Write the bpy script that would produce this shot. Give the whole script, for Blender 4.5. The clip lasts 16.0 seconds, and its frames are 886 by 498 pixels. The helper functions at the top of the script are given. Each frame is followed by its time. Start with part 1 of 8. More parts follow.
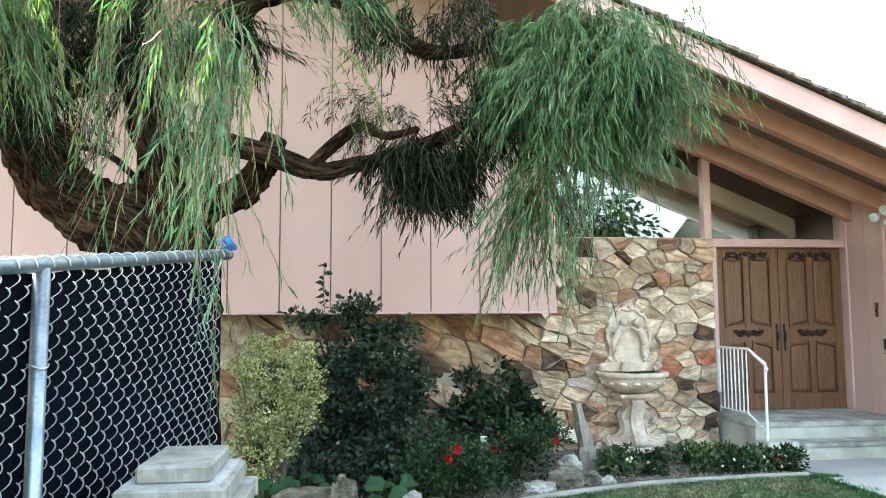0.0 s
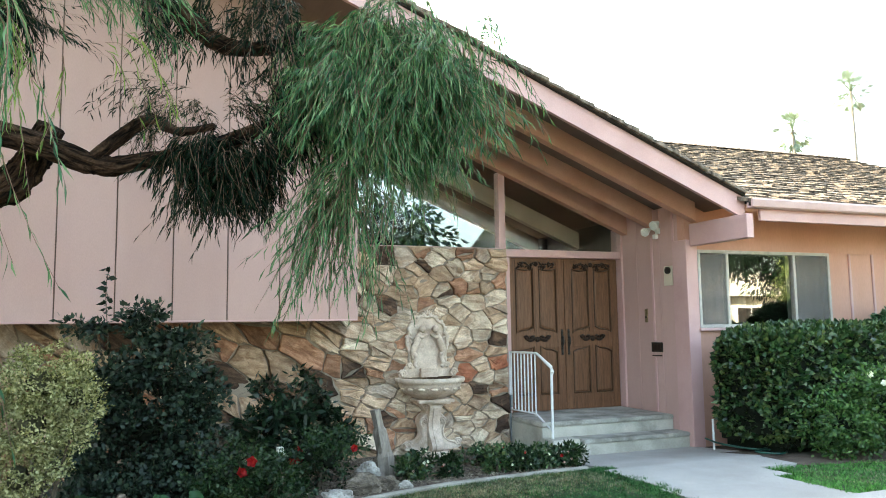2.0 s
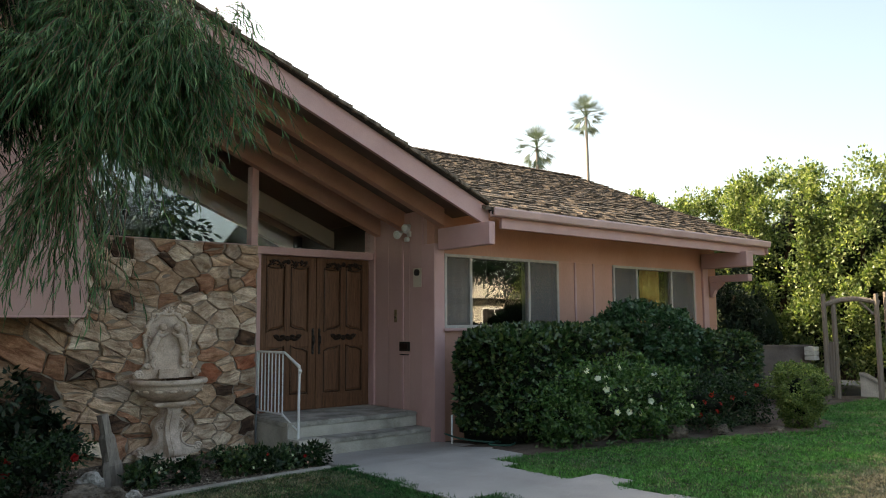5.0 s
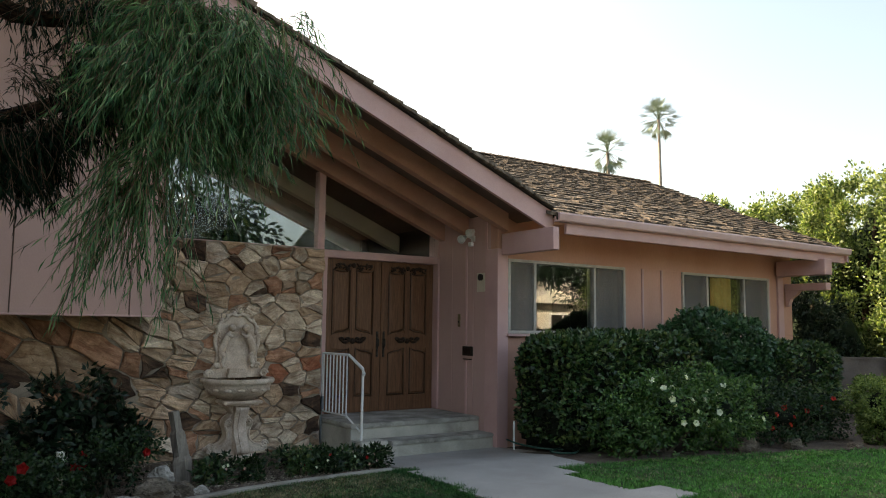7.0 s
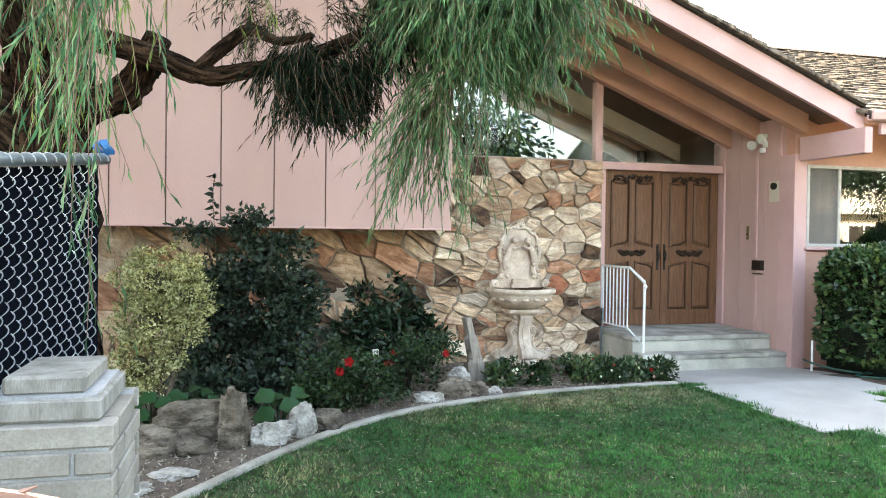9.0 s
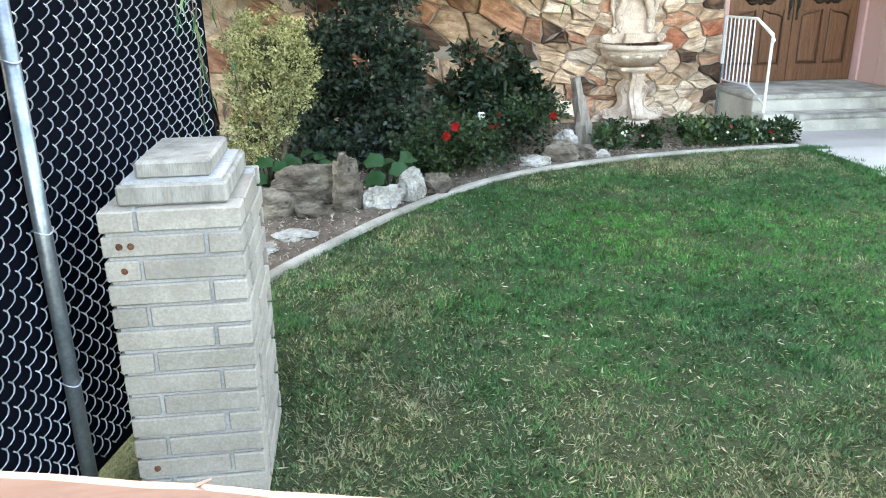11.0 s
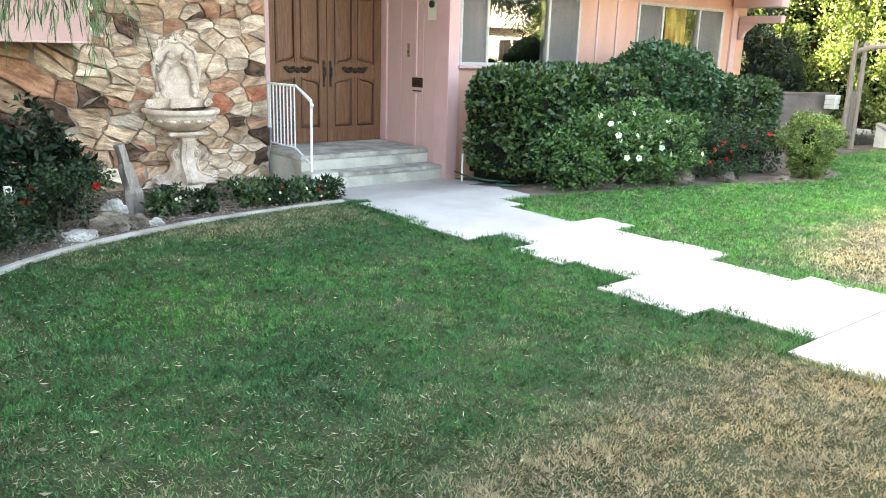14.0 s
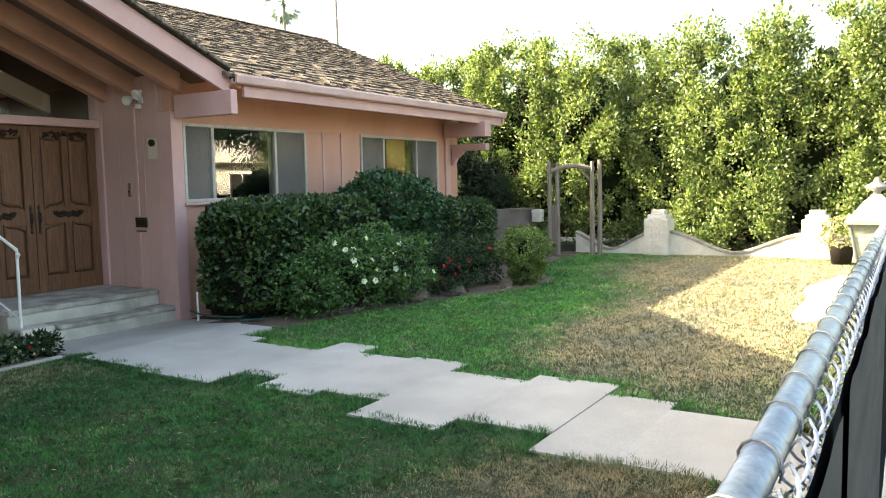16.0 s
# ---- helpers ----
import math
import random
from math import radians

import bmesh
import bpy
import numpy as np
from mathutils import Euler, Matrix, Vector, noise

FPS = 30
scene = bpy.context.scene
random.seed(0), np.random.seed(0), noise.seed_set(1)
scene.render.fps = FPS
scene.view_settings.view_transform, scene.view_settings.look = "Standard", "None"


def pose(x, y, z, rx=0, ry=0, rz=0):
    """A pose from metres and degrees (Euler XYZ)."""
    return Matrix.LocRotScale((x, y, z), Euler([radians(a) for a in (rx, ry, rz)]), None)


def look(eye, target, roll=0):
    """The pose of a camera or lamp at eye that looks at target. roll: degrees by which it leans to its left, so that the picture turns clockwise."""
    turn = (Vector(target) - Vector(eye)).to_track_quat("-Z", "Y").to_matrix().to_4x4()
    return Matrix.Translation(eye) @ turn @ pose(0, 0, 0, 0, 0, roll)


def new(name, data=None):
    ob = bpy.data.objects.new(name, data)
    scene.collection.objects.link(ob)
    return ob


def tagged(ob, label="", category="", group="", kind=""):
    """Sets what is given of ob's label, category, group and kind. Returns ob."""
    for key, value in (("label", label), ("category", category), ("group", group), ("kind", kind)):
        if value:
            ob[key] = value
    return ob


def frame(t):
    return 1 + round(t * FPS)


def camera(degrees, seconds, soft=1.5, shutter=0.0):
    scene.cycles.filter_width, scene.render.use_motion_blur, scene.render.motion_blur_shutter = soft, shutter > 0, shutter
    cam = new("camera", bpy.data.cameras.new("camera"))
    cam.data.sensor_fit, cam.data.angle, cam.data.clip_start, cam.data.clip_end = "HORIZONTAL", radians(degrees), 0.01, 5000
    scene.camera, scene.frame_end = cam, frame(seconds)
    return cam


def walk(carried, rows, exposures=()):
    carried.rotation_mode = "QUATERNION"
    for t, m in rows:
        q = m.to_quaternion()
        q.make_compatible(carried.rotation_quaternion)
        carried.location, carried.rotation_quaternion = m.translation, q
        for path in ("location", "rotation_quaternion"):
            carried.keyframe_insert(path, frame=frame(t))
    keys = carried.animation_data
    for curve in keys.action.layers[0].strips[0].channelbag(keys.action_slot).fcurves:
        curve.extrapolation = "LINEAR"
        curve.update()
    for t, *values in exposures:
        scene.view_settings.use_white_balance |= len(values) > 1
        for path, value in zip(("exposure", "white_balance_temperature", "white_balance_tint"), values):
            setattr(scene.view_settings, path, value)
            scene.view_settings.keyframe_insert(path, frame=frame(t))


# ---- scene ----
cam = camera(60.0, 16.0, soft=1.0)
PATH = [
    (0, (0.155, -0.21, 1.41), (0.396, 1.767, 1.59), -0.3),
    (0.5, (0.159, -0.198, 1.391), (0.53, 1.759, 1.571), -0.7),
    (1, (0.15, -0.185, 1.388), (0.644, 1.75, 1.571), -0.9),
    (1.5, (0.165, -0.18, 1.382), (0.777, 1.72, 1.57), -0.8),
    (2, (0.185, -0.175, 1.378), (0.919, 1.679, 1.58), -0.8),
    (2.5, (0.195, -0.17, 1.375), (1.031, 1.64, 1.588), -0.7),
    (3, (0.2, -0.17, 1.374), (1.124, 1.59, 1.59), -0.6),
    (3.5, (0.207, -0.17, 1.374), (1.24, 1.529, 1.596), -0.6),
    (4, (0.218, -0.172, 1.375), (1.353, 1.461, 1.598), -0.5),
    (4.5, (0.232, -0.178, 1.378), (1.466, 1.382, 1.585), -0.3),
    (4.7, (0.25, -0.18, 1.38), (1.516, 1.357, 1.574), -0.3),
    (6.8, (0.327, -0.244, 1.39), (1.496, 1.367, 1.582), 0.5),
    (7, (0.321, -0.233, 1.39), (1.443, 1.411, 1.593), 0.7),
    (7.5, (0.307, -0.247, 1.425), (1.292, 1.481, 1.633), 0.7),
    (8, (0.288, -0.235, 1.426), (1.149, 1.557, 1.643), 0.8),
    (8.5, (0.245, -0.222, 1.413), (0.98, 1.632, 1.569), 1.2),
    (9, (0.179, -0.198, 1.392), (0.684, 1.737, 1.359), 0.7),
    (9.5, (0.162, -0.154, 1.382), (0.421, 1.814, 1.134), -0.3),
    (9.7, (0.149, -0.151, 1.384), (0.346, 1.815, 1.072), -0.6),
    (11.8, (0.177, -0.1, 1.494), (0.492, 1.732, 0.755), -1.6),
    (12, (0.185, -0.1, 1.495), (0.571, 1.723, 0.768), -0.9),
    (12.5, (0.223, -0.11, 1.493), (0.879, 1.646, 0.796), 1.6),
    (13, (0.253, -0.125, 1.492), (1.153, 1.537, 0.839), 3.1),
    (13.5, (0.278, -0.135, 1.49), (1.366, 1.44, 0.91), 2.7),
    (14, (0.303, -0.146, 1.495), (1.516, 1.362, 0.995), 1.7),
    (14.5, (0.327, -0.142, 1.497), (1.689, 1.271, 1.112), 1.1),
    (15, (0.332, -0.147, 1.506), (1.809, 1.164, 1.195), 0.1),
    (15.5, (0.339, -0.168, 1.51), (1.922, 1.030, 1.268), -0.4),
    (16, (0.338, -0.182, 1.51), (2.023, 0.882, 1.337), -1.1),
]
EXPOSURES = [(0, 3.8, 7800, 0), (1.5, 3.65, 7700, 0), (2.5, 3.05, 7800, 3), (3.5, 2.2, 7900, 7), (4.5, 1.6, 8100, 8), (7.0, 1.6, 8400, 8), (8.0, 1.85, 8400, 8), (8.5, 2.75, 8350, 8), (9.0, 3.75, 8300, 8), (9.7, 4.05, 8300, 8), (12.0, 4.25, 8300, 8), (13.5, 4.2, 8300, 8), (14.5, 3.6, 8200, 8), (15.2, 3.1, 8100, 6), (16, 2.65, 7900, 4)]
walk(cam, [(t, look(eye, target, roll)) for t, eye, target, roll in PATH], EXPOSURES)

# ---- light: low sun from behind the house, open shade on the front ----
SUN_ELEV, SUN_AZ = 31.0, -25.6          # azimuth from +y towards +x
world = bpy.data.worlds.new("sky")
scene.world = world
world.use_nodes = True
wn, wl = world.node_tree.nodes, world.node_tree.links
sky = wn.new("ShaderNodeTexSky")
sky.sky_type, sky.sun_disc = "NISHITA", False
sky.sun_elevation, sky.sun_rotation = radians(SUN_ELEV), radians(SUN_AZ)
sky.air_density, sky.dust_density, sky.ozone_density = 1.0, 4.0, 1.0
wl.new(sky.outputs[0], wn["Background"].inputs[0])
wn["Background"].inputs[1].default_value = 0.15
sun_data = bpy.data.lights.new("sun", "SUN")
sun_data.energy, sun_data.angle, sun_data.color = 5.0, radians(0.53), (1.0, 0.93, 0.82)
sun = new("sun", sun_data)
sx, sy, sz = math.sin(radians(SUN_AZ)) * math.cos(radians(SUN_ELEV)), math.cos(radians(SUN_AZ)) * math.cos(radians(SUN_ELEV)), math.sin(radians(SUN_ELEV))
sun.matrix_world = look((sx * 50, sy * 50, sz * 50), (0, 0, 0))

# ---- materials ----


def shader(name):
    m = bpy.data.materials.new(name)
    m.use_nodes = True
    nt = m.node_tree
    return m, nt, nt.nodes["Principled BSDF"]


def ramp(nt, fac, stops):
    r = nt.nodes.new("ShaderNodeValToRGB")
    el = r.color_ramp.elements
    while len(el) < len(stops):
        el.new(0.5)
    for e, (p, c) in zip(el, stops):
        e.position, e.color = p, (*c, 1)
    nt.links.new(fac, r.inputs[0])
    return r.outputs[0]


def noise_fac(nt, scale, detail=4, stretch=(1, 1, 1), rough=0.55, local=False):
    src = nt.nodes.new("ShaderNodeTexCoord").outputs["Object"] if local else nt.nodes.new("ShaderNodeNewGeometry").outputs["Position"]
    mp = nt.nodes.new("ShaderNodeMapping")
    mp.inputs["Scale"].default_value = stretch
    nt.links.new(src, mp.inputs[0])
    n = nt.nodes.new("ShaderNodeTexNoise")
    n.inputs["Scale"].default_value, n.inputs["Detail"].default_value, n.inputs["Roughness"].default_value = scale, detail, rough
    nt.links.new(mp.outputs[0], n.inputs["Vector"])
    return n.outputs["Fac"]


def mix(nt, fac, a, b, mode="MIX"):
    m = nt.nodes.new("ShaderNodeMix")
    m.data_type, m.blend_type = "RGBA", mode
    for sock, v in ((m.inputs[0], fac), (m.inputs[6], a), (m.inputs[7], b)):
        if isinstance(v, (int, float)):
            sock.default_value = v
        elif isinstance(v, tuple):
            sock.default_value = (*v, 1)
        else:
            nt.links.new(v, sock)
    return m.outputs[2]


def bump(nt, bsdf, height, strength, distance=0.01):
    b = nt.nodes.new("ShaderNodeBump")
    b.inputs["Strength"].default_value, b.inputs["Distance"].default_value = strength, distance
    nt.links.new(height, b.inputs["Height"])
    nt.links.new(b.outputs[0], bsdf.inputs["Normal"])


def surface(name, dark, light, scale=3.0, fine=60.0, rough=0.7, bumpy=0.3, metal=0.0, stretch=(1, 1, 1), stain=None, vary=0.0, local=False, dist=0.004, spec=None, grain=0.22):
    """Two-scale mottled surface; vary: random tint from piece to piece."""
    m, nt, p = shader(name)
    big, small = noise_fac(nt, scale, 4, stretch, local=local), noise_fac(nt, fine, 3, stretch, local=local)
    col = ramp(nt, big, [(0.32, dark), (0.68, light)])
    lo, hi = 1 - grain, 1 + grain * 0.45
    col = mix(nt, 1.0, col, ramp(nt, small, [(0.3, (lo, lo, lo)), (0.7, (hi, hi, hi))]), "MULTIPLY")
    if stain:
        spots = ramp(nt, noise_fac(nt, scale * 0.6, 6, rough=0.7), [(0.52, (0, 0, 0)), (0.72, (1, 1, 1))])
        col = mix(nt, spots, col, stain)
    if vary:
        info = nt.nodes.new("ShaderNodeObjectInfo")
        lo, hi = 1 - vary, 1 + vary
        col = mix(nt, 1.0, col, ramp(nt, info.outputs["Random"], [(0, (lo, lo, lo)), (1, (hi, hi, hi))]), "MULTIPLY")
    nt.links.new(col, p.inputs["Base Color"])
    p.inputs["Roughness"].default_value, p.inputs["Metallic"].default_value = rough, metal
    p.inputs["Specular IOR Level"].default_value = spec if spec is not None else (0.2 if rough >= 0.6 else 0.4)
    if bumpy:
        bump(nt, p, small, bumpy, dist)
    return m


def leaf_mat(name, colours, rough=0.45, through_light=0.35, spec=0.22):
    m, nt, p = shader(name)
    geo = nt.nodes.new("ShaderNodeNewGeometry")
    n = len(colours)
    col = ramp(nt, geo.outputs["Random Per Island"], [(i / max(1, n - 1), c) for i, c in enumerate(colours)])
    clump = ramp(nt, noise_fac(nt, 2.5, 3), [(0.3, (0.75, 0.8, 0.75)), (0.7, (1.15, 1.12, 1.0))])
    col = mix(nt, 1.0, col, clump, "MULTIPLY")
    nt.links.new(col, p.inputs["Base Color"])
    p.inputs["Roughness"].default_value, p.inputs["Specular IOR Level"].default_value = rough, spec
    tr = nt.nodes.new("ShaderNodeBsdfTranslucent")
    nt.links.new(mix(nt, 1.0, col, (1.35, 1.45, 0.75), "MULTIPLY"), tr.inputs[0])
    ms = nt.nodes.new("ShaderNodeMixShader")
    ms.inputs[0].default_value = through_light
    nt.links.new(p.outputs[0], ms.inputs[1])
    nt.links.new(tr.outputs[0], ms.inputs[2])
    nt.links.new(ms.outputs[0], nt.nodes["Material Output"].inputs[0])
    return m


def glass_mat(name, tint=(1, 1, 1), rough=0.0, ior=1.85):
    m, nt, p = shader(name)
    p.inputs["Base Color"].default_value = (*tint, 1)
    p.inputs["Transmission Weight"].default_value, p.inputs["Roughness"].default_value, p.inputs["IOR"].default_value = 1.0, rough, ior
    return m


def wood_mat(name, dark, light, axis_stretch, scale=6.0, rough=0.5, vary=0.0):
    m, nt, p = shader(name)
    g = noise_fac(nt, scale, 6, axis_stretch, 0.6)
    fine = noise_fac(nt, scale * 6, 3, axis_stretch, 0.6)
    col = mix(nt, 0.35, ramp(nt, g, [(0.3, dark), (0.72, light)]), ramp(nt, fine, [(0.35, dark), (0.65, light)]))
    if vary:
        info = nt.nodes.new("ShaderNodeObjectInfo")
        lo, hi = 1 - vary, 1 + vary
        col = mix(nt, 1.0, col, ramp(nt, info.outputs["Random"], [(0, (lo, lo, lo)), (1, (hi, hi, hi))]), "MULTIPLY")
    nt.links.new(col, p.inputs["Base Color"])
    p.inputs["Roughness"].default_value, p.inputs["Specular IOR Level"].default_value = rough, 0.2
    bump(nt, p, fine, 0.25, 0.003)
    return m


PINK = surface("pink_paint", (0.50, 0.315, 0.278), (0.57, 0.368, 0.33), 1.2, 160, 0.62, 0.08, stretch=(1, 1, 0.3), vary=0.03, grain=0.06)
PINK_TRIM = surface("pink_trim_paint", (0.53, 0.315, 0.29), (0.61, 0.38, 0.355), 2.0, 70, 0.55, 0.15, grain=0.06)
BEAM = surface("salmon_beam_paint", (0.50, 0.265, 0.185), (0.60, 0.34, 0.255), 2.0, 50, 0.6, 0.2, grain=0.06)
# pink paint turned more orange: warm light on the wing is put in
WARM_LIT_WALL = surface("warm_lit_pink_paint", (0.52, 0.275, 0.20), (0.60, 0.34, 0.26), 1.5, 50, 0.62, 0.2, stretch=(1, 1, 0.3), grain=0.06)
SOFFIT = surface("brown_soffit_paint", (0.15, 0.098, 0.078), (0.205, 0.138, 0.11), 2.0, 40, 0.75, 0.25, stretch=(1, 0.2, 1), grain=0.06)
CREAM = surface("cream_beam_paint", (0.60, 0.52, 0.40), (0.68, 0.60, 0.48), 2.0, 40, 0.6, 0.15, grain=0.06)
DARK_IN = surface("dark_backing_paint", (0.10, 0.075, 0.06), (0.14, 0.105, 0.085), 2.0, 30, 0.8, 0.1)
MORTAR = surface("stone_mortar", (0.25, 0.195, 0.15), (0.40, 0.325, 0.26), 4.0, 90, 0.95, 0.6)
EDGE_CONC = surface("weathered_edging", (0.24, 0.215, 0.18), (0.42, 0.39, 0.34), 3.0, 90, 0.92, 0.5, stain=(0.17, 0.15, 0.12), dist=0.003)
CONCRETE = surface("concrete", (0.345, 0.325, 0.298), (0.465, 0.44, 0.405), 1.2, 120, 0.9, 0.35, stain=(0.36, 0.35, 0.32), vary=0.04, dist=0.002)
STEP_CONC = surface("step_concrete", (0.36, 0.335, 0.285), (0.60, 0.565, 0.49), 2.2, 90, 0.9, 0.4, stain=(0.19, 0.175, 0.145), dist=0.003)
TREAD_CONC = surface("tread_concrete", (0.25, 0.235, 0.205), (0.52, 0.49, 0.435), 3.5, 60, 0.88, 0.5, stain=(0.13, 0.118, 0.098), dist=0.004)
SOIL = surface("bed_soil", (0.085, 0.062, 0.048), (0.18, 0.142, 0.112), 3.0, 60, 0.95, 1.0, dist=0.02)
ROAD = surface("road_asphalt", (0.05, 0.05, 0.052), (0.075, 0.074, 0.072), 0.8, 90, 0.92, 0.3)
FOUNT = surface("cast_stone", (0.50, 0.38, 0.30), (0.77, 0.64, 0.535), 6.0, 70, 0.85, 0.5, stain=(0.33, 0.24, 0.17))
ROCK = surface("grey_rock", (0.05, 0.038, 0.028), (0.225, 0.185, 0.145), 7.0, 45, 0.92, 1.0, stretch=(1, 1, 2.2), vary=0.22, dist=0.02)
ROCK_PALE = surface("pale_rock", (0.24, 0.215, 0.185), (0.52, 0.49, 0.445), 9.0, 50, 0.92, 1.0, stain=(0.22, 0.2, 0.17), vary=0.15, dist=0.02)
STUMP = wood_mat("weathered_wood", (0.15, 0.12, 0.10), (0.36, 0.31, 0.26), (3, 3, 0.4), 6, 0.9)
BRICK = surface("pale_brick", (0.30, 0.262, 0.22), (0.41, 0.368, 0.315), 5.0, 140, 0.9, 0.25, stain=(0.26, 0.225, 0.19), vary=0.09, dist=0.0015)
BRICK_MORTAR = surface("brick_mortar", (0.33, 0.325, 0.32), (0.45, 0.44, 0.43), 7.0, 140, 0.95, 0.4, dist=0.002)
CAPSTONE = surface("cap_concrete", (0.21, 0.192, 0.165), (0.38, 0.352, 0.31), 7.0, 120, 0.92, 0.5, stretch=(2.2, 2.2, 0.35), stain=(0.15, 0.135, 0.115), dist=0.002)
RUST = surface("rust", (0.07, 0.025, 0.014), (0.20, 0.085, 0.045), 30, 120, 0.9, 0.5)
GALV = surface("galvanised_steel", (0.20, 0.23, 0.255), (0.33, 0.365, 0.395), 12, 90, 0.36, 0.12, metal=0.75, dist=0.001)
WIRE = surface("galvanised_wire", (0.40, 0.42, 0.44), (0.60, 0.62, 0.64), 20, 120, 0.4, 0.0, metal=0.7)
TIE = surface("dull_tie_wire", (0.16, 0.17, 0.18), (0.27, 0.28, 0.29), 20, 120, 0.5, 0.0, metal=0.5)
SCREEN = surface("black_privacy_mesh", (0.0012, 0.0018, 0.004), (0.0025, 0.0035, 0.007), 3, 400, 0.9, 0.3, dist=0.001, spec=0.05)
SCREEN_GREY = surface("faded_privacy_mesh", (0.05, 0.046, 0.044), (0.085, 0.08, 0.076), 3, 500, 0.9, 0.4, stretch=(1, 1, 3), dist=0.001)
BLUE_TAPE = surface("blue_tape", (0.012, 0.11, 0.30), (0.03, 0.18, 0.42), 20, 90, 0.5, 0.1)
LATH = wood_mat("raw_pink_board", (0.24, 0.135, 0.105), (0.33, 0.20, 0.162), (0.8, 5, 5), 5, 0.8)


def bark_mat(name):
    """Deep fissures that run along the limb, between grey-brown ridges."""
    m, nt, p = shader(name)
    co = nt.nodes.new("ShaderNodeAttribute")
    co.attribute_name = "grain"
    mp = nt.nodes.new("ShaderNodeMapping")
    mp.inputs["Scale"].default_value = (40, 40, 9)
    nt.links.new(co.outputs["Vector"], mp.inputs["Vector"])
    rib = nt.nodes.new("ShaderNodeTexNoise")
    rib.inputs["Scale"].default_value, rib.inputs["Detail"].default_value, rib.inputs["Distortion"].default_value = 1.0, 5, 0.6
    nt.links.new(mp.outputs[0], rib.inputs["Vector"])
    col = ramp(nt, rib.outputs["Fac"], [(0.36, (0.007, 0.005, 0.004)), (0.5, (0.046, 0.027, 0.018)), (0.66, (0.112, 0.068, 0.045))])
    col = mix(nt, 1.0, col, ramp(nt, noise_fac(nt, 70, 4), [(0.3, (0.6, 0.6, 0.6)), (0.7, (1.2, 1.2, 1.2))]), "MULTIPLY")
    col = mix(nt, 1.0, col, ramp(nt, noise_fac(nt, 4, 3), [(0.3, (0.6, 0.6, 0.62)), (0.7, (1.15, 1.1, 1.1))]), "MULTIPLY")
    nt.links.new(col, p.inputs["Base Color"])
    p.inputs["Roughness"].default_value, p.inputs["Specular IOR Level"].default_value = 0.95, 0.1
    bump(nt, p, rib.outputs["Fac"], 1.0, 0.07)
    return m


OLD_BARK = bark_mat("fissured_bark")
BARK = surface("rough_bark", (0.012, 0.008, 0.006), (0.085, 0.055, 0.04), 13.0, 30, 0.95, 1.0, stretch=(2.4, 2.4, 0.7), dist=0.06, spec=0.1)
TWIG = surface("twig_bark", (0.15, 0.08, 0.06), (0.28, 0.165, 0.125), 20, 90, 0.9, 0.0)
WHITE = surface("white_metal_paint", (0.70, 0.69, 0.66), (0.80, 0.79, 0.77), 8, 90, 0.4, 0.1, grain=0.06)
ALU = surface("aluminium_frame", (0.40, 0.365, 0.325), (0.52, 0.475, 0.43), 9, 90, 0.5, 0.1)
GUTTER = surface("pink_gutter_paint", (0.56, 0.36, 0.33), (0.66, 0.45, 0.42), 3, 60, 0.42, 0.1, grain=0.06)
DOOR = wood_mat("stained_door_wood", (0.078, 0.035, 0.019), (0.238, 0.116, 0.064), (9, 9, 0.6), 4, 0.45)
# darker than the leaf's wood: the mouldings' shadow lines are put into colour
DOOR_MOULD = wood_mat("moulded_door_wood", (0.040, 0.020, 0.012), (0.12, 0.064, 0.038), (6, 6, 0.8), 5, 0.45)
DOOR_DARK = wood_mat("dark_carved_wood", (0.016, 0.008, 0.005), (0.04, 0.022, 0.013), (5, 5, 1), 8, 0.5)
BRONZE = surface("dark_bronze", (0.02, 0.016, 0.013), (0.045, 0.035, 0.027), 30, 120, 0.5, 0.2, metal=0.4)
BRASS = surface("dull_brass", (0.20, 0.15, 0.08), (0.34, 0.27, 0.16), 30, 120, 0.4, 0.1, metal=0.8)


def mesh_mat(name, colour, opaque):
    """Fine insect screening: matt threads with light passing between them."""
    m, nt, p = shader(name)
    p.inputs["Base Color"].default_value, p.inputs["Roughness"].default_value = (*colour, 1), 0.9
    nt.links.new(mix(nt, 1.0, colour, ramp(nt, noise_fac(nt, 3.0, 3), [(0.3, (0.85, 0.85, 0.85)), (0.7, (1.1, 1.1, 1.1))]), "MULTIPLY"), p.inputs["Base Color"])
    tr = nt.nodes.new("ShaderNodeBsdfTransparent")
    ms = nt.nodes.new("ShaderNodeMixShader")
    ms.inputs[0].default_value = opaque
    nt.links.new(tr.outputs[0], ms.inputs[1])
    nt.links.new(p.outputs[0], ms.inputs[2])
    nt.links.new(ms.outputs[0], nt.nodes["Material Output"].inputs[0])
    return m


INSECT_SCREEN = mesh_mat("insect_screen", (0.21, 0.185, 0.165), 0.55)
GLASS = glass_mat("window_glass", (0.92, 0.95, 0.95))
TINT_GLASS = glass_mat("tinted_glass", (0.105, 0.14, 0.18), ior=1.3)
CLEAR_GLASS = glass_mat("clerestory_glass", (0.92, 0.95, 0.95), ior=1.25)
SHEER = surface("grey_sheer_curtain", (0.17, 0.17, 0.165), (0.22, 0.22, 0.215), 2.0, 60, 0.9, 0.2)
# near-black walls: the gloom of unlit rooms is put into their colour
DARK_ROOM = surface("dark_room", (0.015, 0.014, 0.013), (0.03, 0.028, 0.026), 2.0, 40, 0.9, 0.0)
AMBER = wood_mat("amber_reflection", (0.36, 0.14, 0.035), (0.60, 0.26, 0.075), (6, 6, 0.7), 4, 0.6)
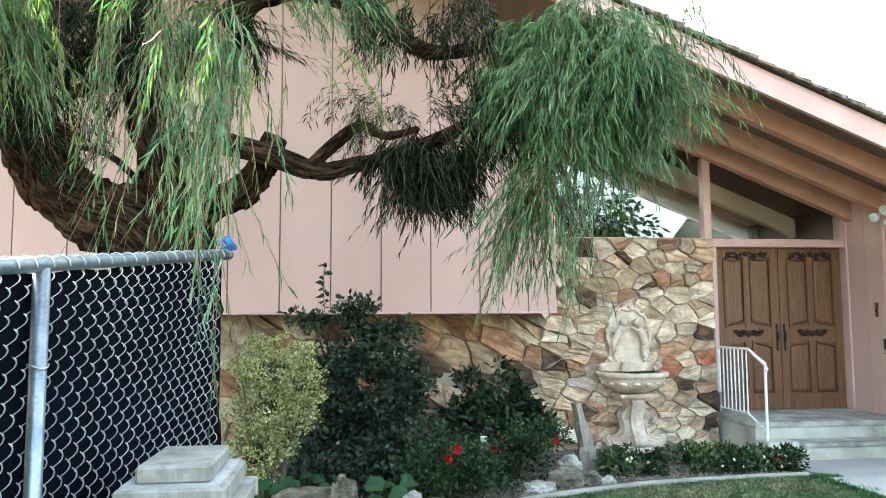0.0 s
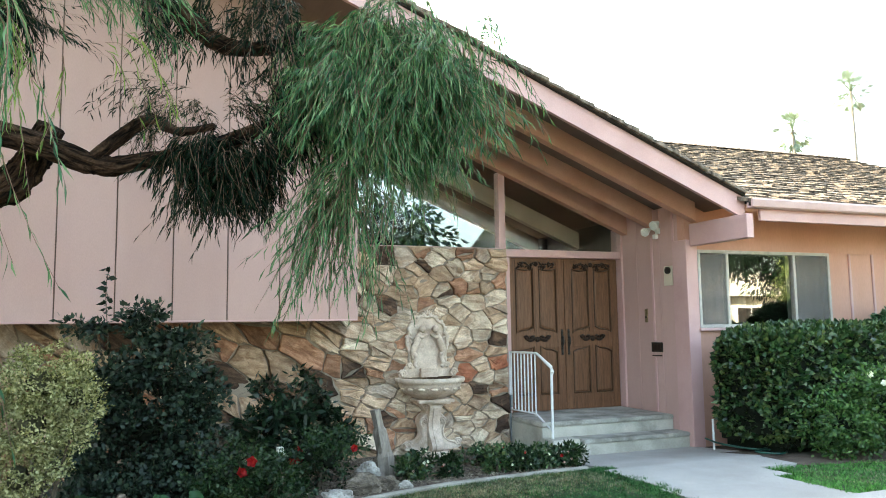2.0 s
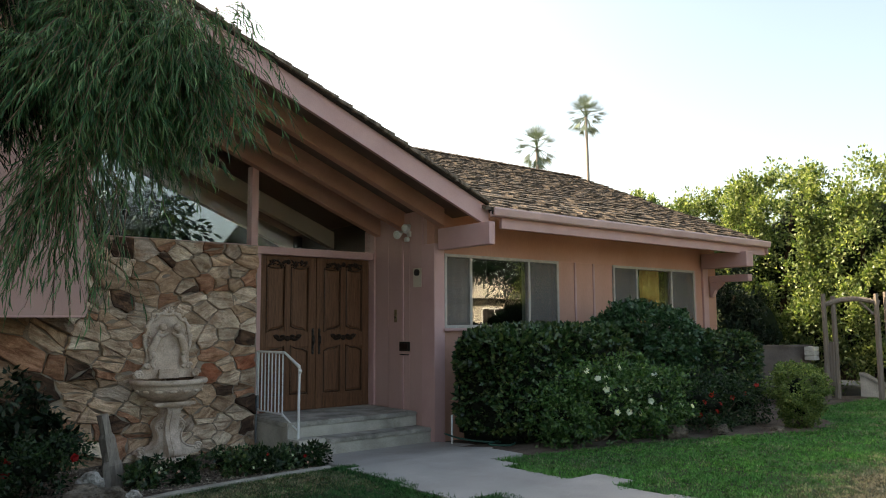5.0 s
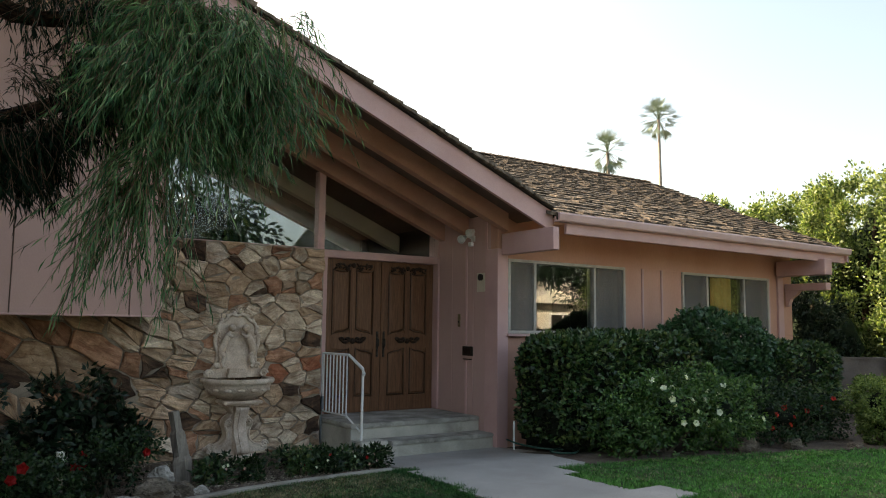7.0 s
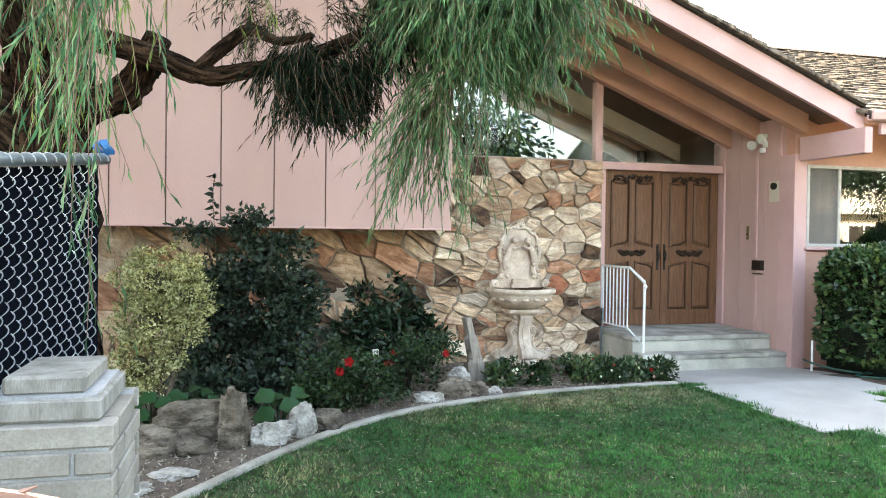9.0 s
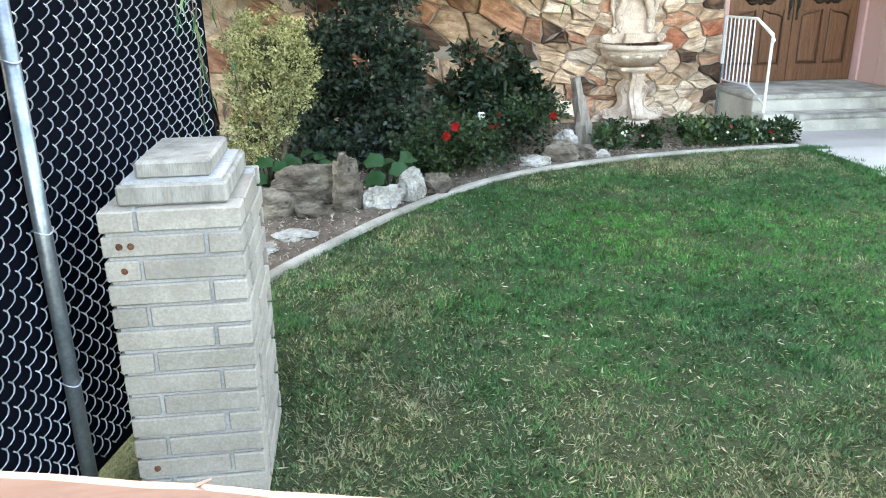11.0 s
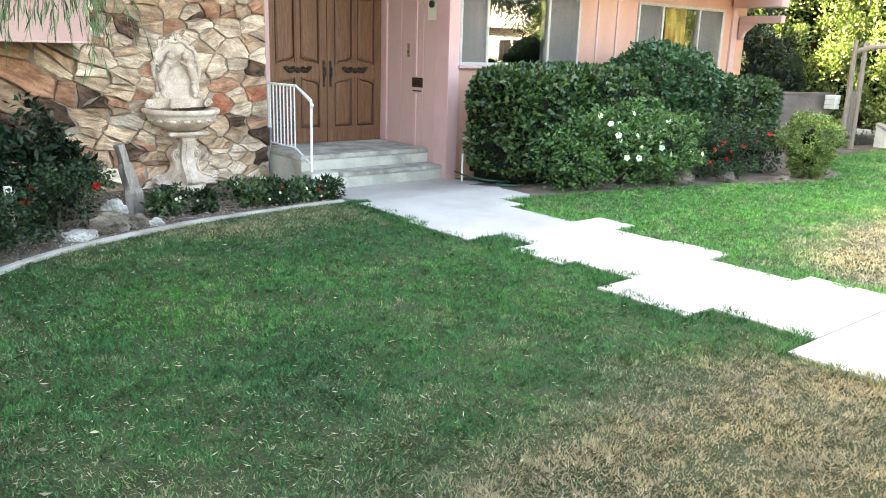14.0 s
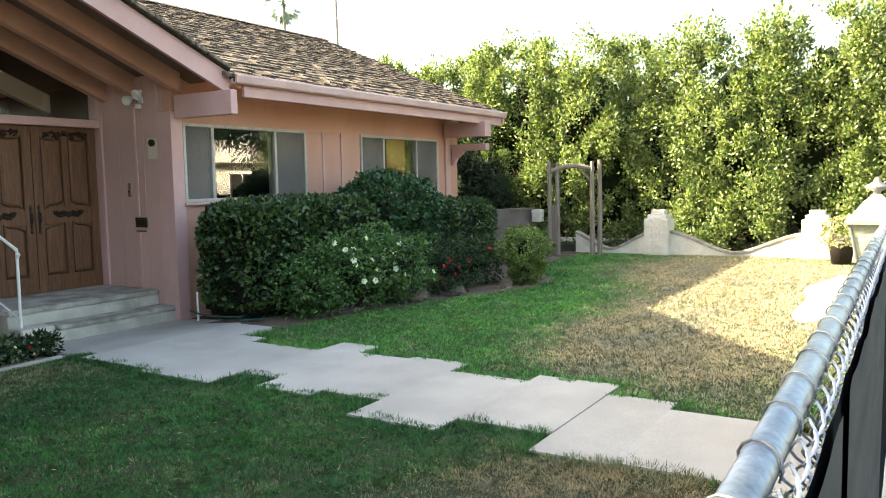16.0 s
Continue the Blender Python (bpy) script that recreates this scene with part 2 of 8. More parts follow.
SHAKE = surface("weathered_shake", (0.036, 0.027, 0.021), (0.225, 0.175, 0.135), 7.0, 50, 0.92, 0.8, stretch=(2.5, 0.6, 0.6), vary=0.45, dist=0.01)
ROOF_BASE = surface("roof_felt", (0.03, 0.026, 0.022), (0.05, 0.043, 0.037), 4, 50, 0.95, 0.3)
WALL_WHITE = surface("whitewashed_brick", (0.50, 0.47, 0.41), (0.66, 0.63, 0.56), 3, 50, 0.9, 0.4, vary=0.06)
BLOCK = surface("grey_block_wall", (0.12, 0.098, 0.088), (0.19, 0.16, 0.145), 2.5, 60, 0.95, 0.4)
GATE_WOOD = wood_mat("grey_gate_wood", (0.13, 0.10, 0.08), (0.29, 0.245, 0.205), (7, 7, 0.5), 5, 0.9)
PALE_GLARE = surface("pale_glare", (0.62, 0.58, 0.50), (0.80, 0.76, 0.68), 6, 90, 0.95, 0.6, dist=0.006)
STUCCO = surface("cream_stucco", (0.62, 0.57, 0.48), (0.72, 0.67, 0.58), 2, 80, 0.9, 0.4)
TILE_ROOF = surface("neighbour_roof", (0.30, 0.26, 0.22), (0.44, 0.39, 0.34), 3, 40, 0.9, 0.5)
HOSE = surface("green_hose", (0.008, 0.045, 0.035), (0.014, 0.075, 0.055), 20, 90, 0.4, 0.0)
LAMP_GLASS = surface("frosted_lamp_glass", (0.62, 0.62, 0.58), (0.74, 0.74, 0.70), 10, 90, 0.25, 0.0)
AGED_COPPER = surface("aged_metal_lantern", (0.22, 0.21, 0.19), (0.40, 0.385, 0.35), 12, 80, 0.5, 0.2, metal=0.5)
LANTERN_GLASS = surface("amber_lantern_glass", (0.35, 0.34, 0.20), (0.52, 0.50, 0.33), 6, 40, 0.2, 0.0)

WILLOW = leaf_mat("willow_leaf", [(0.011, 0.052, 0.022), (0.033, 0.110, 0.048), (0.083, 0.188, 0.088), (0.195, 0.300, 0.165)], 0.45, 0.24, spec=0.25)
# same willow leaf, with the crown's inner shade put into its colour
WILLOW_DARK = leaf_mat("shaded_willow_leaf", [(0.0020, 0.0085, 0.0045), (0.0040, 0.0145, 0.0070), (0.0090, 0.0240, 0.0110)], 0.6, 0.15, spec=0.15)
HEDGE = leaf_mat("hedge_leaf", [(0.0087, 0.0332, 0.0122), (0.0244, 0.0664, 0.0227), (0.0524, 0.1092, 0.0384), (0.1310, 0.1660, 0.0577)], 0.32, 0.15, spec=0.55)
CAMELLIA = leaf_mat("camellia_leaf", [(0.0039, 0.0145, 0.0078), (0.0095, 0.0268, 0.0140), (0.0212, 0.0457, 0.0234)], 0.28, 0.12, spec=0.3)
DEEP = leaf_mat("deep_green_leaf", [(0.006, 0.0155, 0.0105), (0.0165, 0.034, 0.0225), (0.044, 0.069, 0.047)], 0.45, 0.12, spec=0.3)
ROSE = leaf_mat("rose_leaf", [(0.0073, 0.0238, 0.0099), (0.0185, 0.0462, 0.0185), (0.0429, 0.0759, 0.0277)], 0.38, 0.2, spec=0.32)
VARIEG = leaf_mat("variegated_leaf", [(0.095, 0.10, 0.038), (0.20, 0.195, 0.082), (0.41, 0.38, 0.21), (0.55, 0.51, 0.32), (0.16, 0.165, 0.06)], 0.5, 0.2)
LIGHT_SHRUB = leaf_mat("light_shrub_leaf", [(0.0222, 0.0677, 0.0222), (0.0591, 0.1414, 0.0442), (0.1353, 0.2276, 0.0738)], 0.36, 0.2, spec=0.38)
DOME = leaf_mat("dome_leaf", [(0.0138, 0.0505, 0.0230), (0.0344, 0.0918, 0.0413), (0.0757, 0.1434, 0.0688)], 0.28, 0.15, spec=0.42)
BALL = leaf_mat("yellow_green_leaf", [(0.0585, 0.1040, 0.0338), (0.1300, 0.1950, 0.0650), (0.2470, 0.3055, 0.1170)], 0.45, 0.25)
BIG_LEAF = leaf_mat("broad_leaf", [(0.0091, 0.0403, 0.0156), (0.0234, 0.0702, 0.0273)], 0.35, 0.2)
FICUS = leaf_mat("ficus_leaf", [(0.042, 0.078, 0.025), (0.112, 0.163, 0.060), (0.220, 0.262, 0.110), (0.35, 0.38, 0.19)], 0.42, 0.32, spec=0.4)
PALM = leaf_mat("palm_leaf", [(0.10, 0.135, 0.11), (0.18, 0.225, 0.185)], 0.6, 0.06)
# willow leaf with sun shining through it put into its colour
WILLOW_SUNLIT = leaf_mat("sunlit_willow_leaf", [(0.08, 0.16, 0.045), (0.15, 0.23, 0.065), (0.25, 0.32, 0.10)], 0.5, 0.4)
LITTER = leaf_mat("dry_leaf", [(0.22, 0.18, 0.13), (0.34, 0.285, 0.215), (0.46, 0.41, 0.34), (0.28, 0.26, 0.15)], 0.7, 0.1)
MULCH = leaf_mat("bark_mulch", [(0.06, 0.044, 0.036), (0.15, 0.115, 0.096), (0.28, 0.23, 0.195), (0.42, 0.36, 0.31)], 0.95, 0.0)
PETAL_WHITE = leaf_mat("white_petal", [(0.78, 0.78, 0.76), (0.86, 0.86, 0.84)], 0.6, 0.3)
PETAL_RED = leaf_mat("red_petal", [(0.26, 0.007, 0.010), (0.38, 0.016, 0.018)], 0.5, 0.3)
PETAL_PINK = leaf_mat("pink_petal", [(0.60, 0.34, 0.40), (0.72, 0.50, 0.54)], 0.5, 0.3)
PETAL_CORAL = leaf_mat("coral_petal", [(0.50, 0.04, 0.045), (0.60, 0.075, 0.07)], 0.5, 0.3)


def grass_mat(name, straw=((0.19, 0.156, 0.092), (0.31, 0.25, 0.155), (0.43, 0.35, 0.23)), lush=((0.010, 0.066, 0.018), (0.025, 0.126, 0.033), (0.053, 0.187, 0.053))):
    """Blades: green turf with dry tan patches of their own shape."""
    m, nt, p = shader(name)
    geo = nt.nodes.new("ShaderNodeNewGeometry")
    rnd = geo.outputs["Random Per Island"]
    green = ramp(nt, rnd, [(0.5 * i, c) for i, c in enumerate(lush)])
    dry = ramp(nt, rnd, [(0.5 * i, c) for i, c in enumerate(straw)])
    att = nt.nodes.new("ShaderNodeAttribute")
    att.attribute_name = "dryness"
    vig = nt.nodes.new("ShaderNodeAttribute")
    vig.attribute_name = "vigour"
    green = mix(nt, 1.0, green, ramp(nt, vig.outputs["Fac"], [(0, (1, 1, 1)), (1, (1.05, 1.5, 0.8))]), "MULTIPLY")
    col = mix(nt, att.outputs["Fac"], green, dry)
    col = mix(nt, 1.0, col, ramp(nt, noise_fac(nt, 1.3, 3), [(0.3, (0.72, 0.79, 0.86)), (0.68, (1.2, 1.14, 1.0))]), "MULTIPLY")
    col = mix(nt, 1.0, col, ramp(nt, noise_fac(nt, 14, 3), [(0.32, (0.75, 0.77, 0.8)), (0.66, (1.15, 1.13, 1.1))]), "MULTIPLY")
    nt.links.new(col, p.inputs["Base Color"])
    p.inputs["Roughness"].default_value, p.inputs["Specular IOR Level"].default_value = 0.6, 0.2
    tr = nt.nodes.new("ShaderNodeBsdfTranslucent")
    nt.links.new(col, tr.inputs[0])
    ms = nt.nodes.new("ShaderNodeMixShader")
    ms.inputs[0].default_value = 0.25
    nt.links.new(p.outputs[0], ms.inputs[1])
    nt.links.new(tr.outputs[0], ms.inputs[2])
    nt.links.new(ms.outputs[0], nt.nodes["Material Output"].inputs[0])
    return m


GRASS = grass_mat("turf_blade")
# right lawn's blades: its stronger daylight is put into the greens and straws
GRASS_LIT = grass_mat("lit_turf_blade", ((0.30, 0.24, 0.155), (0.42, 0.34, 0.225), (0.53, 0.445, 0.31)), ((0.020, 0.112, 0.019), (0.055, 0.235, 0.042), (0.135, 0.355, 0.092)))
TURF = surface("turf_soil", (0.022, 0.040, 0.014), (0.065, 0.072, 0.036), 1.2, 60, 0.95, 1.0, dist=0.02)
GROUND = surface("far_ground", (0.085, 0.085, 0.065), (0.13, 0.125, 0.10), 0.2, 20, 0.95, 0.2)


def stone_mat(name, dark, light, veins):
    """Split flagstone: bedding streaks that run another way in each stone, grit and blotches."""
    m, nt, p = shader(name)
    info = nt.nodes.new("ShaderNodeObjectInfo")
    co = nt.nodes.new("ShaderNodeTexCoord")
    add = nt.nodes.new("ShaderNodeVectorMath")
    mul = nt.nodes.new("ShaderNodeMath")
    mul.operation, mul.inputs[1].default_value = "MULTIPLY", 53.0
    nt.links.new(info.outputs["Random"], mul.inputs[0])
    nt.links.new(co.outputs["Object"], add.inputs[0])
    nt.links.new(mul.outputs[0], add.inputs[1])

    def tex(scale, stretch, detail, rough):
        mp = nt.nodes.new("ShaderNodeMapping")
        mp.inputs["Scale"].default_value = stretch
        nt.links.new(add.outputs[0], mp.inputs[0])
        n = nt.nodes.new("ShaderNodeTexNoise")
        n.inputs["Scale"].default_value, n.inputs["Detail"].default_value, n.inputs["Roughness"].default_value = scale, detail, rough
        n.inputs["Distortion"].default_value = 0.4
        nt.links.new(mp.outputs[0], n.inputs["Vector"])
        return n.outputs["Fac"]
    lines, blotch, grain = tex(5, (0.55, 0.8, 3.4), 7, 0.68), tex(7, (1, 1, 1), 4, 0.55), tex(60, (1, 1, 1.5), 4, 0.6)
    col = ramp(nt, lines, [(0.30, veins), (0.44, dark), (0.64, light)])
    col = mix(nt, ramp(nt, tex(4.5, (0.8, 1, 1.6), 5, 0.65), [(0.50, (0, 0, 0)), (0.66, (0.62, 0.62, 0.62))]), col, (0.40, 0.235, 0.15))
    col = mix(nt, 1.0, col, ramp(nt, blotch, [(0.33, (0.66, 0.61, 0.57)), (0.62, (1.08, 1.07, 1.06))]), "MULTIPLY")
    col = mix(nt, 1.0, col, ramp(nt, grain, [(0.3, (0.74, 0.74, 0.74)), (0.7, (1.1, 1.1, 1.1))]), "MULTIPLY")
    col = mix(nt, 1.0, col, ramp(nt, info.outputs["Random"], [(0, (0.62, 0.59, 0.56)), (0.5, (0.96, 0.91, 0.86)), (1, (1.14, 1.12, 1.09))]), "MULTIPLY")
    nt.links.new(col, p.inputs["Base Color"])
    p.inputs["Roughness"].default_value, p.inputs["Specular IOR Level"].default_value = 0.88, 0.2
    bump(nt, p, mix(nt, 0.4, lines, grain), 0.9, 0.018)
    return m


STONES = {
    "cream": stone_mat("cream_flagstone", (0.598, 0.466, 0.367), (0.877, 0.769, 0.622), (0.299, 0.192, 0.133)),
    "tan": stone_mat("tan_flagstone", (0.498, 0.350, 0.250), (0.747, 0.560, 0.410), (0.249, 0.145, 0.095)),
    "grey": stone_mat("grey_flagstone", (0.404, 0.327, 0.273), (0.636, 0.533, 0.448), (0.184, 0.132, 0.104)),
    "rust": stone_mat("rusty_flagstone", (0.409, 0.208, 0.134), (0.626, 0.371, 0.258), (0.193, 0.084, 0.054)),
    "red": stone_mat("red_flagstone", (0.422, 0.148, 0.084), (0.586, 0.274, 0.178), (0.141, 0.060, 0.042)),
    "brown": stone_mat("dark_flagstone", (0.067, 0.042, 0.032), (0.146, 0.093, 0.068), (0.034, 0.023, 0.018)),
}

# ---- building helpers ----


HOUSE = Vector((0.06, 0.035, -0.04))       # the entry and wing, as set out from the stone wall
PIVOT, WING = Vector((0.25, -0.18, 1.4)), 1.04      # wing and gable are set out on a plan drawn 4 per cent too small
BASE = {}


def thing(name, label, category, kind="", group="", at=(0, 0, 0), shift=None, grow=1.0):
    ob = new(name)
    BASE[ob.name] = Vector(at)
    ob.location = PIVOT + grow * (Vector(at) + (shift or Vector()) - PIVOT)
    ob.scale = (grow, grow, grow)
    ob.empty_display_size = 0.1
    return tagged(ob, label, category, group, kind)


def link_mesh(name, me, material, parent=None, label="", kind=""):
    if material is not None and not me.materials:
        me.materials.append(material)
    ob = new(name, me)
    if parent is not None:
        ob.parent = parent
        if parent.data is None:
            ob.matrix_parent_inverse = Matrix.Translation(BASE[parent.name]).inverted()
    if label or kind:
        tagged(ob, label, kind=kind)
    return ob


def part(name, bm, material, parent, label="", smooth=False, kind=""):
    """Links a bmesh as one mesh object under a thing or part."""
    me = bpy.data.meshes.new(name)
    bmesh.ops.recalc_face_normals(bm, faces=bm.faces)
    bm.to_mesh(me)
    bm.free()
    if smooth:
        me.shade_smooth()
    return link_mesh(name, me, material, parent, label, kind)


def boxes(*specs, bevel=0.0, seg=1):
    """A bmesh of boxes (x0, x1, y0, y1, z0, z1), with bevelled edges."""
    bm = bmesh.new()
    for x0, x1, y0, y1, z0, z1 in specs:
        v = [bm.verts.new((x, y, z)) for z in (z0, z1) for x, y in ((x0, y0), (x1, y0), (x1, y1), (x0, y1))]
        for q in ((3, 2, 1, 0), (4, 5, 6, 7), (0, 1, 5, 4), (1, 2, 6, 5), (2, 3, 7, 6), (3, 0, 4, 7)):
            bm.faces.new([v[i] for i in q])
    if bevel:
        bmesh.ops.bevel(bm, geom=bm.edges[:], offset=bevel, segments=seg, affect="EDGES")
    return bm


def prism(bm, outline, lo, hi, axis="y"):
    """Extrudes a closed outline of (a, b) between lo and hi along an axis."""
    def put(a, b, c):
        return {"y": (a, c, b), "x": (c, a, b), "z": (a, b, c)}[axis]
    low = [bm.verts.new(put(a, b, lo)) for a, b in outline]
    top = [bm.verts.new(put(a, b, hi)) for a, b in outline]
    bm.faces.new(low)
    bm.faces.new(top[::-1])
    n = len(outline)
    for i in range(n):
        bm.faces.new((low[i], low[(i + 1) % n], top[(i + 1) % n], top[i]))
    return bm


def tube(bm, path, radii, sides=8, caps=True, wobble=0.0, seed=0, ridges=0.0):
    """A tapered tube along a path; wobble roughens its skin."""
    pts = [Vector(p) for p in path]
    if isinstance(radii, (int, float)):
        radii = [radii] * len(pts)
    rings, ref = [], Vector((0.13, 0.21, 1))
    for i, (p, r) in enumerate(zip(pts, radii)):
        d = (pts[min(i + 1, len(pts) - 1)] - pts[max(i - 1, 0)]).normalized()
        if abs(d.dot(ref.normalized())) > 0.95:
            ref = Vector((1, 0.1, 0.05))
        a = d.cross(ref).normalized()
        b = d.cross(a)
        ring = []
        for k in range(sides):
            ang = 2 * math.pi * k / sides
            off = a * math.cos(ang) + b * math.sin(ang)
            rr = r * (1 + wobble * noise.noise(p * 3 + off * 2.5 + Vector((seed, 0, 0)))) if wobble else r
            if ridges:
                rr *= 1 + ridges * noise.noise(off * 9 + p * 1.3 + Vector((0, seed, 0))) + 0.6 * ridges * noise.noise(off * 16 + p * 3.5)
            ring.append(bm.verts.new(p + off * rr))
        rings.append(ring)
    for u, w in zip(rings, rings[1:]):
        for k in range(sides):
            bm.faces.new((u[k], u[(k + 1) % sides], w[(k + 1) % sides], w[k]))
    if caps:
        bm.faces.new(rings[0][::-1])
        bm.faces.new(rings[-1])
    return bm


def spline(pts, n=6):
    """A smooth path through points (Catmull-Rom)."""
    p = [Vector(q) for q in pts]
    p = [2 * p[0] - p[1]] + p + [2 * p[-1] - p[-2]]
    out = []
    for i in range(1, len(p) - 2):
        for k in range(n):
            t = k / n
            out.append(0.5 * (2 * p[i] + (p[i + 1] - p[i - 1]) * t + (2 * p[i - 1] - 5 * p[i] + 4 * p[i + 1] - p[i + 2]) * t * t + (3 * p[i] - p[i - 1] - 3 * p[i + 1] + p[i + 2]) * t ** 3))
    return out + [p[-2]]


def lathe(bm, profile, centre, sides=32, arc=2 * math.pi, start=0.0):
    """Turns a profile of (radius, z) round a vertical line."""
    cx, cy = centre
    full = arc > 6.28
    cols = sides if full else sides + 1
    grid = [[bm.verts.new((cx + r * math.cos(start + arc * k / sides), cy + r * math.sin(start + arc * k / sides), z)) for k in range(cols)] for r, z in profile]
    for u, w in zip(grid, grid[1:]):
        for k in range(sides):
            bm.faces.new((u[k], u[(k + 1) % cols], w[(k + 1) % cols], w[k]))
    return bm


def quads_mesh(name, verts, faces_per=4):
    """A mesh of separate quads from an array (n, 4, 3)."""
    n = len(verts)
    me = bpy.data.meshes.new(name)
    me.vertices.add(n * 4)
    me.vertices.foreach_set("co", verts.astype(np.float32).ravel())
    me.loops.add(n * 4)
    me.loops.foreach_set("vertex_index", np.arange(n * 4, dtype=np.int32))
    me.polygons.add(n)
    me.polygons.foreach_set("loop_start", np.arange(0, n * 4, 4, dtype=np.int32))
    me.update(calc_edges=True)
    return me


def unit(v):
    return v / (np.linalg.norm(v, axis=-1, keepdims=True) + 1e-9)


def leaf_quads(rng, pos, way, length, width, fold=0.15, spread=0.3):
    """Rhombic leaves at pos that point along way, with a slight fold."""
    n = len(pos)
    way = unit(way + rng.normal(0, spread, (n, 3)))
    side = unit(np.cross(way, rng.normal(0, 1, (n, 3))))
    up = np.cross(side, way)
    ln, wd = length * rng.uniform(0.65, 1.25, (n, 1)), width * rng.uniform(0.7, 1.2, (n, 1))
    mid = pos + way * ln * 0.45
    return np.stack([pos, mid + side * wd / 2 + up * wd * fold, pos + way * ln, mid - side * wd / 2 + up * wd * fold], 1)


def shell_points(rng, n, centre, radii, lumps=0.18, depth=0.22, freq=2.2, flat_bottom=None):
    """Points in the uneven outer shell of a rounded mass, and the way out of it."""
    d = unit(rng.normal(0, 1, (n, 3)))
    lump = np.array([noise.noise(Vector(q * freq) + Vector((centre[0], centre[1], 0))) for q in d])
    r = 1 + lumps * lump * 2 - depth * rng.power(0.6, n) * rng.random(n)
    pts = np.array(centre) + d * r[:, None] * np.array(radii)
    if flat_bottom is not None:
        keep = pts[:, 2] > flat_bottom
        pts, d = pts[keep], d[keep]
    return pts, d


def core(name, parent, centre, radii, material, squash=0.82, lo=None):
    """The dim inside of a shrub: a dark lumpy filler for the shade between leaves."""
    bm = bmesh.new()
    bmesh.ops.create_icosphere(bm, subdivisions=3, radius=1)
    for v in bm.verts:
        k = squash * (1 + 0.25 * noise.noise(v.co * 2.2 + Vector((centre[0], centre[1], 0))))
        v.co = Vector(centre) + Vector([c * k * r for c, r in zip(v.co, radii)])
        if lo is not None and v.co.z < lo:
            v.co.z = lo
    return part(name, bm, material, parent, smooth=True)


def gz(y):
    """The ground falls very slightly from the street, and faster in the last metre before the house."""
    return np.interp(y, (-1.0, 6.4, 7.7), (0.008, -0.051, -0.185))

# ---- the ground ----
bm = bmesh.new()
xs = [-4000, -300, -40, -12, -6, -3, 0, 3, 6, 9, 13, 18, 24, 40, 300, 4000]
ys = [-4000, -300, -40, -11, -3, -1, 0, 2, 4, 6.4, 7.7, 9, 12, 20, 40, 300, 4000]
grid = [[bm.verts.new((x, y, gz(y) - 0.03)) for x in xs] for y in ys]
for u, w in zip(grid, grid[1:]):
    for k in range(len(xs) - 1):
        bm.faces.new((u[k], u[k + 1], w[k + 1], w[k]))
tagged(part("ground", bm, GROUND, None), "pale dusty ground of a quiet suburban street", "ground", kind="structure")

tagged(part("road", boxes((-80, 80, -12, -3.5, -0.12, -0.008)), ROAD, None), "grey asphalt road in front of the garden", "road", kind="structure")


def edging_curve():
    return spline([(4.45, 6.72, 0), (3.9, 6.66, 0), (3.2, 6.52, 0), (2.35, 6.27, 0), (1.55, 5.93, 0), (0.95, 5.46, 0), (0.45, 4.9, 0), (0.02, 4.3, 0), (-0.33, 3.74, 0), (-0.5, 3.2, 0)], 8)


EDGE = edging_curve()


def sheet(name, outline, z_up, material, label, category):
    """A thin slab of ground with a given outline that follows the fall of the ground."""
    bm = bmesh.new()
    f = bm.faces.new([bm.verts.new((x, y, 0)) for x, y in outline])
    bmesh.ops.triangulate(bm, faces=[f])
    for y in (6.4, 7.7):
        bmesh.ops.bisect_plane(bm, geom=bm.verts[:] + bm.edges[:] + bm.faces[:], plane_co=(0, y, 0), plane_no=(0, 1, 0))
    for v in bm.verts:
        v.co.z = gz(v.co.y) + z_up
    rim = bmesh.ops.extrude_edge_only(bm, edges=[e for e in bm.edges if e.is_boundary])["geom"]
    for v in rim:
        if isinstance(v, bmesh.types.BMVert):
            v.co.z = gz(v.co.y) - 0.05
    return tagged(part(name, bm, material, None), label, category, kind="structure")


edge_xy = [(p.x, p.y) for p in EDGE]
sheet("lawn_soil", edge_xy + [(-1.3, 3.2), (-1.3, -0.5), (5.2, -0.5), (5.2, 6.75)], 0.0, TURF, "thatch under the curved front lawn", "lawn")
sheet("lawn_soil", [(5.3, -0.5), (15.85, -0.5), (15.85, 5.9), (14.3, 5.9), (12.6, 5.75), (11.9, 5.2), (11.4, 4.75), (10.4, 4.6), (9.3, 5.05), (8.2, 5.4), (7.0, 5.65), (6.0, 5.75), (5.3, 5.75)], 0.0, TURF, "thatch under the lawn beside the path", "lawn")
sheet("bed_soil", [(4.55, 9.1), (-3.5, 9.1), (-3.5, 3.0), (-0.5, 3.0)] + edge_xy[::-1], 0.012, SOIL, "brown mulched soil of the planting bed below the stone wall", "soil")
sheet("bed_soil", [(6.74, 7.83), (6.44, 7.04), (6.37, 5.75), (7.0, 5.65), (8.2, 5.4), (9.3, 5.05), (10.4, 4.6), (11.4, 4.75), (11.9, 5.2), (12.6, 5.75), (14.3, 5.9), (15.85, 5.9), (15.85, 9), (13.3, 9), (13.3, 7.83)], 0.008, SOIL, "brown soil under the clipped hedge", "soil")

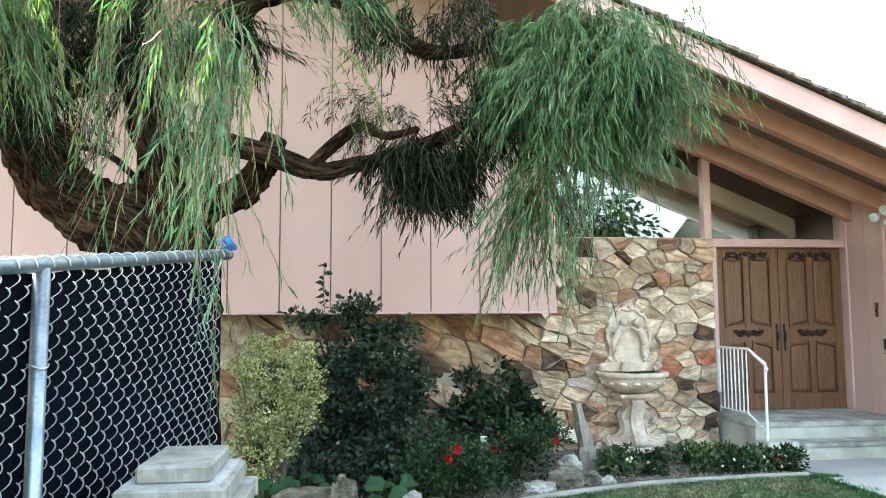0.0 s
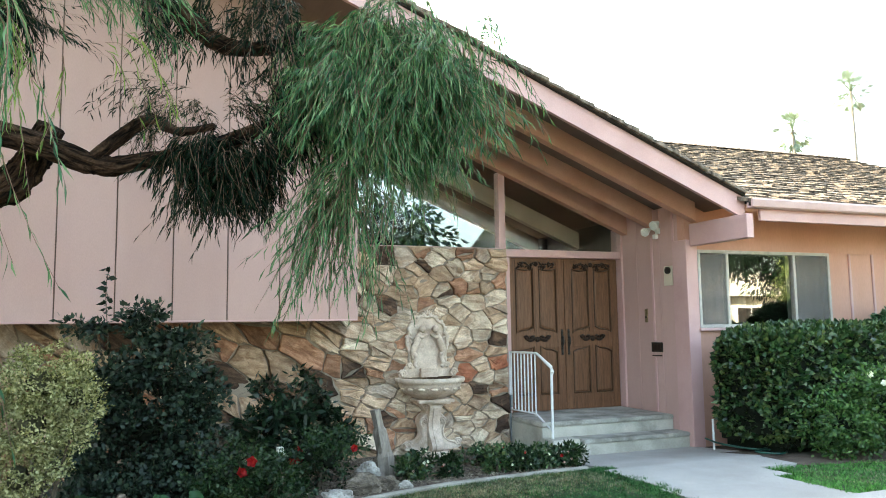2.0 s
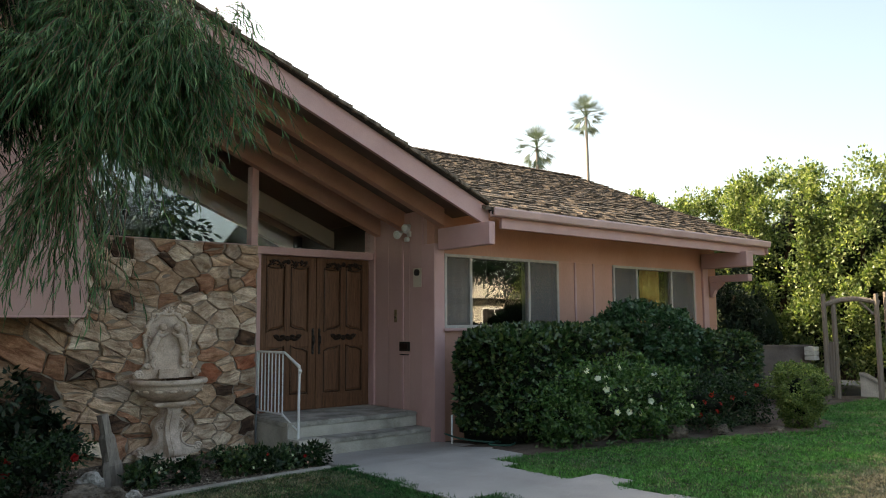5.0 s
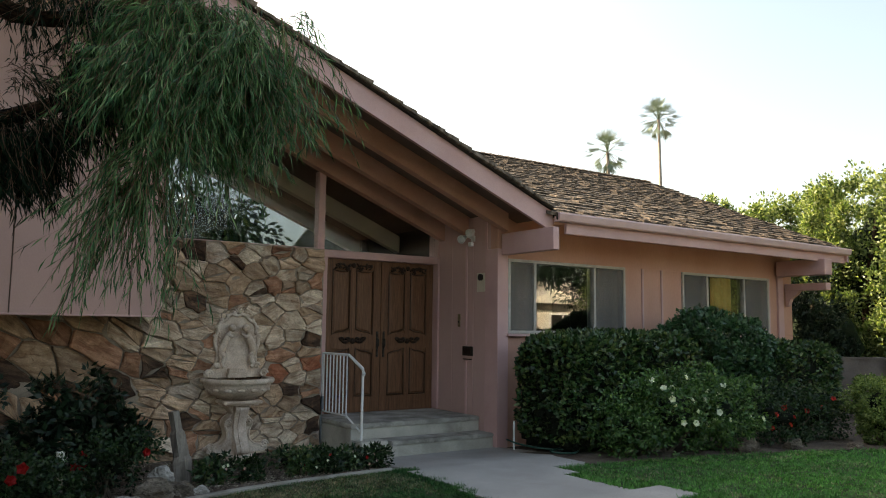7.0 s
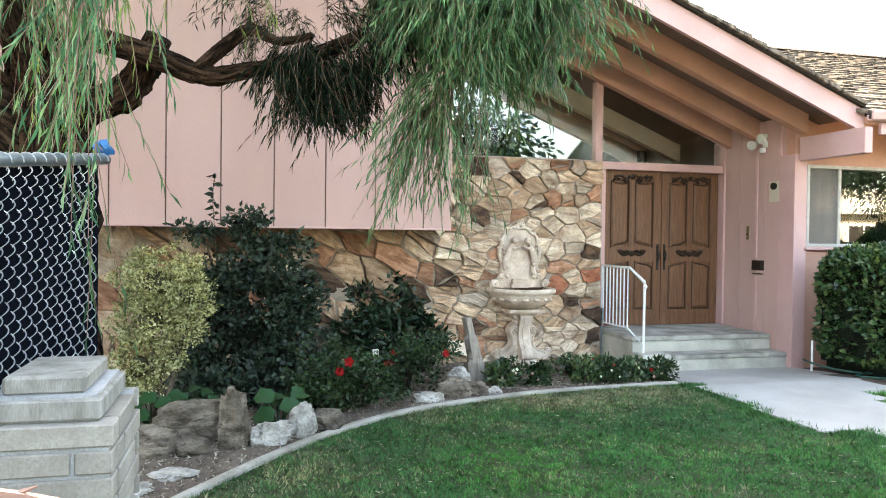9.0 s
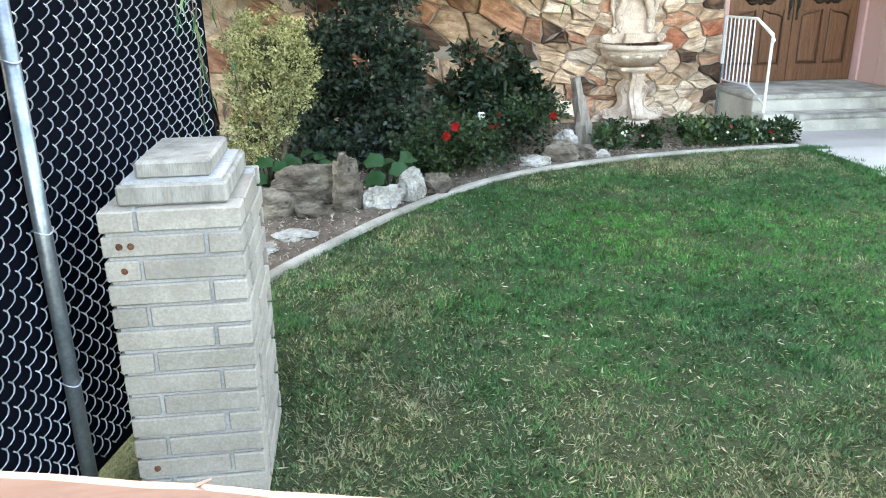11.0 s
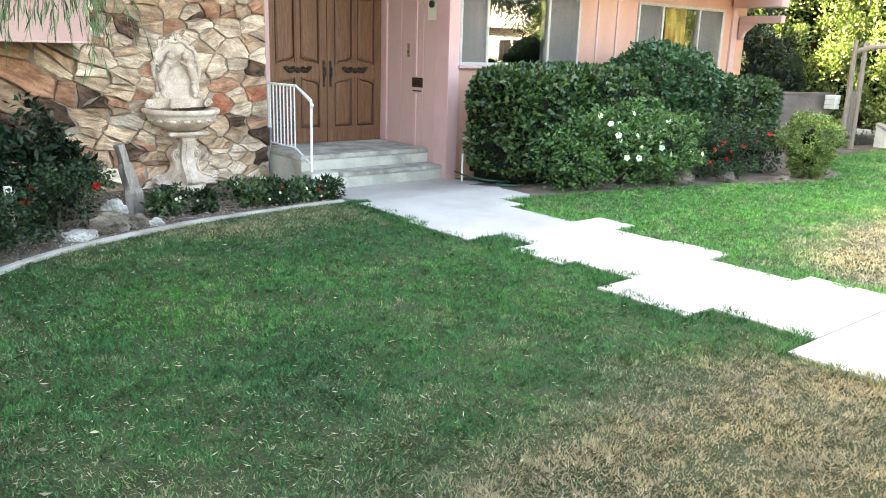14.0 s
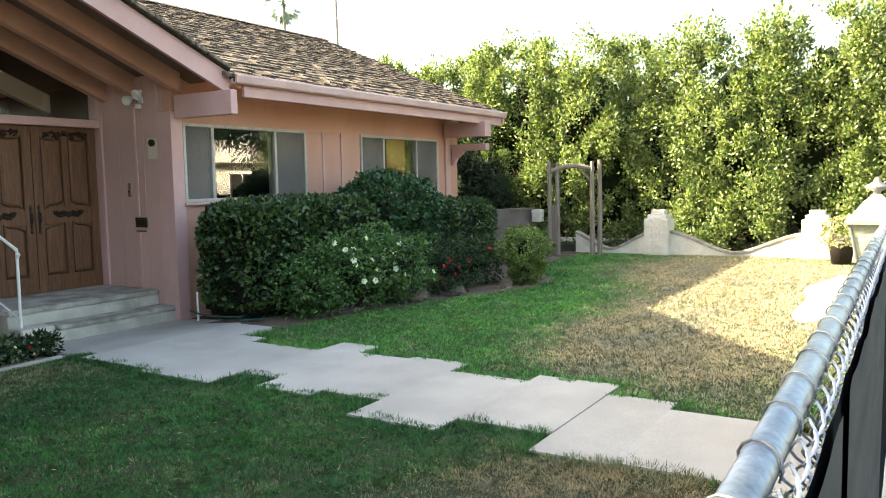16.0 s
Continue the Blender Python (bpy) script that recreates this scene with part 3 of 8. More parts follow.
# concrete edging of the bed, in cast lengths
border = thing("edging", "narrow grey concrete edging that curves round the bed", "edging", "structure")
seg = 9
for k in range(0, len(EDGE) - 1, seg):
    run = EDGE[k:k + seg + 1]
    bm = bmesh.new()
    rings = []
    for i, p in enumerate(run):
        d = (run[min(i + 1, len(run) - 1)] - run[max(i - 1, 0)]).normalized()
        s = Vector((-d.y, d.x, 0)) * 0.033
        g = gz(p.y)
        rings.append([bm.verts.new(q) for q in ((p.x - s.x, p.y - s.y, g - 0.05), (p.x - s.x, p.y - s.y, g + 0.022), (p.x - 0.7 * s.x, p.y - 0.7 * s.y, g + 0.032), (p.x + 0.7 * s.x, p.y + 0.7 * s.y, g + 0.032), (p.x + s.x, p.y + s.y, g + 0.022), (p.x + s.x, p.y + s.y, g - 0.05))])
    for u, w in zip(rings, rings[1:]):
        for q in range(5):
            bm.faces.new((u[q], u[q + 1], w[q + 1], w[q]))
    bm.faces.new(rings[0])
    bm.faces.new(rings[-1][::-1])
    part("curb", bm, EDGE_CONC, border)

# path of offset slabs
path_ob = thing("pavement", "pale concrete path of offset rectangular slabs", "path", "structure")
SLABS = [(4.68, 6.72, 7.05, 7.92), (4.62, 6.42, 6.4, 7.05), (4.45, 6.36, 5.86, 6.4), (4.45, 5.88, 5.45, 5.86), (4.36, 5.67, 4.58, 5.45), (4.72, 6.04, 4.15, 4.58), (4.45, 5.74, 3.60, 4.15), (4.58, 5.82, 3.04, 3.60), (4.20, 5.52, 2.34, 3.04), (4.46, 5.71, 1.68, 2.34), (4.14, 5.44, 1.2, 1.68), (4.18, 5.26, 0.6, 1.2), (4.1, 5.1, -0.5, 0.6)]
for x0, x1, y0, y1 in SLABS:
    bm = boxes((x0, x1, y0 + 0.005 * (y0 == 1.68), y1 - 0.005 * (y1 == 1.68), -0.08, 0.014))
    for v in bm.verts:
        v.co.z += gz(v.co.y)
    part("slab", bm, CONCRETE, path_ob)

# ---- front steps ----
steps = thing("steps", "worn grey concrete entry landing and step, stained at the nosings", "steps", "structure", at=(5.7, 8.2, 0))
part("landing", boxes((4.76, 6.70, 8.20, 9.42, -0.25, 0.143), bevel=0.008), STEP_CONC, steps)
part("tread", boxes((4.752, 6.70, 8.182, 9.42, 0.146, 0.203), bevel=0.014, seg=2), TREAD_CONC, steps, "stained grey tread with a worn nosing")
part("step", boxes((5.135, 6.70, 7.87, 8.2, -0.25, -0.038), bevel=0.008), STEP_CONC, steps)
part("tread", boxes((5.133, 6.70, 7.853, 8.198, -0.035, 0.016), bevel=0.014, seg=2), TREAD_CONC, steps, "stained grey tread with a worn nosing")
part("cheek_block", boxes((4.755, 5.13, 7.93, 8.2, -0.25, 0.020), bevel=0.01, seg=2), STEP_CONC, steps)

# ---- the house ----
ROOF_SLOPE, GABLE_SLOPE = 0.425, 0.408
RIDGE_X, RIDGE_Y = -0.35, 11.0


def rake_z(x):
    """Underside of the big gable's beams."""
    return 2.645 + GABLE_SLOPE * (6.60 - max(x, 2 * RIDGE_X - x))


SEAM0, SEAM = -0.64, 0.576
wall_s = thing("wall_siding", "upper wall of wide pink painted vertical boards with dark grooves", "wall", "structure", at=(0, 8.65, 1.5), grow=0.965)
part("backing", boxes((-7.0, 2.555, 8.665, 8.80, 1.47, 3.2)), SOFFIT, wall_s)
bm = bmesh.new()
prism(bm, [(-7.0, 3.2), (2.555, 3.2), (2.555, rake_z(2.555) + 0.45), (RIDGE_X, rake_z(RIDGE_X) + 0.45), (-7.0, rake_z(-7.0) + 0.45)], 8.665, 8.80)
part("backing", bm, SOFFIT, wall_s)
x = SEAM0 - 11 * SEAM
while x < 2.5:
    x1 = min(x + SEAM, 2.565)
    bm = bmesh.new()
    prism(bm, [(x + 0.007, 1.482), (x1 - 0.007, 1.482), (x1 - 0.007, rake_z(x1) + 0.45), (x + 0.007, rake_z(x) + 0.45)], 8.645, 8.67)
    part("board", bm, PINK, wall_s)
    x += SEAM
part("drip_trim", boxes((-7.0, 2.575, 8.632, 8.68, 1.462, 1.484), bevel=0.003), PINK_TRIM, wall_s)
part("end_board", boxes((2.556, 2.58, 8.645, 9.50, 1.47, 4.7)), PINK, wall_s)
part("underside", boxes((-7.0, 2.555, 8.67, 9.50, 1.472, 1.49)), SOFFIT, wall_s, "dark boards under the overhang")

wall_st = thing("wall_stone", "rustic wall of irregular cream, tan and rust flagstones", "wall", "structure", at=(2, 9, 0))
part("mortar_bed", boxes((-7.0, 2.58, 9.0, 9.25, -0.25, 1.49), (2.58, 4.72, 9.0, 9.25, -0.25, 2.40)), MORTAR, wall_st)

# entry: jambs, header, clerestory
entry = thing("door_frame", "pink painted frame round the entry doors and clerestory", "door frame", "structure", at=(5.7, 9.3, 0.25), shift=HOUSE)
part("jamb", boxes((4.665, 4.83, 9.20, 9.42, 0.255, 2.36), bevel=0.004), PINK_TRIM, entry)
part("jamb", boxes((6.62, 6.745, 9.17, 9.42, 0.245, 2.80), bevel=0.004), PINK_TRIM, entry)
part("header", boxes((4.665, 6.62, 9.19, 9.42, 2.36, 2.465), bevel=0.005), PINK_TRIM, entry)
part("sill_strip", boxes((2.58, 4.665, 9.20, 9.36, 2.44, 2.475), bevel=0.004), PINK_TRIM, entry)
bm = bmesh.new()
prism(bm, [(4.68, 2.465), (4.775, 2.465), (4.775, rake_z(4.775) + 0.1), (4.68, rake_z(4.68) + 0.1)], 9.20, 9.34)
part("mullion", bm, PINK_TRIM, entry)
for name, pts in (("pane", [(2.58, 2.475), (4.68, 2.475), (4.68, rake_z(4.68) + 0.1), (2.58, rake_z(2.58) + 0.1)]), ("pane", [(4.775, 2.465), (6.62, 2.465), (6.62, rake_z(6.62) + 0.1), (4.775, rake_z(4.775) + 0.1)])):
    bm = prism(bmesh.new(), pts, 9.275, 9.281)
    p = part(name, bm, CLEAR_GLASS, entry, "clear clerestory glass")
    p.visible_shadow = False

# interior seen through the clerestory
room = thing("room_shell", "unlit dark entry hall behind the clerestory glass", "room", "structure", at=(4, 12, 0))
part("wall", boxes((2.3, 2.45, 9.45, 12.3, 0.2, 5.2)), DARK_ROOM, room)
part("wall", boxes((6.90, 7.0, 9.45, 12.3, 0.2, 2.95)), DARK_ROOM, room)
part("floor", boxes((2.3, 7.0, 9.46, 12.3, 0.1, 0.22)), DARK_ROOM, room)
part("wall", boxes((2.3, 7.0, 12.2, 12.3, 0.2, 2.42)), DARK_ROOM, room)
part("wall", boxes((6.72, 6.9, 9.5, 12.2, 2.42, 2.9)), DOOR_DARK, room, "dark timber panelling")
for y0, x1, foot in ((10.4, 6.745, 2.573), (11.75, 6.9, 2.565)):
    bm = prism(bmesh.new(), [(x1, foot), (x1, foot + 0.262), (2.46, foot + 0.262 + 0.416 * (x1 - 2.46)), (2.46, foot + 0.416 * (x1 - 2.46))], y0, y0 + 0.13)
    part("beam", bm, CREAM, room, "cream painted ceiling beam")
part("pipe", tube(bmesh.new(), [(6.35, 10.9, 2.3), (6.35, 10.9, 2.78)], 0.06, 12), BRONZE, room, "dark flue pipe")
p = part("pane", prism(bmesh.new(), [(2.46, 2.42), (6.7, 2.42), (6.7, 2.75), (2.46, 4.55)], 12.22, 12.226), TINT_GLASS, room, "grey-tinted rear gable glass")

# wall beside the entry, running out to the front
wall_e = thing("wall_entry_side", "pink vertical board wall beside the entry doors", "wall", "structure", at=(6.73, 8.4, 0))
part("backing", boxes((6.73, 6.88, 7.83, 9.45, -0.25, 2.95)), SOFFIT, wall_e)
for y0, y1 in ((8.88, 9.21), (8.53, 8.874), (8.37, 8.526), (8.07, 8.364), (7.83, 8.062)):
    part("board", boxes((6.71, 6.735, y0, y1, -0.24, 2.93), bevel=0.003), PINK, wall_e)
for y0, z0, z1 in ((8.515, -0.24, 0.92), (8.515, 1.15, 2.55), (8.055, -0.24, 2.90)):
    part("batten", boxes((6.690, 6.709, y0 - 0.019, y0 + 0.019, z0, z1), bevel=0.004), PINK_TRIM, wall_e)

wall_r = thing("wall_wing", "warm pink board wall of the low wing", "wall", "structure", at=(9.8, 7.5, 0), shift=HOUSE, grow=WING)
part("lower_wall", boxes((6.40, 13.03, 7.48, 7.62, -0.25, 1.36)), WARM_LIT_WALL, wall_r)
part("frieze", boxes((6.40, 13.03, 7.48, 7.62, 2.33, 2.95)), WARM_LIT_WALL, wall_r)
for x0, x1 in ((8.75, 9.13), (9.135, 9.56), (9.565, 10.03), (12.31, 13.03)):
    part("board", boxes((x0 + 0.004, x1 - 0.004, 7.475, 7.62, 1.36, 2.33), bevel=0.003), WARM_LIT_WALL, wall_r)
for x0 in (9.13, 9.56, 12.33):
    part("batten", boxes((x0 - 0.02, x0 + 0.02, 7.455, 7.48, 0.6, 2.33), bevel=0.004), PINK_TRIM, wall_r)
part("end_wall", boxes((12.88, 13.03, 7.62, 12.0, -0.15, 3.2)), WARM_LIT_WALL, wall_r)
part("corner_board", boxes((6.395, 6.55, 7.445, 7.478, -0.2, 2.45), bevel=0.005), PINK_TRIM, wall_r)
part("corner_board", boxes((6.372, 6.396, 7.44, 7.70, -0.2, 2.45), bevel=0.004), PINK_TRIM, wall_r)
part("corner_board", boxes((12.56, 12.72, 7.435, 7.478, -0.1, 2.37), bevel=0.004), PINK_TRIM, wall_r)


def window(name, label, x0, x1, m0, m1, z0, z1, y, inner):
    w = thing(name, label, "window", "structure", at=((x0 + x1) / 2, y, z0), shift=HOUSE, grow=WING)
    t = 0.04
    part("window_frame", boxes((x0, x1, y - 0.03, y + 0.06, z0, z0 + t), (x0, x1, y - 0.03, y + 0.06, z1 - t, z1), (x0, x0 + t, y - 0.03, y + 0.06, z0 + t, z1 - t), (x1 - t, x1, y - 0.03, y + 0.06, z0 + t, z1 - t), bevel=0.003), ALU, w)
    part("window_sill", boxes((x0 - 0.03, x1 + 0.03, y - 0.07, y + 0.05, z0 - 0.035, z0 - 0.002), bevel=0.004), PINK_TRIM, w)
    for m in (m0, m1):
        part("mullion", boxes((m - 0.022, m + 0.022, y - 0.025, y + 0.05, z0 + t, z1 - t), bevel=0.003), ALU, w)
    cuts = [x0 + t, m0 - 0.022, m0 + 0.022, m1 - 0.022, m1 + 0.022, x1 - t]
    for a, b in zip(cuts[::2], cuts[1::2]):
        p = part("pane", boxes((a, b, y + 0.012, y + 0.017, z0 + t, z1 - t)), GLASS, w)
        p.visible_shadow = False
    for a, b in (cuts[:2], cuts[4:]):
        part("insect_screen", boxes((a, b, y - 0.012, y - 0.010, z0 + t, z1 - t)), INSECT_SCREEN, w, "grey insect screening")
    # hanging folds behind the side panes
    for a, b, mat in ((x0, m0, SHEER), (m1, x1, SHEER), inner):
        bm = bmesh.new()
        cols = 24
        rows = [[bm.verts.new((a + (b - a) * k / cols, y + 0.13 + 0.006 * math.sin(k * 0.8 + a), z)) for k in range(cols + 1)] for z in (z0, z1)]
        for k in range(cols):
            bm.faces.new((rows[0][k], rows[0][k + 1], rows[1][k + 1], rows[1][k]))
        part("curtain", bm, mat, w, smooth=True)
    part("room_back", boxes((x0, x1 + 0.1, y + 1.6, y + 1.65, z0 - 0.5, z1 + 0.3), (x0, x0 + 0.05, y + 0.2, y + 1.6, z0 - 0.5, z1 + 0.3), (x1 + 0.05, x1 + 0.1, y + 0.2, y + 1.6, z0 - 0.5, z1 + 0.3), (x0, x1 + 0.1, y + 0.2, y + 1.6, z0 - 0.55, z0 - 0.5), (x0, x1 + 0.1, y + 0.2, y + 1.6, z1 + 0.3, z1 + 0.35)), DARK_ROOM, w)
    return w


window("window_1", "wide aluminium three-light window with grey sheers", 6.556, 8.75, 7.02, 8.13, 1.36, 2.33, 7.48, (6.58, 6.64, SHEER))
# amber panel behind the middle pane stands for its warm reflection
window("window_2", "aluminium three-light window with an amber panel for its reflection", 10.03, 12.31, 10.65, 11.62, 1.36, 2.33, 7.48, (10.9, 11.45, AMBER))

# ---- roofs ----
gable = thing("roof_gable", "big pink-trimmed gable roof with deep beamed overhang and wood shakes", "roof", "structure", at=(0, 8, 5), shift=HOUSE, grow=WING)
X_LOW = 6.66


def slope_bar(x0, x1, lo, hi, y0, y1):
    """A bar that follows the gable's slope; lo and hi are heights over the beams' underside."""
    return prism(bmesh.new(), [(x0, rake_z(x0) + lo), (x1, rake_z(x1) + lo), (x1, rake_z(x1) + hi), (x0, rake_z(x0) + hi)], y0, y1)


part("rake_board", slope_bar(RIDGE_X, X_LOW, 0.0, 0.245, 6.72, 6.77), PINK_TRIM, gable)
part("rake_cap", slope_bar(RIDGE_X, X_LOW - 0.03, 0.247, 0.272, 6.67, 6.78), ROOF_BASE, gable)
part("soffit", slope_bar(RIDGE_X, 6.72, 0.21, 0.24, 6.77, 12.1), SOFFIT, gable, "dark brown boarded underside")
for y0, lo in ((7.36, -0.02), (8.12, -0.035), (8.69, -0.075)):
    part("beam", slope_bar(2.3, 6.48, lo, 0.212, y0, y0 + 0.115), BEAM, gable, "salmon painted beam")
left = prism(bmesh.new(), [(RIDGE_X, rake_z(RIDGE_X) + 0.22), (RIDGE_X, rake_z(RIDGE_X) + 0.3), (-8, rake_z(-8) + 0.3), (-8, rake_z(-8) + 0.22)], 6.72, 12.1)
part("soffit", left, SOFFIT, gable)
part("deck", slope_bar(RIDGE_X, X_LOW, 0.242, 0.262, 6.77, 12.1), ROOF_BASE, gable)

wing = thing("roof_wing", "low wing roof of weathered brown wood shakes", "roof", "structure", at=(10, 9, 3), shift=HOUSE, grow=WING)
EAVE_Y, EAVE_Z, END_X = 6.60, 2.815, 13.36


def wing_z(y):
    return EAVE_Z + ROOF_SLOPE * (y - EAVE_Y)


bm = prism(bmesh.new(), [(EAVE_Y, wing_z(EAVE_Y) - 0.03), (RIDGE_Y, wing_z(RIDGE_Y) - 0.03), (RIDGE_Y + 4.4, wing_z(EAVE_Y) - 0.03), (RIDGE_Y + 4.4, wing_z(EAVE_Y) - 0.07), (RIDGE_Y, wing_z(RIDGE_Y) - 0.07), (EAVE_Y, wing_z(EAVE_Y) - 0.07)], 6.66, END_X - 0.03, "x")
part("deck", bm, ROOF_BASE, wing)
bm = prism(bmesh.new(), [(EAVE_Y + 0.1, wing_z(EAVE_Y + 0.1) - 0.15), (7.6, wing_z(7.6) - 0.15), (7.6, wing_z(7.6) - 0.075), (EAVE_Y + 0.1, wing_z(EAVE_Y + 0.1) - 0.075)], 6.66, END_X - 0.05, "x")
part("soffit", bm, WARM_LIT_WALL, wing)
part("fascia", boxes((6.84, END_X, 6.67, 6.715, 2.60, 2.735), bevel=0.004), PINK_TRIM, wing)
bm = bmesh.new()
prism(bm, [(6.575, 2.845), (6.565, 2.825), (6.58, 2.75), (6.60, 2.735), (6.668, 2.735), (6.668, 2.80), (6.655, 2.80), (6.655, 2.75), (6.605, 2.75), (6.595, 2.845)], 6.64, END_X + 0.02, "x")
part("gutter", bm, GUTTER, wing, "pink painted roof gutter")
bm = prism(bmesh.new(), [(EAVE_Y + 0.02, wing_z(EAVE_Y) - 0.2), (RIDGE_Y, wing_z(RIDGE_Y) - 0.2), (RIDGE_Y, wing_z(RIDGE_Y) - 0.02), (EAVE_Y + 0.02, wing_z(EAVE_Y) - 0.02)], END_X - 0.03, END_X, "x")
part("rake_board", bm, PINK_TRIM, wing)

beams = thing("eave_beam", "pink painted timber carrying the wing's eave", "beam", "structure", at=(6.8, 7, 2.5), shift=HOUSE, grow=WING)
part("timber", boxes((6.43, 6.53, 6.46, 7.44, 2.365, 2.64), bevel=0.006), PINK_TRIM, beams)
beams = thing("eave_beam", "pink painted timber carrying the wing's far eave", "beam", "structure", at=(13.0, 7, 2.5), shift=HOUSE, grow=WING)
part("timber", boxes((12.5, 12.72, 6.56, 7.43, 2.37, 2.63), bevel=0.006), PINK_TRIM, beams)
part("lower_beam", boxes((12.74, 12.88, 6.68, 7.43, 2.13, 2.25), bevel=0.006), PINK_TRIM, beams)
part("bracket", prism(bmesh.new(), [(7.43, 2.128), (7.18, 2.128), (7.24, 2.06), (7.34, 1.99), (7.385, 1.88), (7.43, 1.86)], 12.76, 12.86, "x"), PINK_TRIM, beams)

# ---- entry doors ----


def door_leaf(name, label, x0, x1, hinge_left):
    """A carved double-door leaf: stiles, panels with ogee ends, carvings, handle plate."""
    y, z0, z1 = 9.30, 0.246, 2.357
    d = thing(name, label, "door", "structure", at=(x0, y, z0), shift=HOUSE)
    part("slab", boxes((x0, x1, y + 0.012, y + 0.05, z0, z1)), DOOR, d)
    s, mid, lock = 0.115, (x0 + x1) / 2, 1.16
    part("stile", boxes((x0 + 0.003, x0 + s, y - 0.006, y + 0.012, z0, z1), bevel=0.003), DOOR, d)
    part("stile", boxes((x1 - s, x1 - 0.003, y - 0.006, y + 0.012, z0, z1), bevel=0.003), DOOR, d)
    part("rail", boxes((x0 + s, x1 - s, y - 0.0055, y + 0.012, z0, z0 + 0.21), bevel=0.003), DOOR, d)
    part("rail", boxes((x0 + s, x1 - s, y - 0.0055, y + 0.012, z1 - 0.13, z1), bevel=0.003), DOOR, d)
    part("rail", boxes((x0 + s, x1 - s, y - 0.0055, y + 0.012, lock - 0.05, lock + 0.17), bevel=0.003), DOOR, d)
    part("muntin", boxes((mid - 0.04, mid + 0.04, y - 0.005, y + 0.012, z0 + 0.2, z1 - 0.12), bevel=0.003), DOOR, d)
    n = 14

    def ogee(t):
        """A double curve that climbs from the outer side of a leaf towards its middle."""
        return 0.5 - 0.5 * math.cos(math.pi * t) + 0.22 * math.sin(2 * math.pi * t)
    for side, a, b in ((0, x0 + s + 0.012, mid - 0.05), (1, mid + 0.05, x1 - s - 0.012)):
        for upper in (False, True):
            lo, hi = (lock + 0.15, z1 - 0.145) if upper else (z0 + 0.225, lock - 0.03)

            def outline(e):
                pts = []
                for k in range(n + 1):
                    t = k / n
                    u = t if side == 0 else 1 - t
                    pts.append((a + e + (b - a - 2 * e) * t, lo + e + (0.085 * ogee(u) if upper else 0.0)))
                for k in range(n + 1):
                    t = 1 - k / n
                    u = t if side == 0 else 1 - t
                    pts.append((a + e + (b - a - 2 * e) * t, hi - e - (0.02 * math.sin(math.pi * u) if upper else 0.085 * (1 - ogee(u)))))
                return pts

            def band(heights, material, kind, note=""):
                bm = bmesh.new()
                rows = [[bm.verts.new((px, y - h, pz)) for px, pz in outline(e)] for e, h in heights]
                for r0, r1 in zip(rows, rows[1:]):
                    for k in range(len(r0)):
                        j = (k + 1) % len(r0)
                        bm.faces.new((r0[k], r0[j], r1[j], r1[k]))
                if kind == "panel":
                    bm.faces.new(rows[-1])
                part(kind, bm, material, d, note)
            band(((-0.007, 0.004), (-0.003, 0.012), (0.003, 0.014), (0.009, 0.004), (0.013, -0.008)), DOOR_MOULD, "moulding", "darker carved moulding")
            band(((0.013, -0.008), (0.034, 0.003), (0.044, 0.004)), DOOR, "panel")
    # carved crest over the panels: curled leaves round a rosette
    rng = random.Random(int(x0 * 100))
    bm = bmesh.new()
    for sgn in (-1, 1):
        for k in range(9):
            t = (k + 0.5) / 9
            px, pz = mid + sgn * (0.045 + 0.255 * t), z1 - 0.085 - 0.012 * math.sin(t * 7) - 0.02 * t
            for q in range(3):
                a = rng.uniform(0, 6.28)
                bmesh.ops.create_icosphere(bm, subdivisions=1, radius=0.020, matrix=Matrix.Translation((px + 0.016 * math.cos(a), y - 0.014 - 0.006 * rng.random(), pz + 0.026 * math.sin(a))) @ Matrix.Rotation(rng.uniform(-1.2, 1.2), 4, "Y") @ Matrix.Diagonal((1.5, 0.55, 0.6, 1)))
        curl = [(mid + sgn * (0.10 + 0.03 * (1 - k / 18) * math.cos(k * 0.6)), y - 0.014, z1 - 0.15 + 0.03 * (1 - k / 18) * math.sin(k * 0.6)) for k in range(15)]
        tube(bm, curl, 0.008, 5)
    bmesh.ops.create_icosphere(bm, subdivisions=2, radius=0.038, matrix=Matrix.Translation((mid, y - 0.012, z1 - 0.08)) @ Matrix.Diagonal((1, 0.5, 1, 1)))
    part("carved_crest", bm, DOOR_DARK, d, "dark carved foliage crest", smooth=True)
    bm = bmesh.new()
    for sgn in (-1, 1):
        for k in range(6):
            bmesh.ops.create_icosphere(bm, subdivisions=1, radius=0.034, matrix=Matrix.Translation((mid + sgn * (0.055 + 0.025 * k), y - 0.014, lock + 0.07 + 0.030 * math.sin(k * 1.9) + (0.02 if k > 4 else 0))) @ Matrix.Rotation(sgn * (0.5 - 0.25 * k), 4, "Y") @ Matrix.Diagonal((1.4, 0.5, 0.7, 1)))
    bmesh.ops.create_icosphere(bm, subdivisions=2, radius=0.042, matrix=Matrix.Translation((mid, y - 0.012, lock + 0.065)) @ Matrix.Diagonal((1, 0.5, 0.95, 1)))
    part("carved_scroll", bm, DOOR_DARK, d, "dark carved scroll", smooth=True)
    hx = x1 - 0.05 if hinge_left else x0 + 0.05
    bm = boxes((hx - 0.017, hx + 0.017, y - 0.014, y - 0.006, 1.00, 1.36), bevel=0.006)
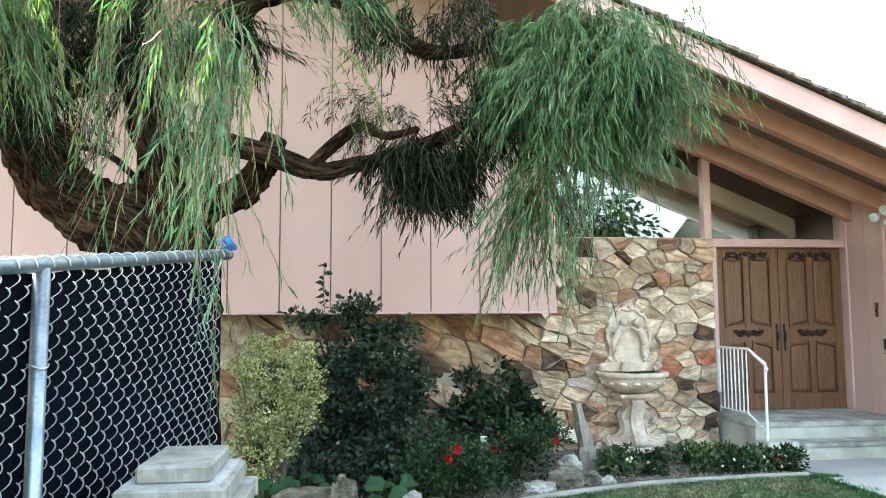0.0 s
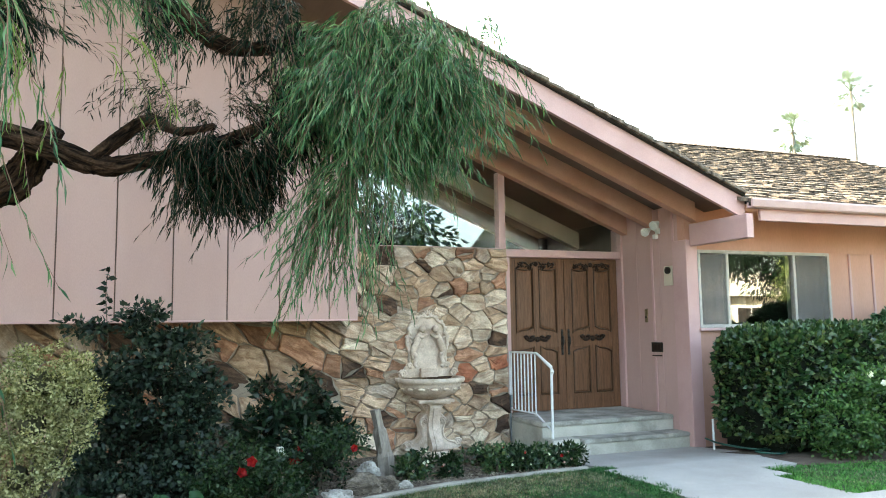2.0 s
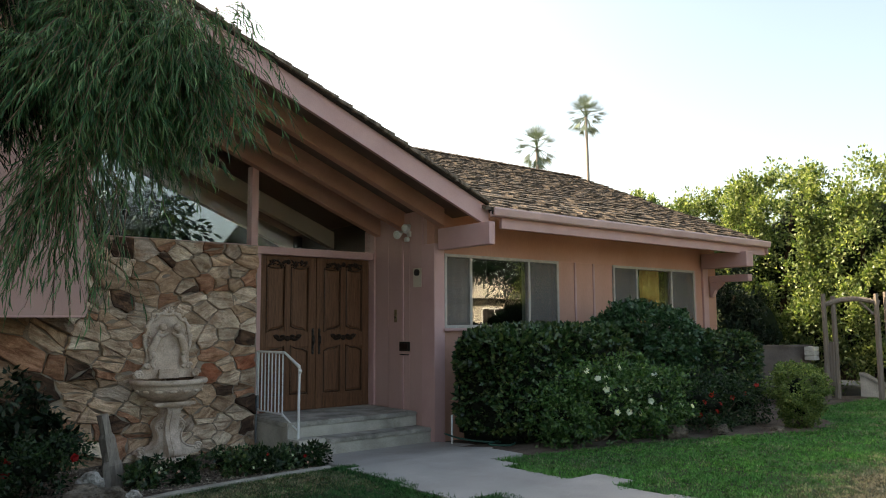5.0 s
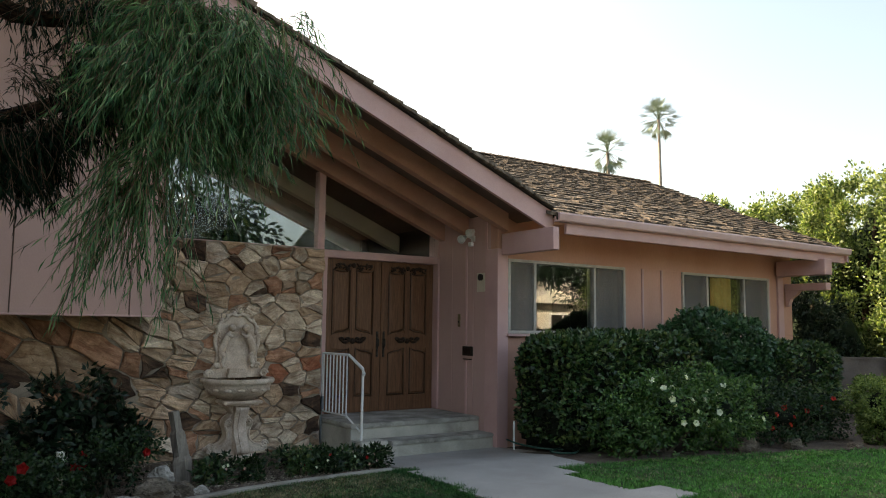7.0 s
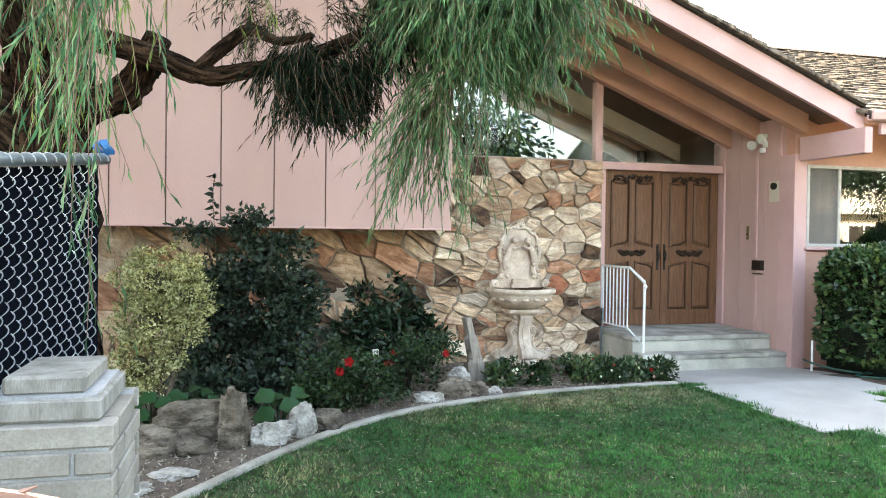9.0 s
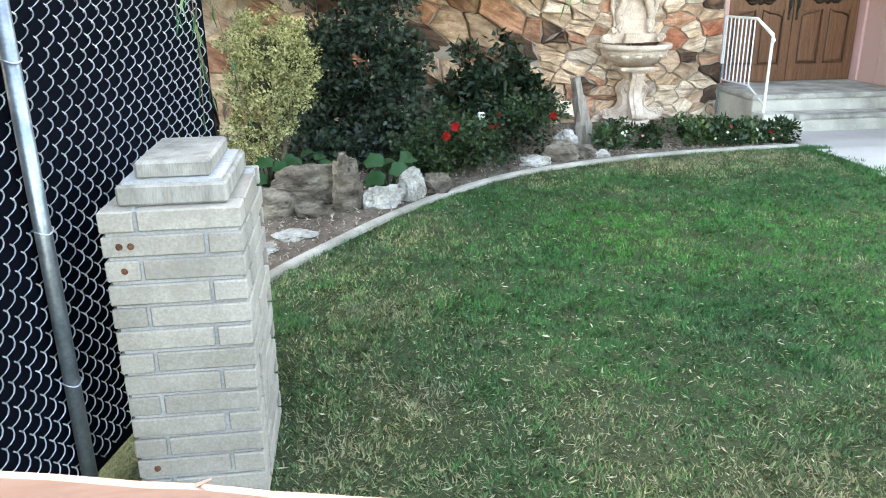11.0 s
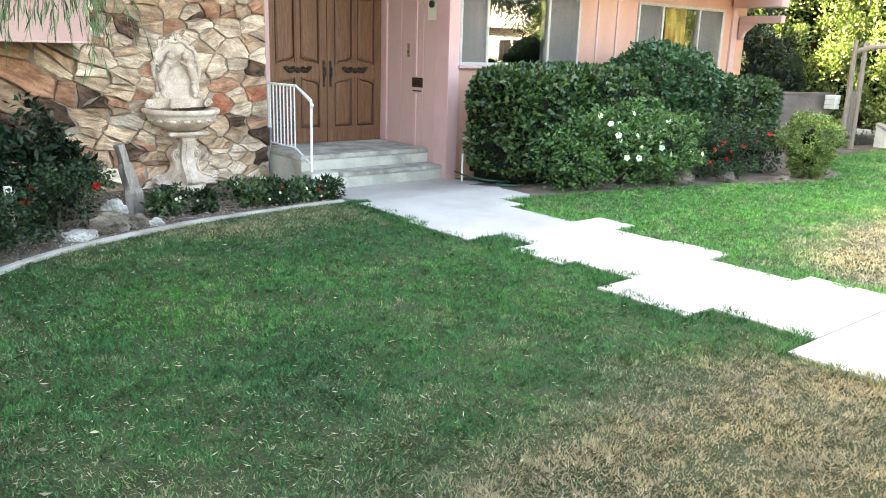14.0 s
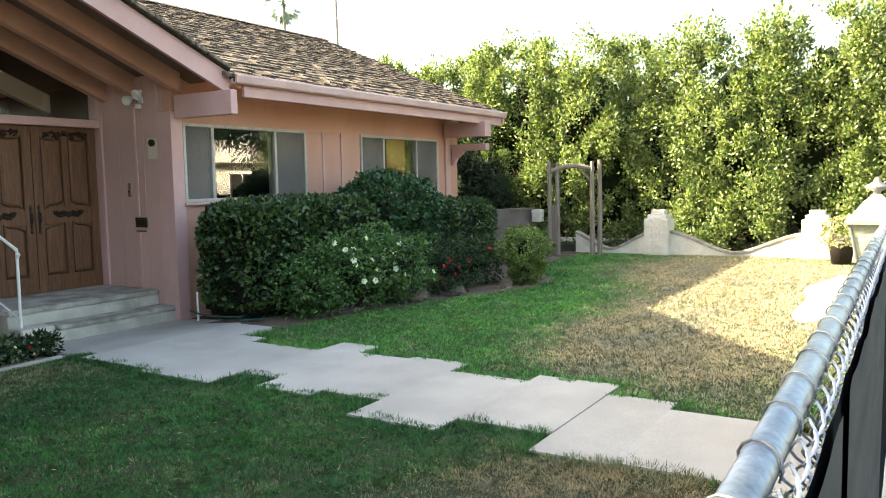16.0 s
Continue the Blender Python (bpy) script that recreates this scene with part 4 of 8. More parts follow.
    for k in range(5):
        bmesh.ops.create_icosphere(bm, subdivisions=1, radius=0.020, matrix=Matrix.Translation((hx, y - 0.014, 1.03 + 0.075 * k)) @ Matrix.Diagonal((1, 0.5, 1, 1)))
    tube(bm, [(hx, y - 0.012, 1.27), (hx, y - 0.052, 1.25), (hx, y - 0.056, 1.17), (hx, y - 0.012, 1.11)], 0.009, 6)
    part("door_handle", bm, BRONZE, d, "dark bronze handle plate")
    return d


door_leaf("door_1", "carved brown stained wooden entry door, closed", 4.835, 5.722, True)
door_leaf("door_2", "carved brown stained wooden entry door leaf, closed", 5.727, 6.615, False)

# ---- small things on the entry wall ----


def facing_disc(bm, x, y, z, r, thick=0.02, sides=16):
    return tube(bm, [(x, y, z), (x - thick, y, z)], r, sides)


ENTRY = Vector((0.03, 0.035, -0.02))
flood = thing("security_light", "white twin-lamp security floodlight on the entry wall", "lamp", at=(6.68, 8.33, 2.66), shift=ENTRY)
part("base", boxes((6.655, 6.685, 8.29, 8.37, 2.61, 2.69), bevel=0.006), WHITE, flood)
for dy, dz, back in ((-0.09, 0.10, 0.10), (0.10, 0.03, 0.10)):
    bm = bmesh.new()
    tube(bm, spline([(6.66, 8.33 + dy * 0.2, 2.65), (6.63, 8.33 + dy * 0.7, 2.66 + dz * 0.7), (6.60, 8.33 + dy, 2.65 + dz)], 4), 0.012, 6)
    part("arm", bm, WHITE, flood)
    bm = bmesh.new()
    a, b = Vector((6.61, 8.33 + dy, 2.65 + dz)), Vector((6.50, 8.29 + dy, 2.60 + dz))
    tube(bm, [a, a.lerp(b, 0.3), a.lerp(b, 0.75), b], [0.025, 0.035, 0.055, 0.06], 12)
    lamp_part = part("lamp_head", bm, WHITE, flood, "white reflector lamp", smooth=False)
    bm = bmesh.new()
    tube(bm, [b, b + (b - a).normalized() * 0.012], [0.052, 0.035], 12)
    part("lens", bm, LAMP_GLASS, lamp_part)
part("sensor", boxes((6.60, 6.66, 8.30, 8.36, 2.54, 2.60), bevel=0.008), WHITE, flood, "motion sensor box")

medal = thing("wall_medallion", "small dark round medallion on a plaque beside the entry", "sign", at=(6.68, 8.15, 2.1), shift=ENTRY)
part("plaque", boxes((6.672, 6.684, 8.06, 8.24, 1.90, 2.16), bevel=0.002), CREAM, medal, "pale painted plaque")
part("disc", facing_disc(bmesh.new(), 6.672, 8.14, 2.10, 0.046, 0.03), BRONZE, medal)

bell = thing("doorbell", "narrow brass doorbell plate on the pink wall", "doorbell", at=(6.68, 8.66, 1.5), shift=ENTRY)
part("plate", boxes((6.67, 6.685, 8.63, 8.69, 1.42, 1.60), bevel=0.004), BRASS, bell)
part("button", facing_disc(bmesh.new(), 6.67, 8.66, 1.49, 0.014, 0.01, 10), BRONZE, bell)

slot = thing("mail_slot", "dark metal mail slot set in the pink wall", "mail slot", at=(6.68, 8.44, 1.07), shift=ENTRY)
part("frame", boxes((6.664, 6.685, 8.33, 8.56, 1.02, 1.15), bevel=0.004), BRONZE, slot)
part("flap", boxes((6.655, 6.664, 8.36, 8.53, 1.045, 1.125), bevel=0.003), DOOR_DARK, slot)
part("ledge", boxes((6.658, 6.685, 8.35, 8.54, 0.965, 0.98), bevel=0.002), DOOR_DARK, slot)

# handrail beside the steps
rail = thing("handrail", "white painted steel handrail with thin balusters beside the steps", "handrail", at=(4.75, 8.3, 0.1), shift=HOUSE)
bm = bmesh.new()
tube(bm, [(4.70, 8.98, 1.075), (4.72, 8.30, 1.075), (4.775, 8.04, 0.915), (4.785, 8.02, 0.86), (4.785, 8.04, 0.83)], [0.014, 0.016, 0.022, 0.022, 0.014], 8)
part("top_rail", bm, WHITE, rail)
bm = bmesh.new()
tube(bm, [(4.70, 8.98, 0.33), (4.72, 8.34, 0.33), (4.78, 8.07, 0.16)], 0.011, 6)
part("bottom_rail", bm, WHITE, rail)
for k in range(8):
    y = 8.96 - 0.088 * k
    bm = tube(bmesh.new(), [(4.70 + 0.0028 * k, y, 0.33 if k < 7 else 0.3), (4.70 + 0.0028 * k, y, 1.07)], 0.0085, 6)
    part("baluster", bm, WHITE, rail)
part("post", tube(bmesh.new(), [(4.785, 8.06, 0.05), (4.785, 8.05, 0.88)], 0.016, 8), WHITE, rail)
part("post", tube(bmesh.new(), [(4.69, 8.985, -0.05), (4.69, 8.985, 1.08)], 0.010, 8), WHITE, rail)
box_e = thing("utility_box", "small grey electrical box at the corner of the stone wall", "box", at=(4.70, 8.98, 0.45), shift=HOUSE)
part("cover", boxes((4.665, 4.70, 8.93, 9.02, 0.36, 0.52), bevel=0.005), GALV, box_e)
part("conduit", tube(bmesh.new(), [(4.68, 8.97, -0.08), (4.68, 8.97, 0.36)], 0.011, 6), GALV, box_e)

# ---- fountain ----
fx, fy = 3.565, 8.90
fountain = thing("wall_fountain", "weathered cream cast-stone wall fountain with scrolled pedestal", "fountain", at=(fx, fy, 0))
bm = lathe(bmesh.new(), [(0.02, 0.50), (0.19, 0.505), (0.235, 0.53), (0.31, 0.565), (0.365, 0.615), (0.39, 0.665), (0.395, 0.69), (0.425, 0.70), (0.435, 0.72), (0.435, 0.745), (0.425, 0.757), (0.385, 0.757), (0.36, 0.735), (0.30, 0.68), (0.02, 0.64)], (fx, 8.87), 44)
basin = part("basin", bm, FOUNT, fountain, smooth=True)
# low relief round the bowl: leaf swags between small bosses
for k in range(15):
    a = math.pi + math.pi * (k + 0.5) / 15
    bm = bmesh.new()
    c = Vector((fx + 0.372 * math.cos(a), 8.87 + 0.372 * math.sin(a), 0.638 + (0.012 if k % 2 else -0.012)))
    bmesh.ops.create_icosphere(bm, subdivisions=2, radius=0.026 if k % 2 else 0.034, matrix=Matrix.Translation(c) @ Matrix.Rotation(a, 4, "Z") @ Matrix.Diagonal((0.5, 1.3 if k % 2 == 0 else 0.8, 0.62, 1)))
    part("relief_leaf", bm, FOUNT, basin, smooth=True)


def arch_edge(r, drop=0.0):
    """Half outline of the back: a lobed arch on two concave shoulders."""
    pts = []
    for k in range(41):
        t = math.pi * k / 40
        lobe = 1 + 0.035 * math.cos(k * math.pi / 4)
        pts.append((fx + r * math.cos(t) * lobe, 1.17 + (0.355 - drop) * math.sin(t) ** 0.8 * lobe))
    return pts


out = arch_edge(0.275)
out += [(fx - 0.245, 1.05), (fx - 0.25, 0.95), (fx - 0.30, 0.86), (fx - 0.385, 0.82), (fx - 0.37, 0.757), (fx + 0.37, 0.757), (fx + 0.385, 0.82), (fx + 0.30, 0.86), (fx + 0.25, 0.95), (fx + 0.245, 1.05)]
part("back_plate", prism(bmesh.new(), out, 8.955, 9.02), FOUNT, fountain)
bm = bmesh.new()
rim = [Vector((x, 8.945, z)) for x, z in arch_edge(0.262, 0.012)]
tube(bm, [Vector((fx + 0.24, 8.94, 0.93)), Vector((fx + 0.235, 8.94, 1.05))] + rim + [Vector((fx - 0.235, 8.94, 1.05)), Vector((fx - 0.24, 8.94, 0.93))], [0.017 + 0.007 * abs(math.sin(k * 0.8)) for k in range(45)], 8)
part("arched_rim", bm, FOUNT, fountain, smooth=True)
for k, p in enumerate(rim[2:-1:4]):
    d = (p - Vector((fx, 8.945, 1.15))).normalized()
    bm = bmesh.new()
    bmesh.ops.create_icosphere(bm, subdivisions=2, radius=0.030, matrix=Matrix.Translation(p + d * 0.012) @ Matrix.Diagonal((1, 0.7, 1, 1)))
    part("rim_curl", bm, FOUNT, fountain, smooth=True)
bm = bmesh.new()
for k in range(5):
    a = math.pi * (0.5 + (k - 2) * 0.17)
    bmesh.ops.create_icosphere(bm, subdivisions=1, radius=0.03, matrix=Matrix.Translation((fx + 0.045 * math.cos(a), 8.94, 1.525 + 0.04 * math.sin(a))) @ Matrix.Rotation(-a, 4, "Y") @ Matrix.Diagonal((1.3, 0.5, 0.4, 1)))
part("shell_crest", bm, FOUNT, fountain, smooth=True)
bm = prism(bmesh.new(), [(fx - 0.135, 0.90), (fx + 0.135, 0.90), (fx + 0.135, 1.13)] + [(fx + 0.135 * math.cos(math.pi * k / 12), 1.13 + 0.15 * math.sin(math.pi * k / 12)) for k in range(1, 12)] + [(fx - 0.135, 1.13)], 8.946, 8.956)
part("tablet", bm, FOUNT, fountain, "plain rosy tablet inside the arch")
# two plain rounded cast forms lean together under the arch
for sgn in (-1, 1):
    bm = bmesh.new()
    body = spline([(fx + sgn * 0.195, 8.925, 0.98), (fx + sgn * 0.20, 8.915, 1.08), (fx + sgn * 0.165, 8.905, 1.17), (fx + sgn * 0.135, 8.90, 1.25), (fx + sgn * 0.105, 8.89, 1.315)], 5)
    tube(bm, body, [0.026, 0.030, 0.034, 0.037, 0.040, 0.043, 0.046, 0.047, 0.045, 0.043, 0.042, 0.043, 0.044, 0.043, 0.040, 0.035, 0.030, 0.025, 0.022, 0.020, 0.018], 10, wobble=0.2, seed=sgn)
    bmesh.ops.create_icosphere(bm, subdivisions=2, radius=0.047, matrix=Matrix.Translation((fx + sgn * 0.085, 8.885, 1.352)) @ Matrix.Diagonal((1, 0.9, 1.05, 1)))
    tube(bm, spline([(fx + sgn * 0.145, 8.895, 1.27), (fx + sgn * 0.085, 8.87, 1.25), (fx + sgn * 0.02, 8.875, 1.285)], 4), [0.024, 0.023, 0.022, 0.021, 0.020, 0.019, 0.018, 0.016, 0.015], 8)
    tube(bm, spline([(fx + sgn * 0.20, 8.915, 1.06), (fx + sgn * 0.165, 8.89, 1.0), (fx + sgn * 0.195, 8.89, 0.925), (fx + sgn * 0.165, 8.885, 0.88)], 4), [0.034] * 4 + [0.028] * 5 + [0.022] * 4, 8)
    part("relief_form", bm, FOUNT, fountain, "plain rounded cast relief form", smooth=True)
    bm = bmesh.new()
    for k in range(6):
        bmesh.ops.create_icosphere(bm, subdivisions=1, radius=0.022, matrix=Matrix.Translation((fx + sgn * (0.225 - 0.008 * math.sin(k)), 8.935, 1.30 - 0.055 * k)) @ Matrix.Rotation(sgn * (0.6 + 0.4 * math.sin(k * 2)), 4, "Y") @ Matrix.Diagonal((0.6, 0.5, 1.5, 1)))
    part("relief_leaf", bm, FOUNT, fountain, smooth=True)
    for cx, cz, r in ((0.335, 0.805, 0.05), (0.245, 0.90, 0.032)):
        curl = [(fx + sgn * (cx + r * (1 - k / 24) * math.cos(k * 0.55)), 8.905, cz + r * (1 - k / 24) * math.sin(k * 0.55)) for k in range(22)]
        part("scroll", tube(bmesh.new(), curl, [0.020 - 0.0004 * k for k in range(22)], 7), FOUNT, fountain, smooth=True)
part("spout_block", boxes((fx - 0.12, fx + 0.12, 8.86, 8.955, 0.757, 0.815), (fx - 0.105, fx + 0.105, 8.885, 8.955, 0.816, 0.865), bevel=0.008, seg=2), FOUNT, fountain)
# pedestal: two scrolled brackets and a raised front scroll, on a rounded foot
side = spline([(0.165, 0.455, 0), (0.135, 0.40, 0), (0.085, 0.34, 0), (0.15, 0.285, 0), (0.175, 0.21, 0), (0.145, 0.13, 0), (0.15, 0.05, 0), (0.225, -0.02, 0), (0.345, -0.045, 0), (0.36, -0.10, 0), (0.22, -0.12, 0)], 4)
outline = [(fx + p.x, p.y) for p in side] + [(fx - p.x, p.y) for p in side[::-1]]
part("shaft", prism(bmesh.new(), outline, 8.78, 8.95), FOUNT, fountain)
part("capital", boxes((fx - 0.235, fx + 0.235, 8.62, 8.96, 0.462, 0.50), (fx - 0.20, fx + 0.20, 8.66, 8.955, 0.44, 0.461), bevel=0.008, seg=2), FOUNT, fountain)
face = spline([(8.70, 0.44, 0), (8.665, 0.40, 0), (8.695, 0.32, 0), (8.73, 0.22, 0), (8.71, 0.12, 0), (8.655, 0.03, 0), (8.60, -0.04, 0), (8.60, -0.09, 0), (8.64, -0.12, 0)], 4)
part("front_scroll", prism(bmesh.new(), [(p.x, p.y) for p in face] + [(8.79, -0.12), (8.79, 0.44)], fx - 0.075, fx + 0.075, "x"), FOUNT, fountain)
part("front_bead", prism(bmesh.new(), [(p.x - 0.014, p.y) for p in face[2:-2]] + [(8.75, -0.06), (8.75, 0.40)], fx - 0.028, fx + 0.028, "x"), FOUNT, fountain)
for sgn in (-1, 1):
    for cx, cz, r in ((0.115, 0.235, 0.052), (0.325, -0.035, 0.05)):
        curl = [(fx + sgn * (cx + r * (1 - k / 22) * math.cos(k * 0.6)), 8.772, cz + r * (1 - k / 22) * math.sin(k * 0.6)) for k in range(20)]
        part("scroll", tube(bmesh.new(), curl, 0.0125, 6), FOUNT, fountain, smooth=True)
    bm = tube(bmesh.new(), [(fx + sgn * (p.x - 0.016), 8.775, p.y) for p in side[2:-6]], 0.011, 6)
    part("edge_moulding", bm, FOUNT, fountain, smooth=True)
part("foot", lathe(bmesh.new(), [(0.02, -0.115), (0.185, -0.115), (0.20, -0.13), (0.205, -0.19), (0.195, -0.22)], (fx, 8.77), 28), FOUNT, fountain)
slab_f = thing("paver", "square grey concrete paver under the fountain", "paver", at=(fx, 8.4, -0.06))
part("slab", boxes((fx - 0.3, fx + 0.32, 8.22, 8.95, -0.25, -0.175), bevel=0.006), CONCRETE, slab_f)

spot = thing("garden_spotlight", "small white spotlight fixed under the overhang", "lamp", at=(0.55, 8.95, 1.38))
bm = tube(bmesh.new(), [(0.6, 9.02, 1.47), (0.6, 8.98, 1.40)], 0.012, 6)
part("stem", bm, WHITE, spot)
part("lamp_head", tube(bmesh.new(), [(0.64, 8.97, 1.41), (0.58, 8.93, 1.385), (0.53, 8.9, 1.36)], [0.025, 0.035, 0.04], 10), WHITE, spot)

# ---- brick pillar beside the fence ----
pillar = thing("brick_pillar", "stepped garden pillar of pale weathered bricks with rust stains", "pillar", at=(-0.35, 2.05, 0))
PX0, PX1, PY0, PY1, TOP3, COURSE = -0.508, -0.138, 1.91, 2.41, 0.900, 0.0694
part("core", boxes((PX0 + 0.012, PX1 - 0.012, PY0 + 0.012, PY1 - 0.012, -0.1, TOP3 - 0.004)), BRICK_MORTAR, pillar)
rng = random.Random(4)


def brick(x0, x1, y0, y1, z0, z1, mat=BRICK, name="brick"):
    j = rng.uniform
    part(name, boxes((x0 + j(-0.002, 0.002), x1 + j(-0.002, 0.002), y0 + j(-0.003, 0.002), y1 + j(-0.002, 0.003), z0, z1), bevel=0.004), mat, pillar)


for k in range(15):
    z1 = TOP3 - k * COURSE
    z0 = z1 - COURSE + 0.011
    cut = PX0 + (0.27 if k % 2 else 0.095)
    cut_y = PY0 + (0.10 if k % 2 else 0.30)
    brick(PX0, cut - 0.005, PY0, PY0 + 0.09, z0, z1)
    brick(cut + 0.005, PX1, PY0, PY0 + 0.09, z0, z1)
    brick(PX1 - 0.09, PX1 + 0.002, PY0 + 0.10, cut_y + 0.09, z0, z1)
    brick(PX1 - 0.09, PX1 + 0.002, cut_y + 0.10 if cut_y < PY0 + 0.2 else PY1 - 0.02, PY1, z0, z1)
    brick(PX0, PX0 + 0.09, PY0 + 0.10, PY1, z0, z1)
part("cap_course", boxes((PX0 + 0.045, PX1 - 0.035, PY0 + 0.035, PY1 - 0.04, TOP3 + 0.004, TOP3 + 0.060), bevel=0.006), CAPSTONE, pillar)
part("cap_course", boxes((PX0 + 0.09, PX1 - 0.08, PY0 + 0.075, PY1 - 0.08, TOP3 + 0.066, TOP3 + 0.116), bevel=0.008), CAPSTONE, pillar, "topmost pale cap block")
part("mortar", boxes((PX0 + 0.06, PX1 - 0.05, PY0 + 0.05, PY1 - 0.06, TOP3 - 0.004, TOP3 + 0.068)), BRICK_MORTAR, pillar)
for dx, k in ((0.045, 1), (0.075, 1), (0.05, 2), (0.055, 11)):
    z = TOP3 - k * COURSE - 0.028
    part("rusty_bolt", tube(bmesh.new(), [(PX0 + dx, PY0 - 0.004, z), (PX0 + dx, PY0 + 0.01, z)], [0.008, 0.014], 8), RUST, pillar, "rusty bolt stub")

# ---- chain-link fences ----


def chain_fence(name, label, a, b, top_a, top_b, pitch, side, posts, screen_parts, tie_step=2, drop=0.016):
    """A fence from a to b (x, y) with rail heights top_a, top_b; side: +1 puts the mesh left of the way from a to b."""
    A, B = Vector((*a, 0)), Vector((*b, 0))
    d = (B - A).normalized()
    nrm = Vector((-d.y, d.x, 0)) * side
    length = (B - A).length
    f = thing(name, label, "fence", at=(A + B) / 2)

    def top(s):
        return top_a + (top_b - top_a) * s / length
    bm = tube(bmesh.new(), [A + d * s + Vector((0, 0, top(s))) for s in np.linspace(0, length, 6)], 0.0212, 16)
    part("top_rail", bm, GALV, f, "galvanised top rail", smooth=True)
    for s in posts:
        q = A + d * s
        bm = tube(bmesh.new(), [q + Vector((0, 0, -0.1)), q + Vector((0, 0, top(s) - 0.01))], 0.022, 14)
        post = part("post", bm, GALV, f, smooth=True)
        for h in (0.4, 0.85, 1.29):
            ring = [q + Vector((0.026 * math.cos(t), 0.026 * math.sin(t), h + 0.006 * math.sin(t * 2))) for t in np.linspace(0, 6.2, 13)]
            part("tie", tube(bmesh.new(), ring, 0.0022, 5, caps=False), WIRE, post)
    # woven wire
    verts, faces = [], []
    n = int(length / pitch)
    for k in range(n):
        s0 = (k + 0.5) * pitch
        t0 = top(s0) + 0.012
        rows = int((t0 - 0.06) / (pitch * 1.02))
        base = len(verts)
        spine = []
        front = -0.012 if side > 0 else 0.012
        for i in range(rows * 4 + 1):
            half, u = divmod(i / 4, 1.0)
            way = -1 if (int(half) + k) % 2 else 1
            tri = 2 * u - 1
            s_off = way * (0.72 * tri - 0.28 * math.cos(math.pi * u)) * 0.535 * pitch
            # the flattened spiral: rising strands lie in front, falling ones behind
            depth = 0.031 + (front if way < 0 else -front) * math.sin(math.pi * u)
            spine.append(A + d * (s0 + s_off) + nrm * depth + Vector((0, 0, t0 - (half + u) * pitch * 1.02)))
        for p in spine:
            for dx, dy in ((0.0024, 0), (0, 0.0024), (-0.0024, 0), (0, -0.0024)):
                verts.append(p + d * dx + nrm * dy + Vector((0, 0, 0.0012 * dx / 0.0024)))
        for i in range(len(spine) - 1):
            for q in range(4):
                r = base + i * 4
                faces.append((r + q, r + (q + 1) % 4, r + 4 + (q + 1) % 4, r + 4 + q))
    me = bpy.data.meshes.new("wire_mesh")
    me.from_pydata(verts, [], faces)
    link_mesh("wire_mesh", me, WIRE, f, "woven diamond wire mesh", kind="stuff")
    # the knuckled wire ends folded over the rail
    for k in range(0, n, tie_step):
        s = (k + 0.5) * pitch
        c = A + d * s + Vector((0, 0, top(s)))
        lean = pitch * 0.7
        loop = [c + nrm * (0.0245 * math.cos(t)) + Vector((0, 0, 0.0245 * math.sin(t))) + d * lean * (t / 3.4 - 0.5) for t in np.linspace(-0.5, 3.4, 9)]
        part("wire_loop", tube(bmesh.new(), loop, 0.0019, 5, caps=False), WIRE if tie_step == 2 else TIE, f, smooth=True)
    for s0, s1, off, mat, lab in screen_parts:
        bm = bmesh.new()
        cols, rws = max(6, int((s1 - s0) / 0.06)), 14
        g = []
        for i in range(rws + 1):
            row = []
            for k in range(cols + 1):
                s = s0 + (s1 - s0) * k / cols
                z = (top(s) - drop - 0.03) * (1 - i / rws) + 0.03
                sag = 0.001 * math.sin(s * 9 + i * 0.3) + 0.003 * noise.noise(Vector((s * 2.5, z * 2, off * 30)))
                row.append(bm.verts.new(A + d * s + nrm * (off + sag) + Vector((0, 0, z - 0.012 * abs(math.sin(s * 11))) if i == 0 else (0, 0, z))))
            g.append(row)
        for u, w in zip(g, g[1:]):
            for k in range(cols):
                bm.faces.new((u[k], u[k + 1], w[k + 1], w[k]))
        part("privacy_screen", bm, mat, f, lab, smooth=True)
    return f


chain_fence("chain_link_fence", "galvanised chain-link side fence backed with black mesh", (-1.075, 0.20), (-0.36, 3.16), 1.376, 1.687, 0.0355, 1, (1.786,), ((0.0, 3.06, 0.0375, SCREEN, "black woven privacy mesh"),))
chain_fence("chain_link_fence", "galvanised chain-link street fence hung with faded mesh", (0.5, -0.0512), (5.9, 0.026), 1.21, 1.21, 0.041, -1, (0.05, 2.83, 5.33), ((0.0, 5.3, 0.050, SCREEN, "black mesh behind"), (0.0, 0.95, 0.060, SCREEN_GREY, "faded grey mesh"), (1.08, 2.93, 0.060, SCREEN_GREY, "faded grey mesh")), 4, 0.005)

tape = thing("blue_tape", "scrap of bright blue tape tied to the fence corner", "tape", at=(-0.365, 3.14, 1.70))
for k, (dx, dz, tilt) in enumerate(((0.0, 0.0, 0.2), (0.02, 0.012, -0.35), (-0.02, 0.005, 0.5))):
    bm = bmesh.new()
    prev = None
    for i in range(6):
        p = Vector((-0.365 + dx * 0.7 + 0.014 * math.sin(i * 0.8 + k), 3.13 + 0.01 * math.cos(i), 1.69 + dz + i * 0.012))
        row = [bm.verts.new(p + Vector((-0.014, tilt * 0.02, 0))), bm.verts.new(p + Vector((0.014, -tilt * 0.02, 0.004)))]
        if prev:
            bm.faces.new((prev[0], prev[1], row[1], row[0]))
        prev = row
    part("strip", bm, BLUE_TAPE, tape)

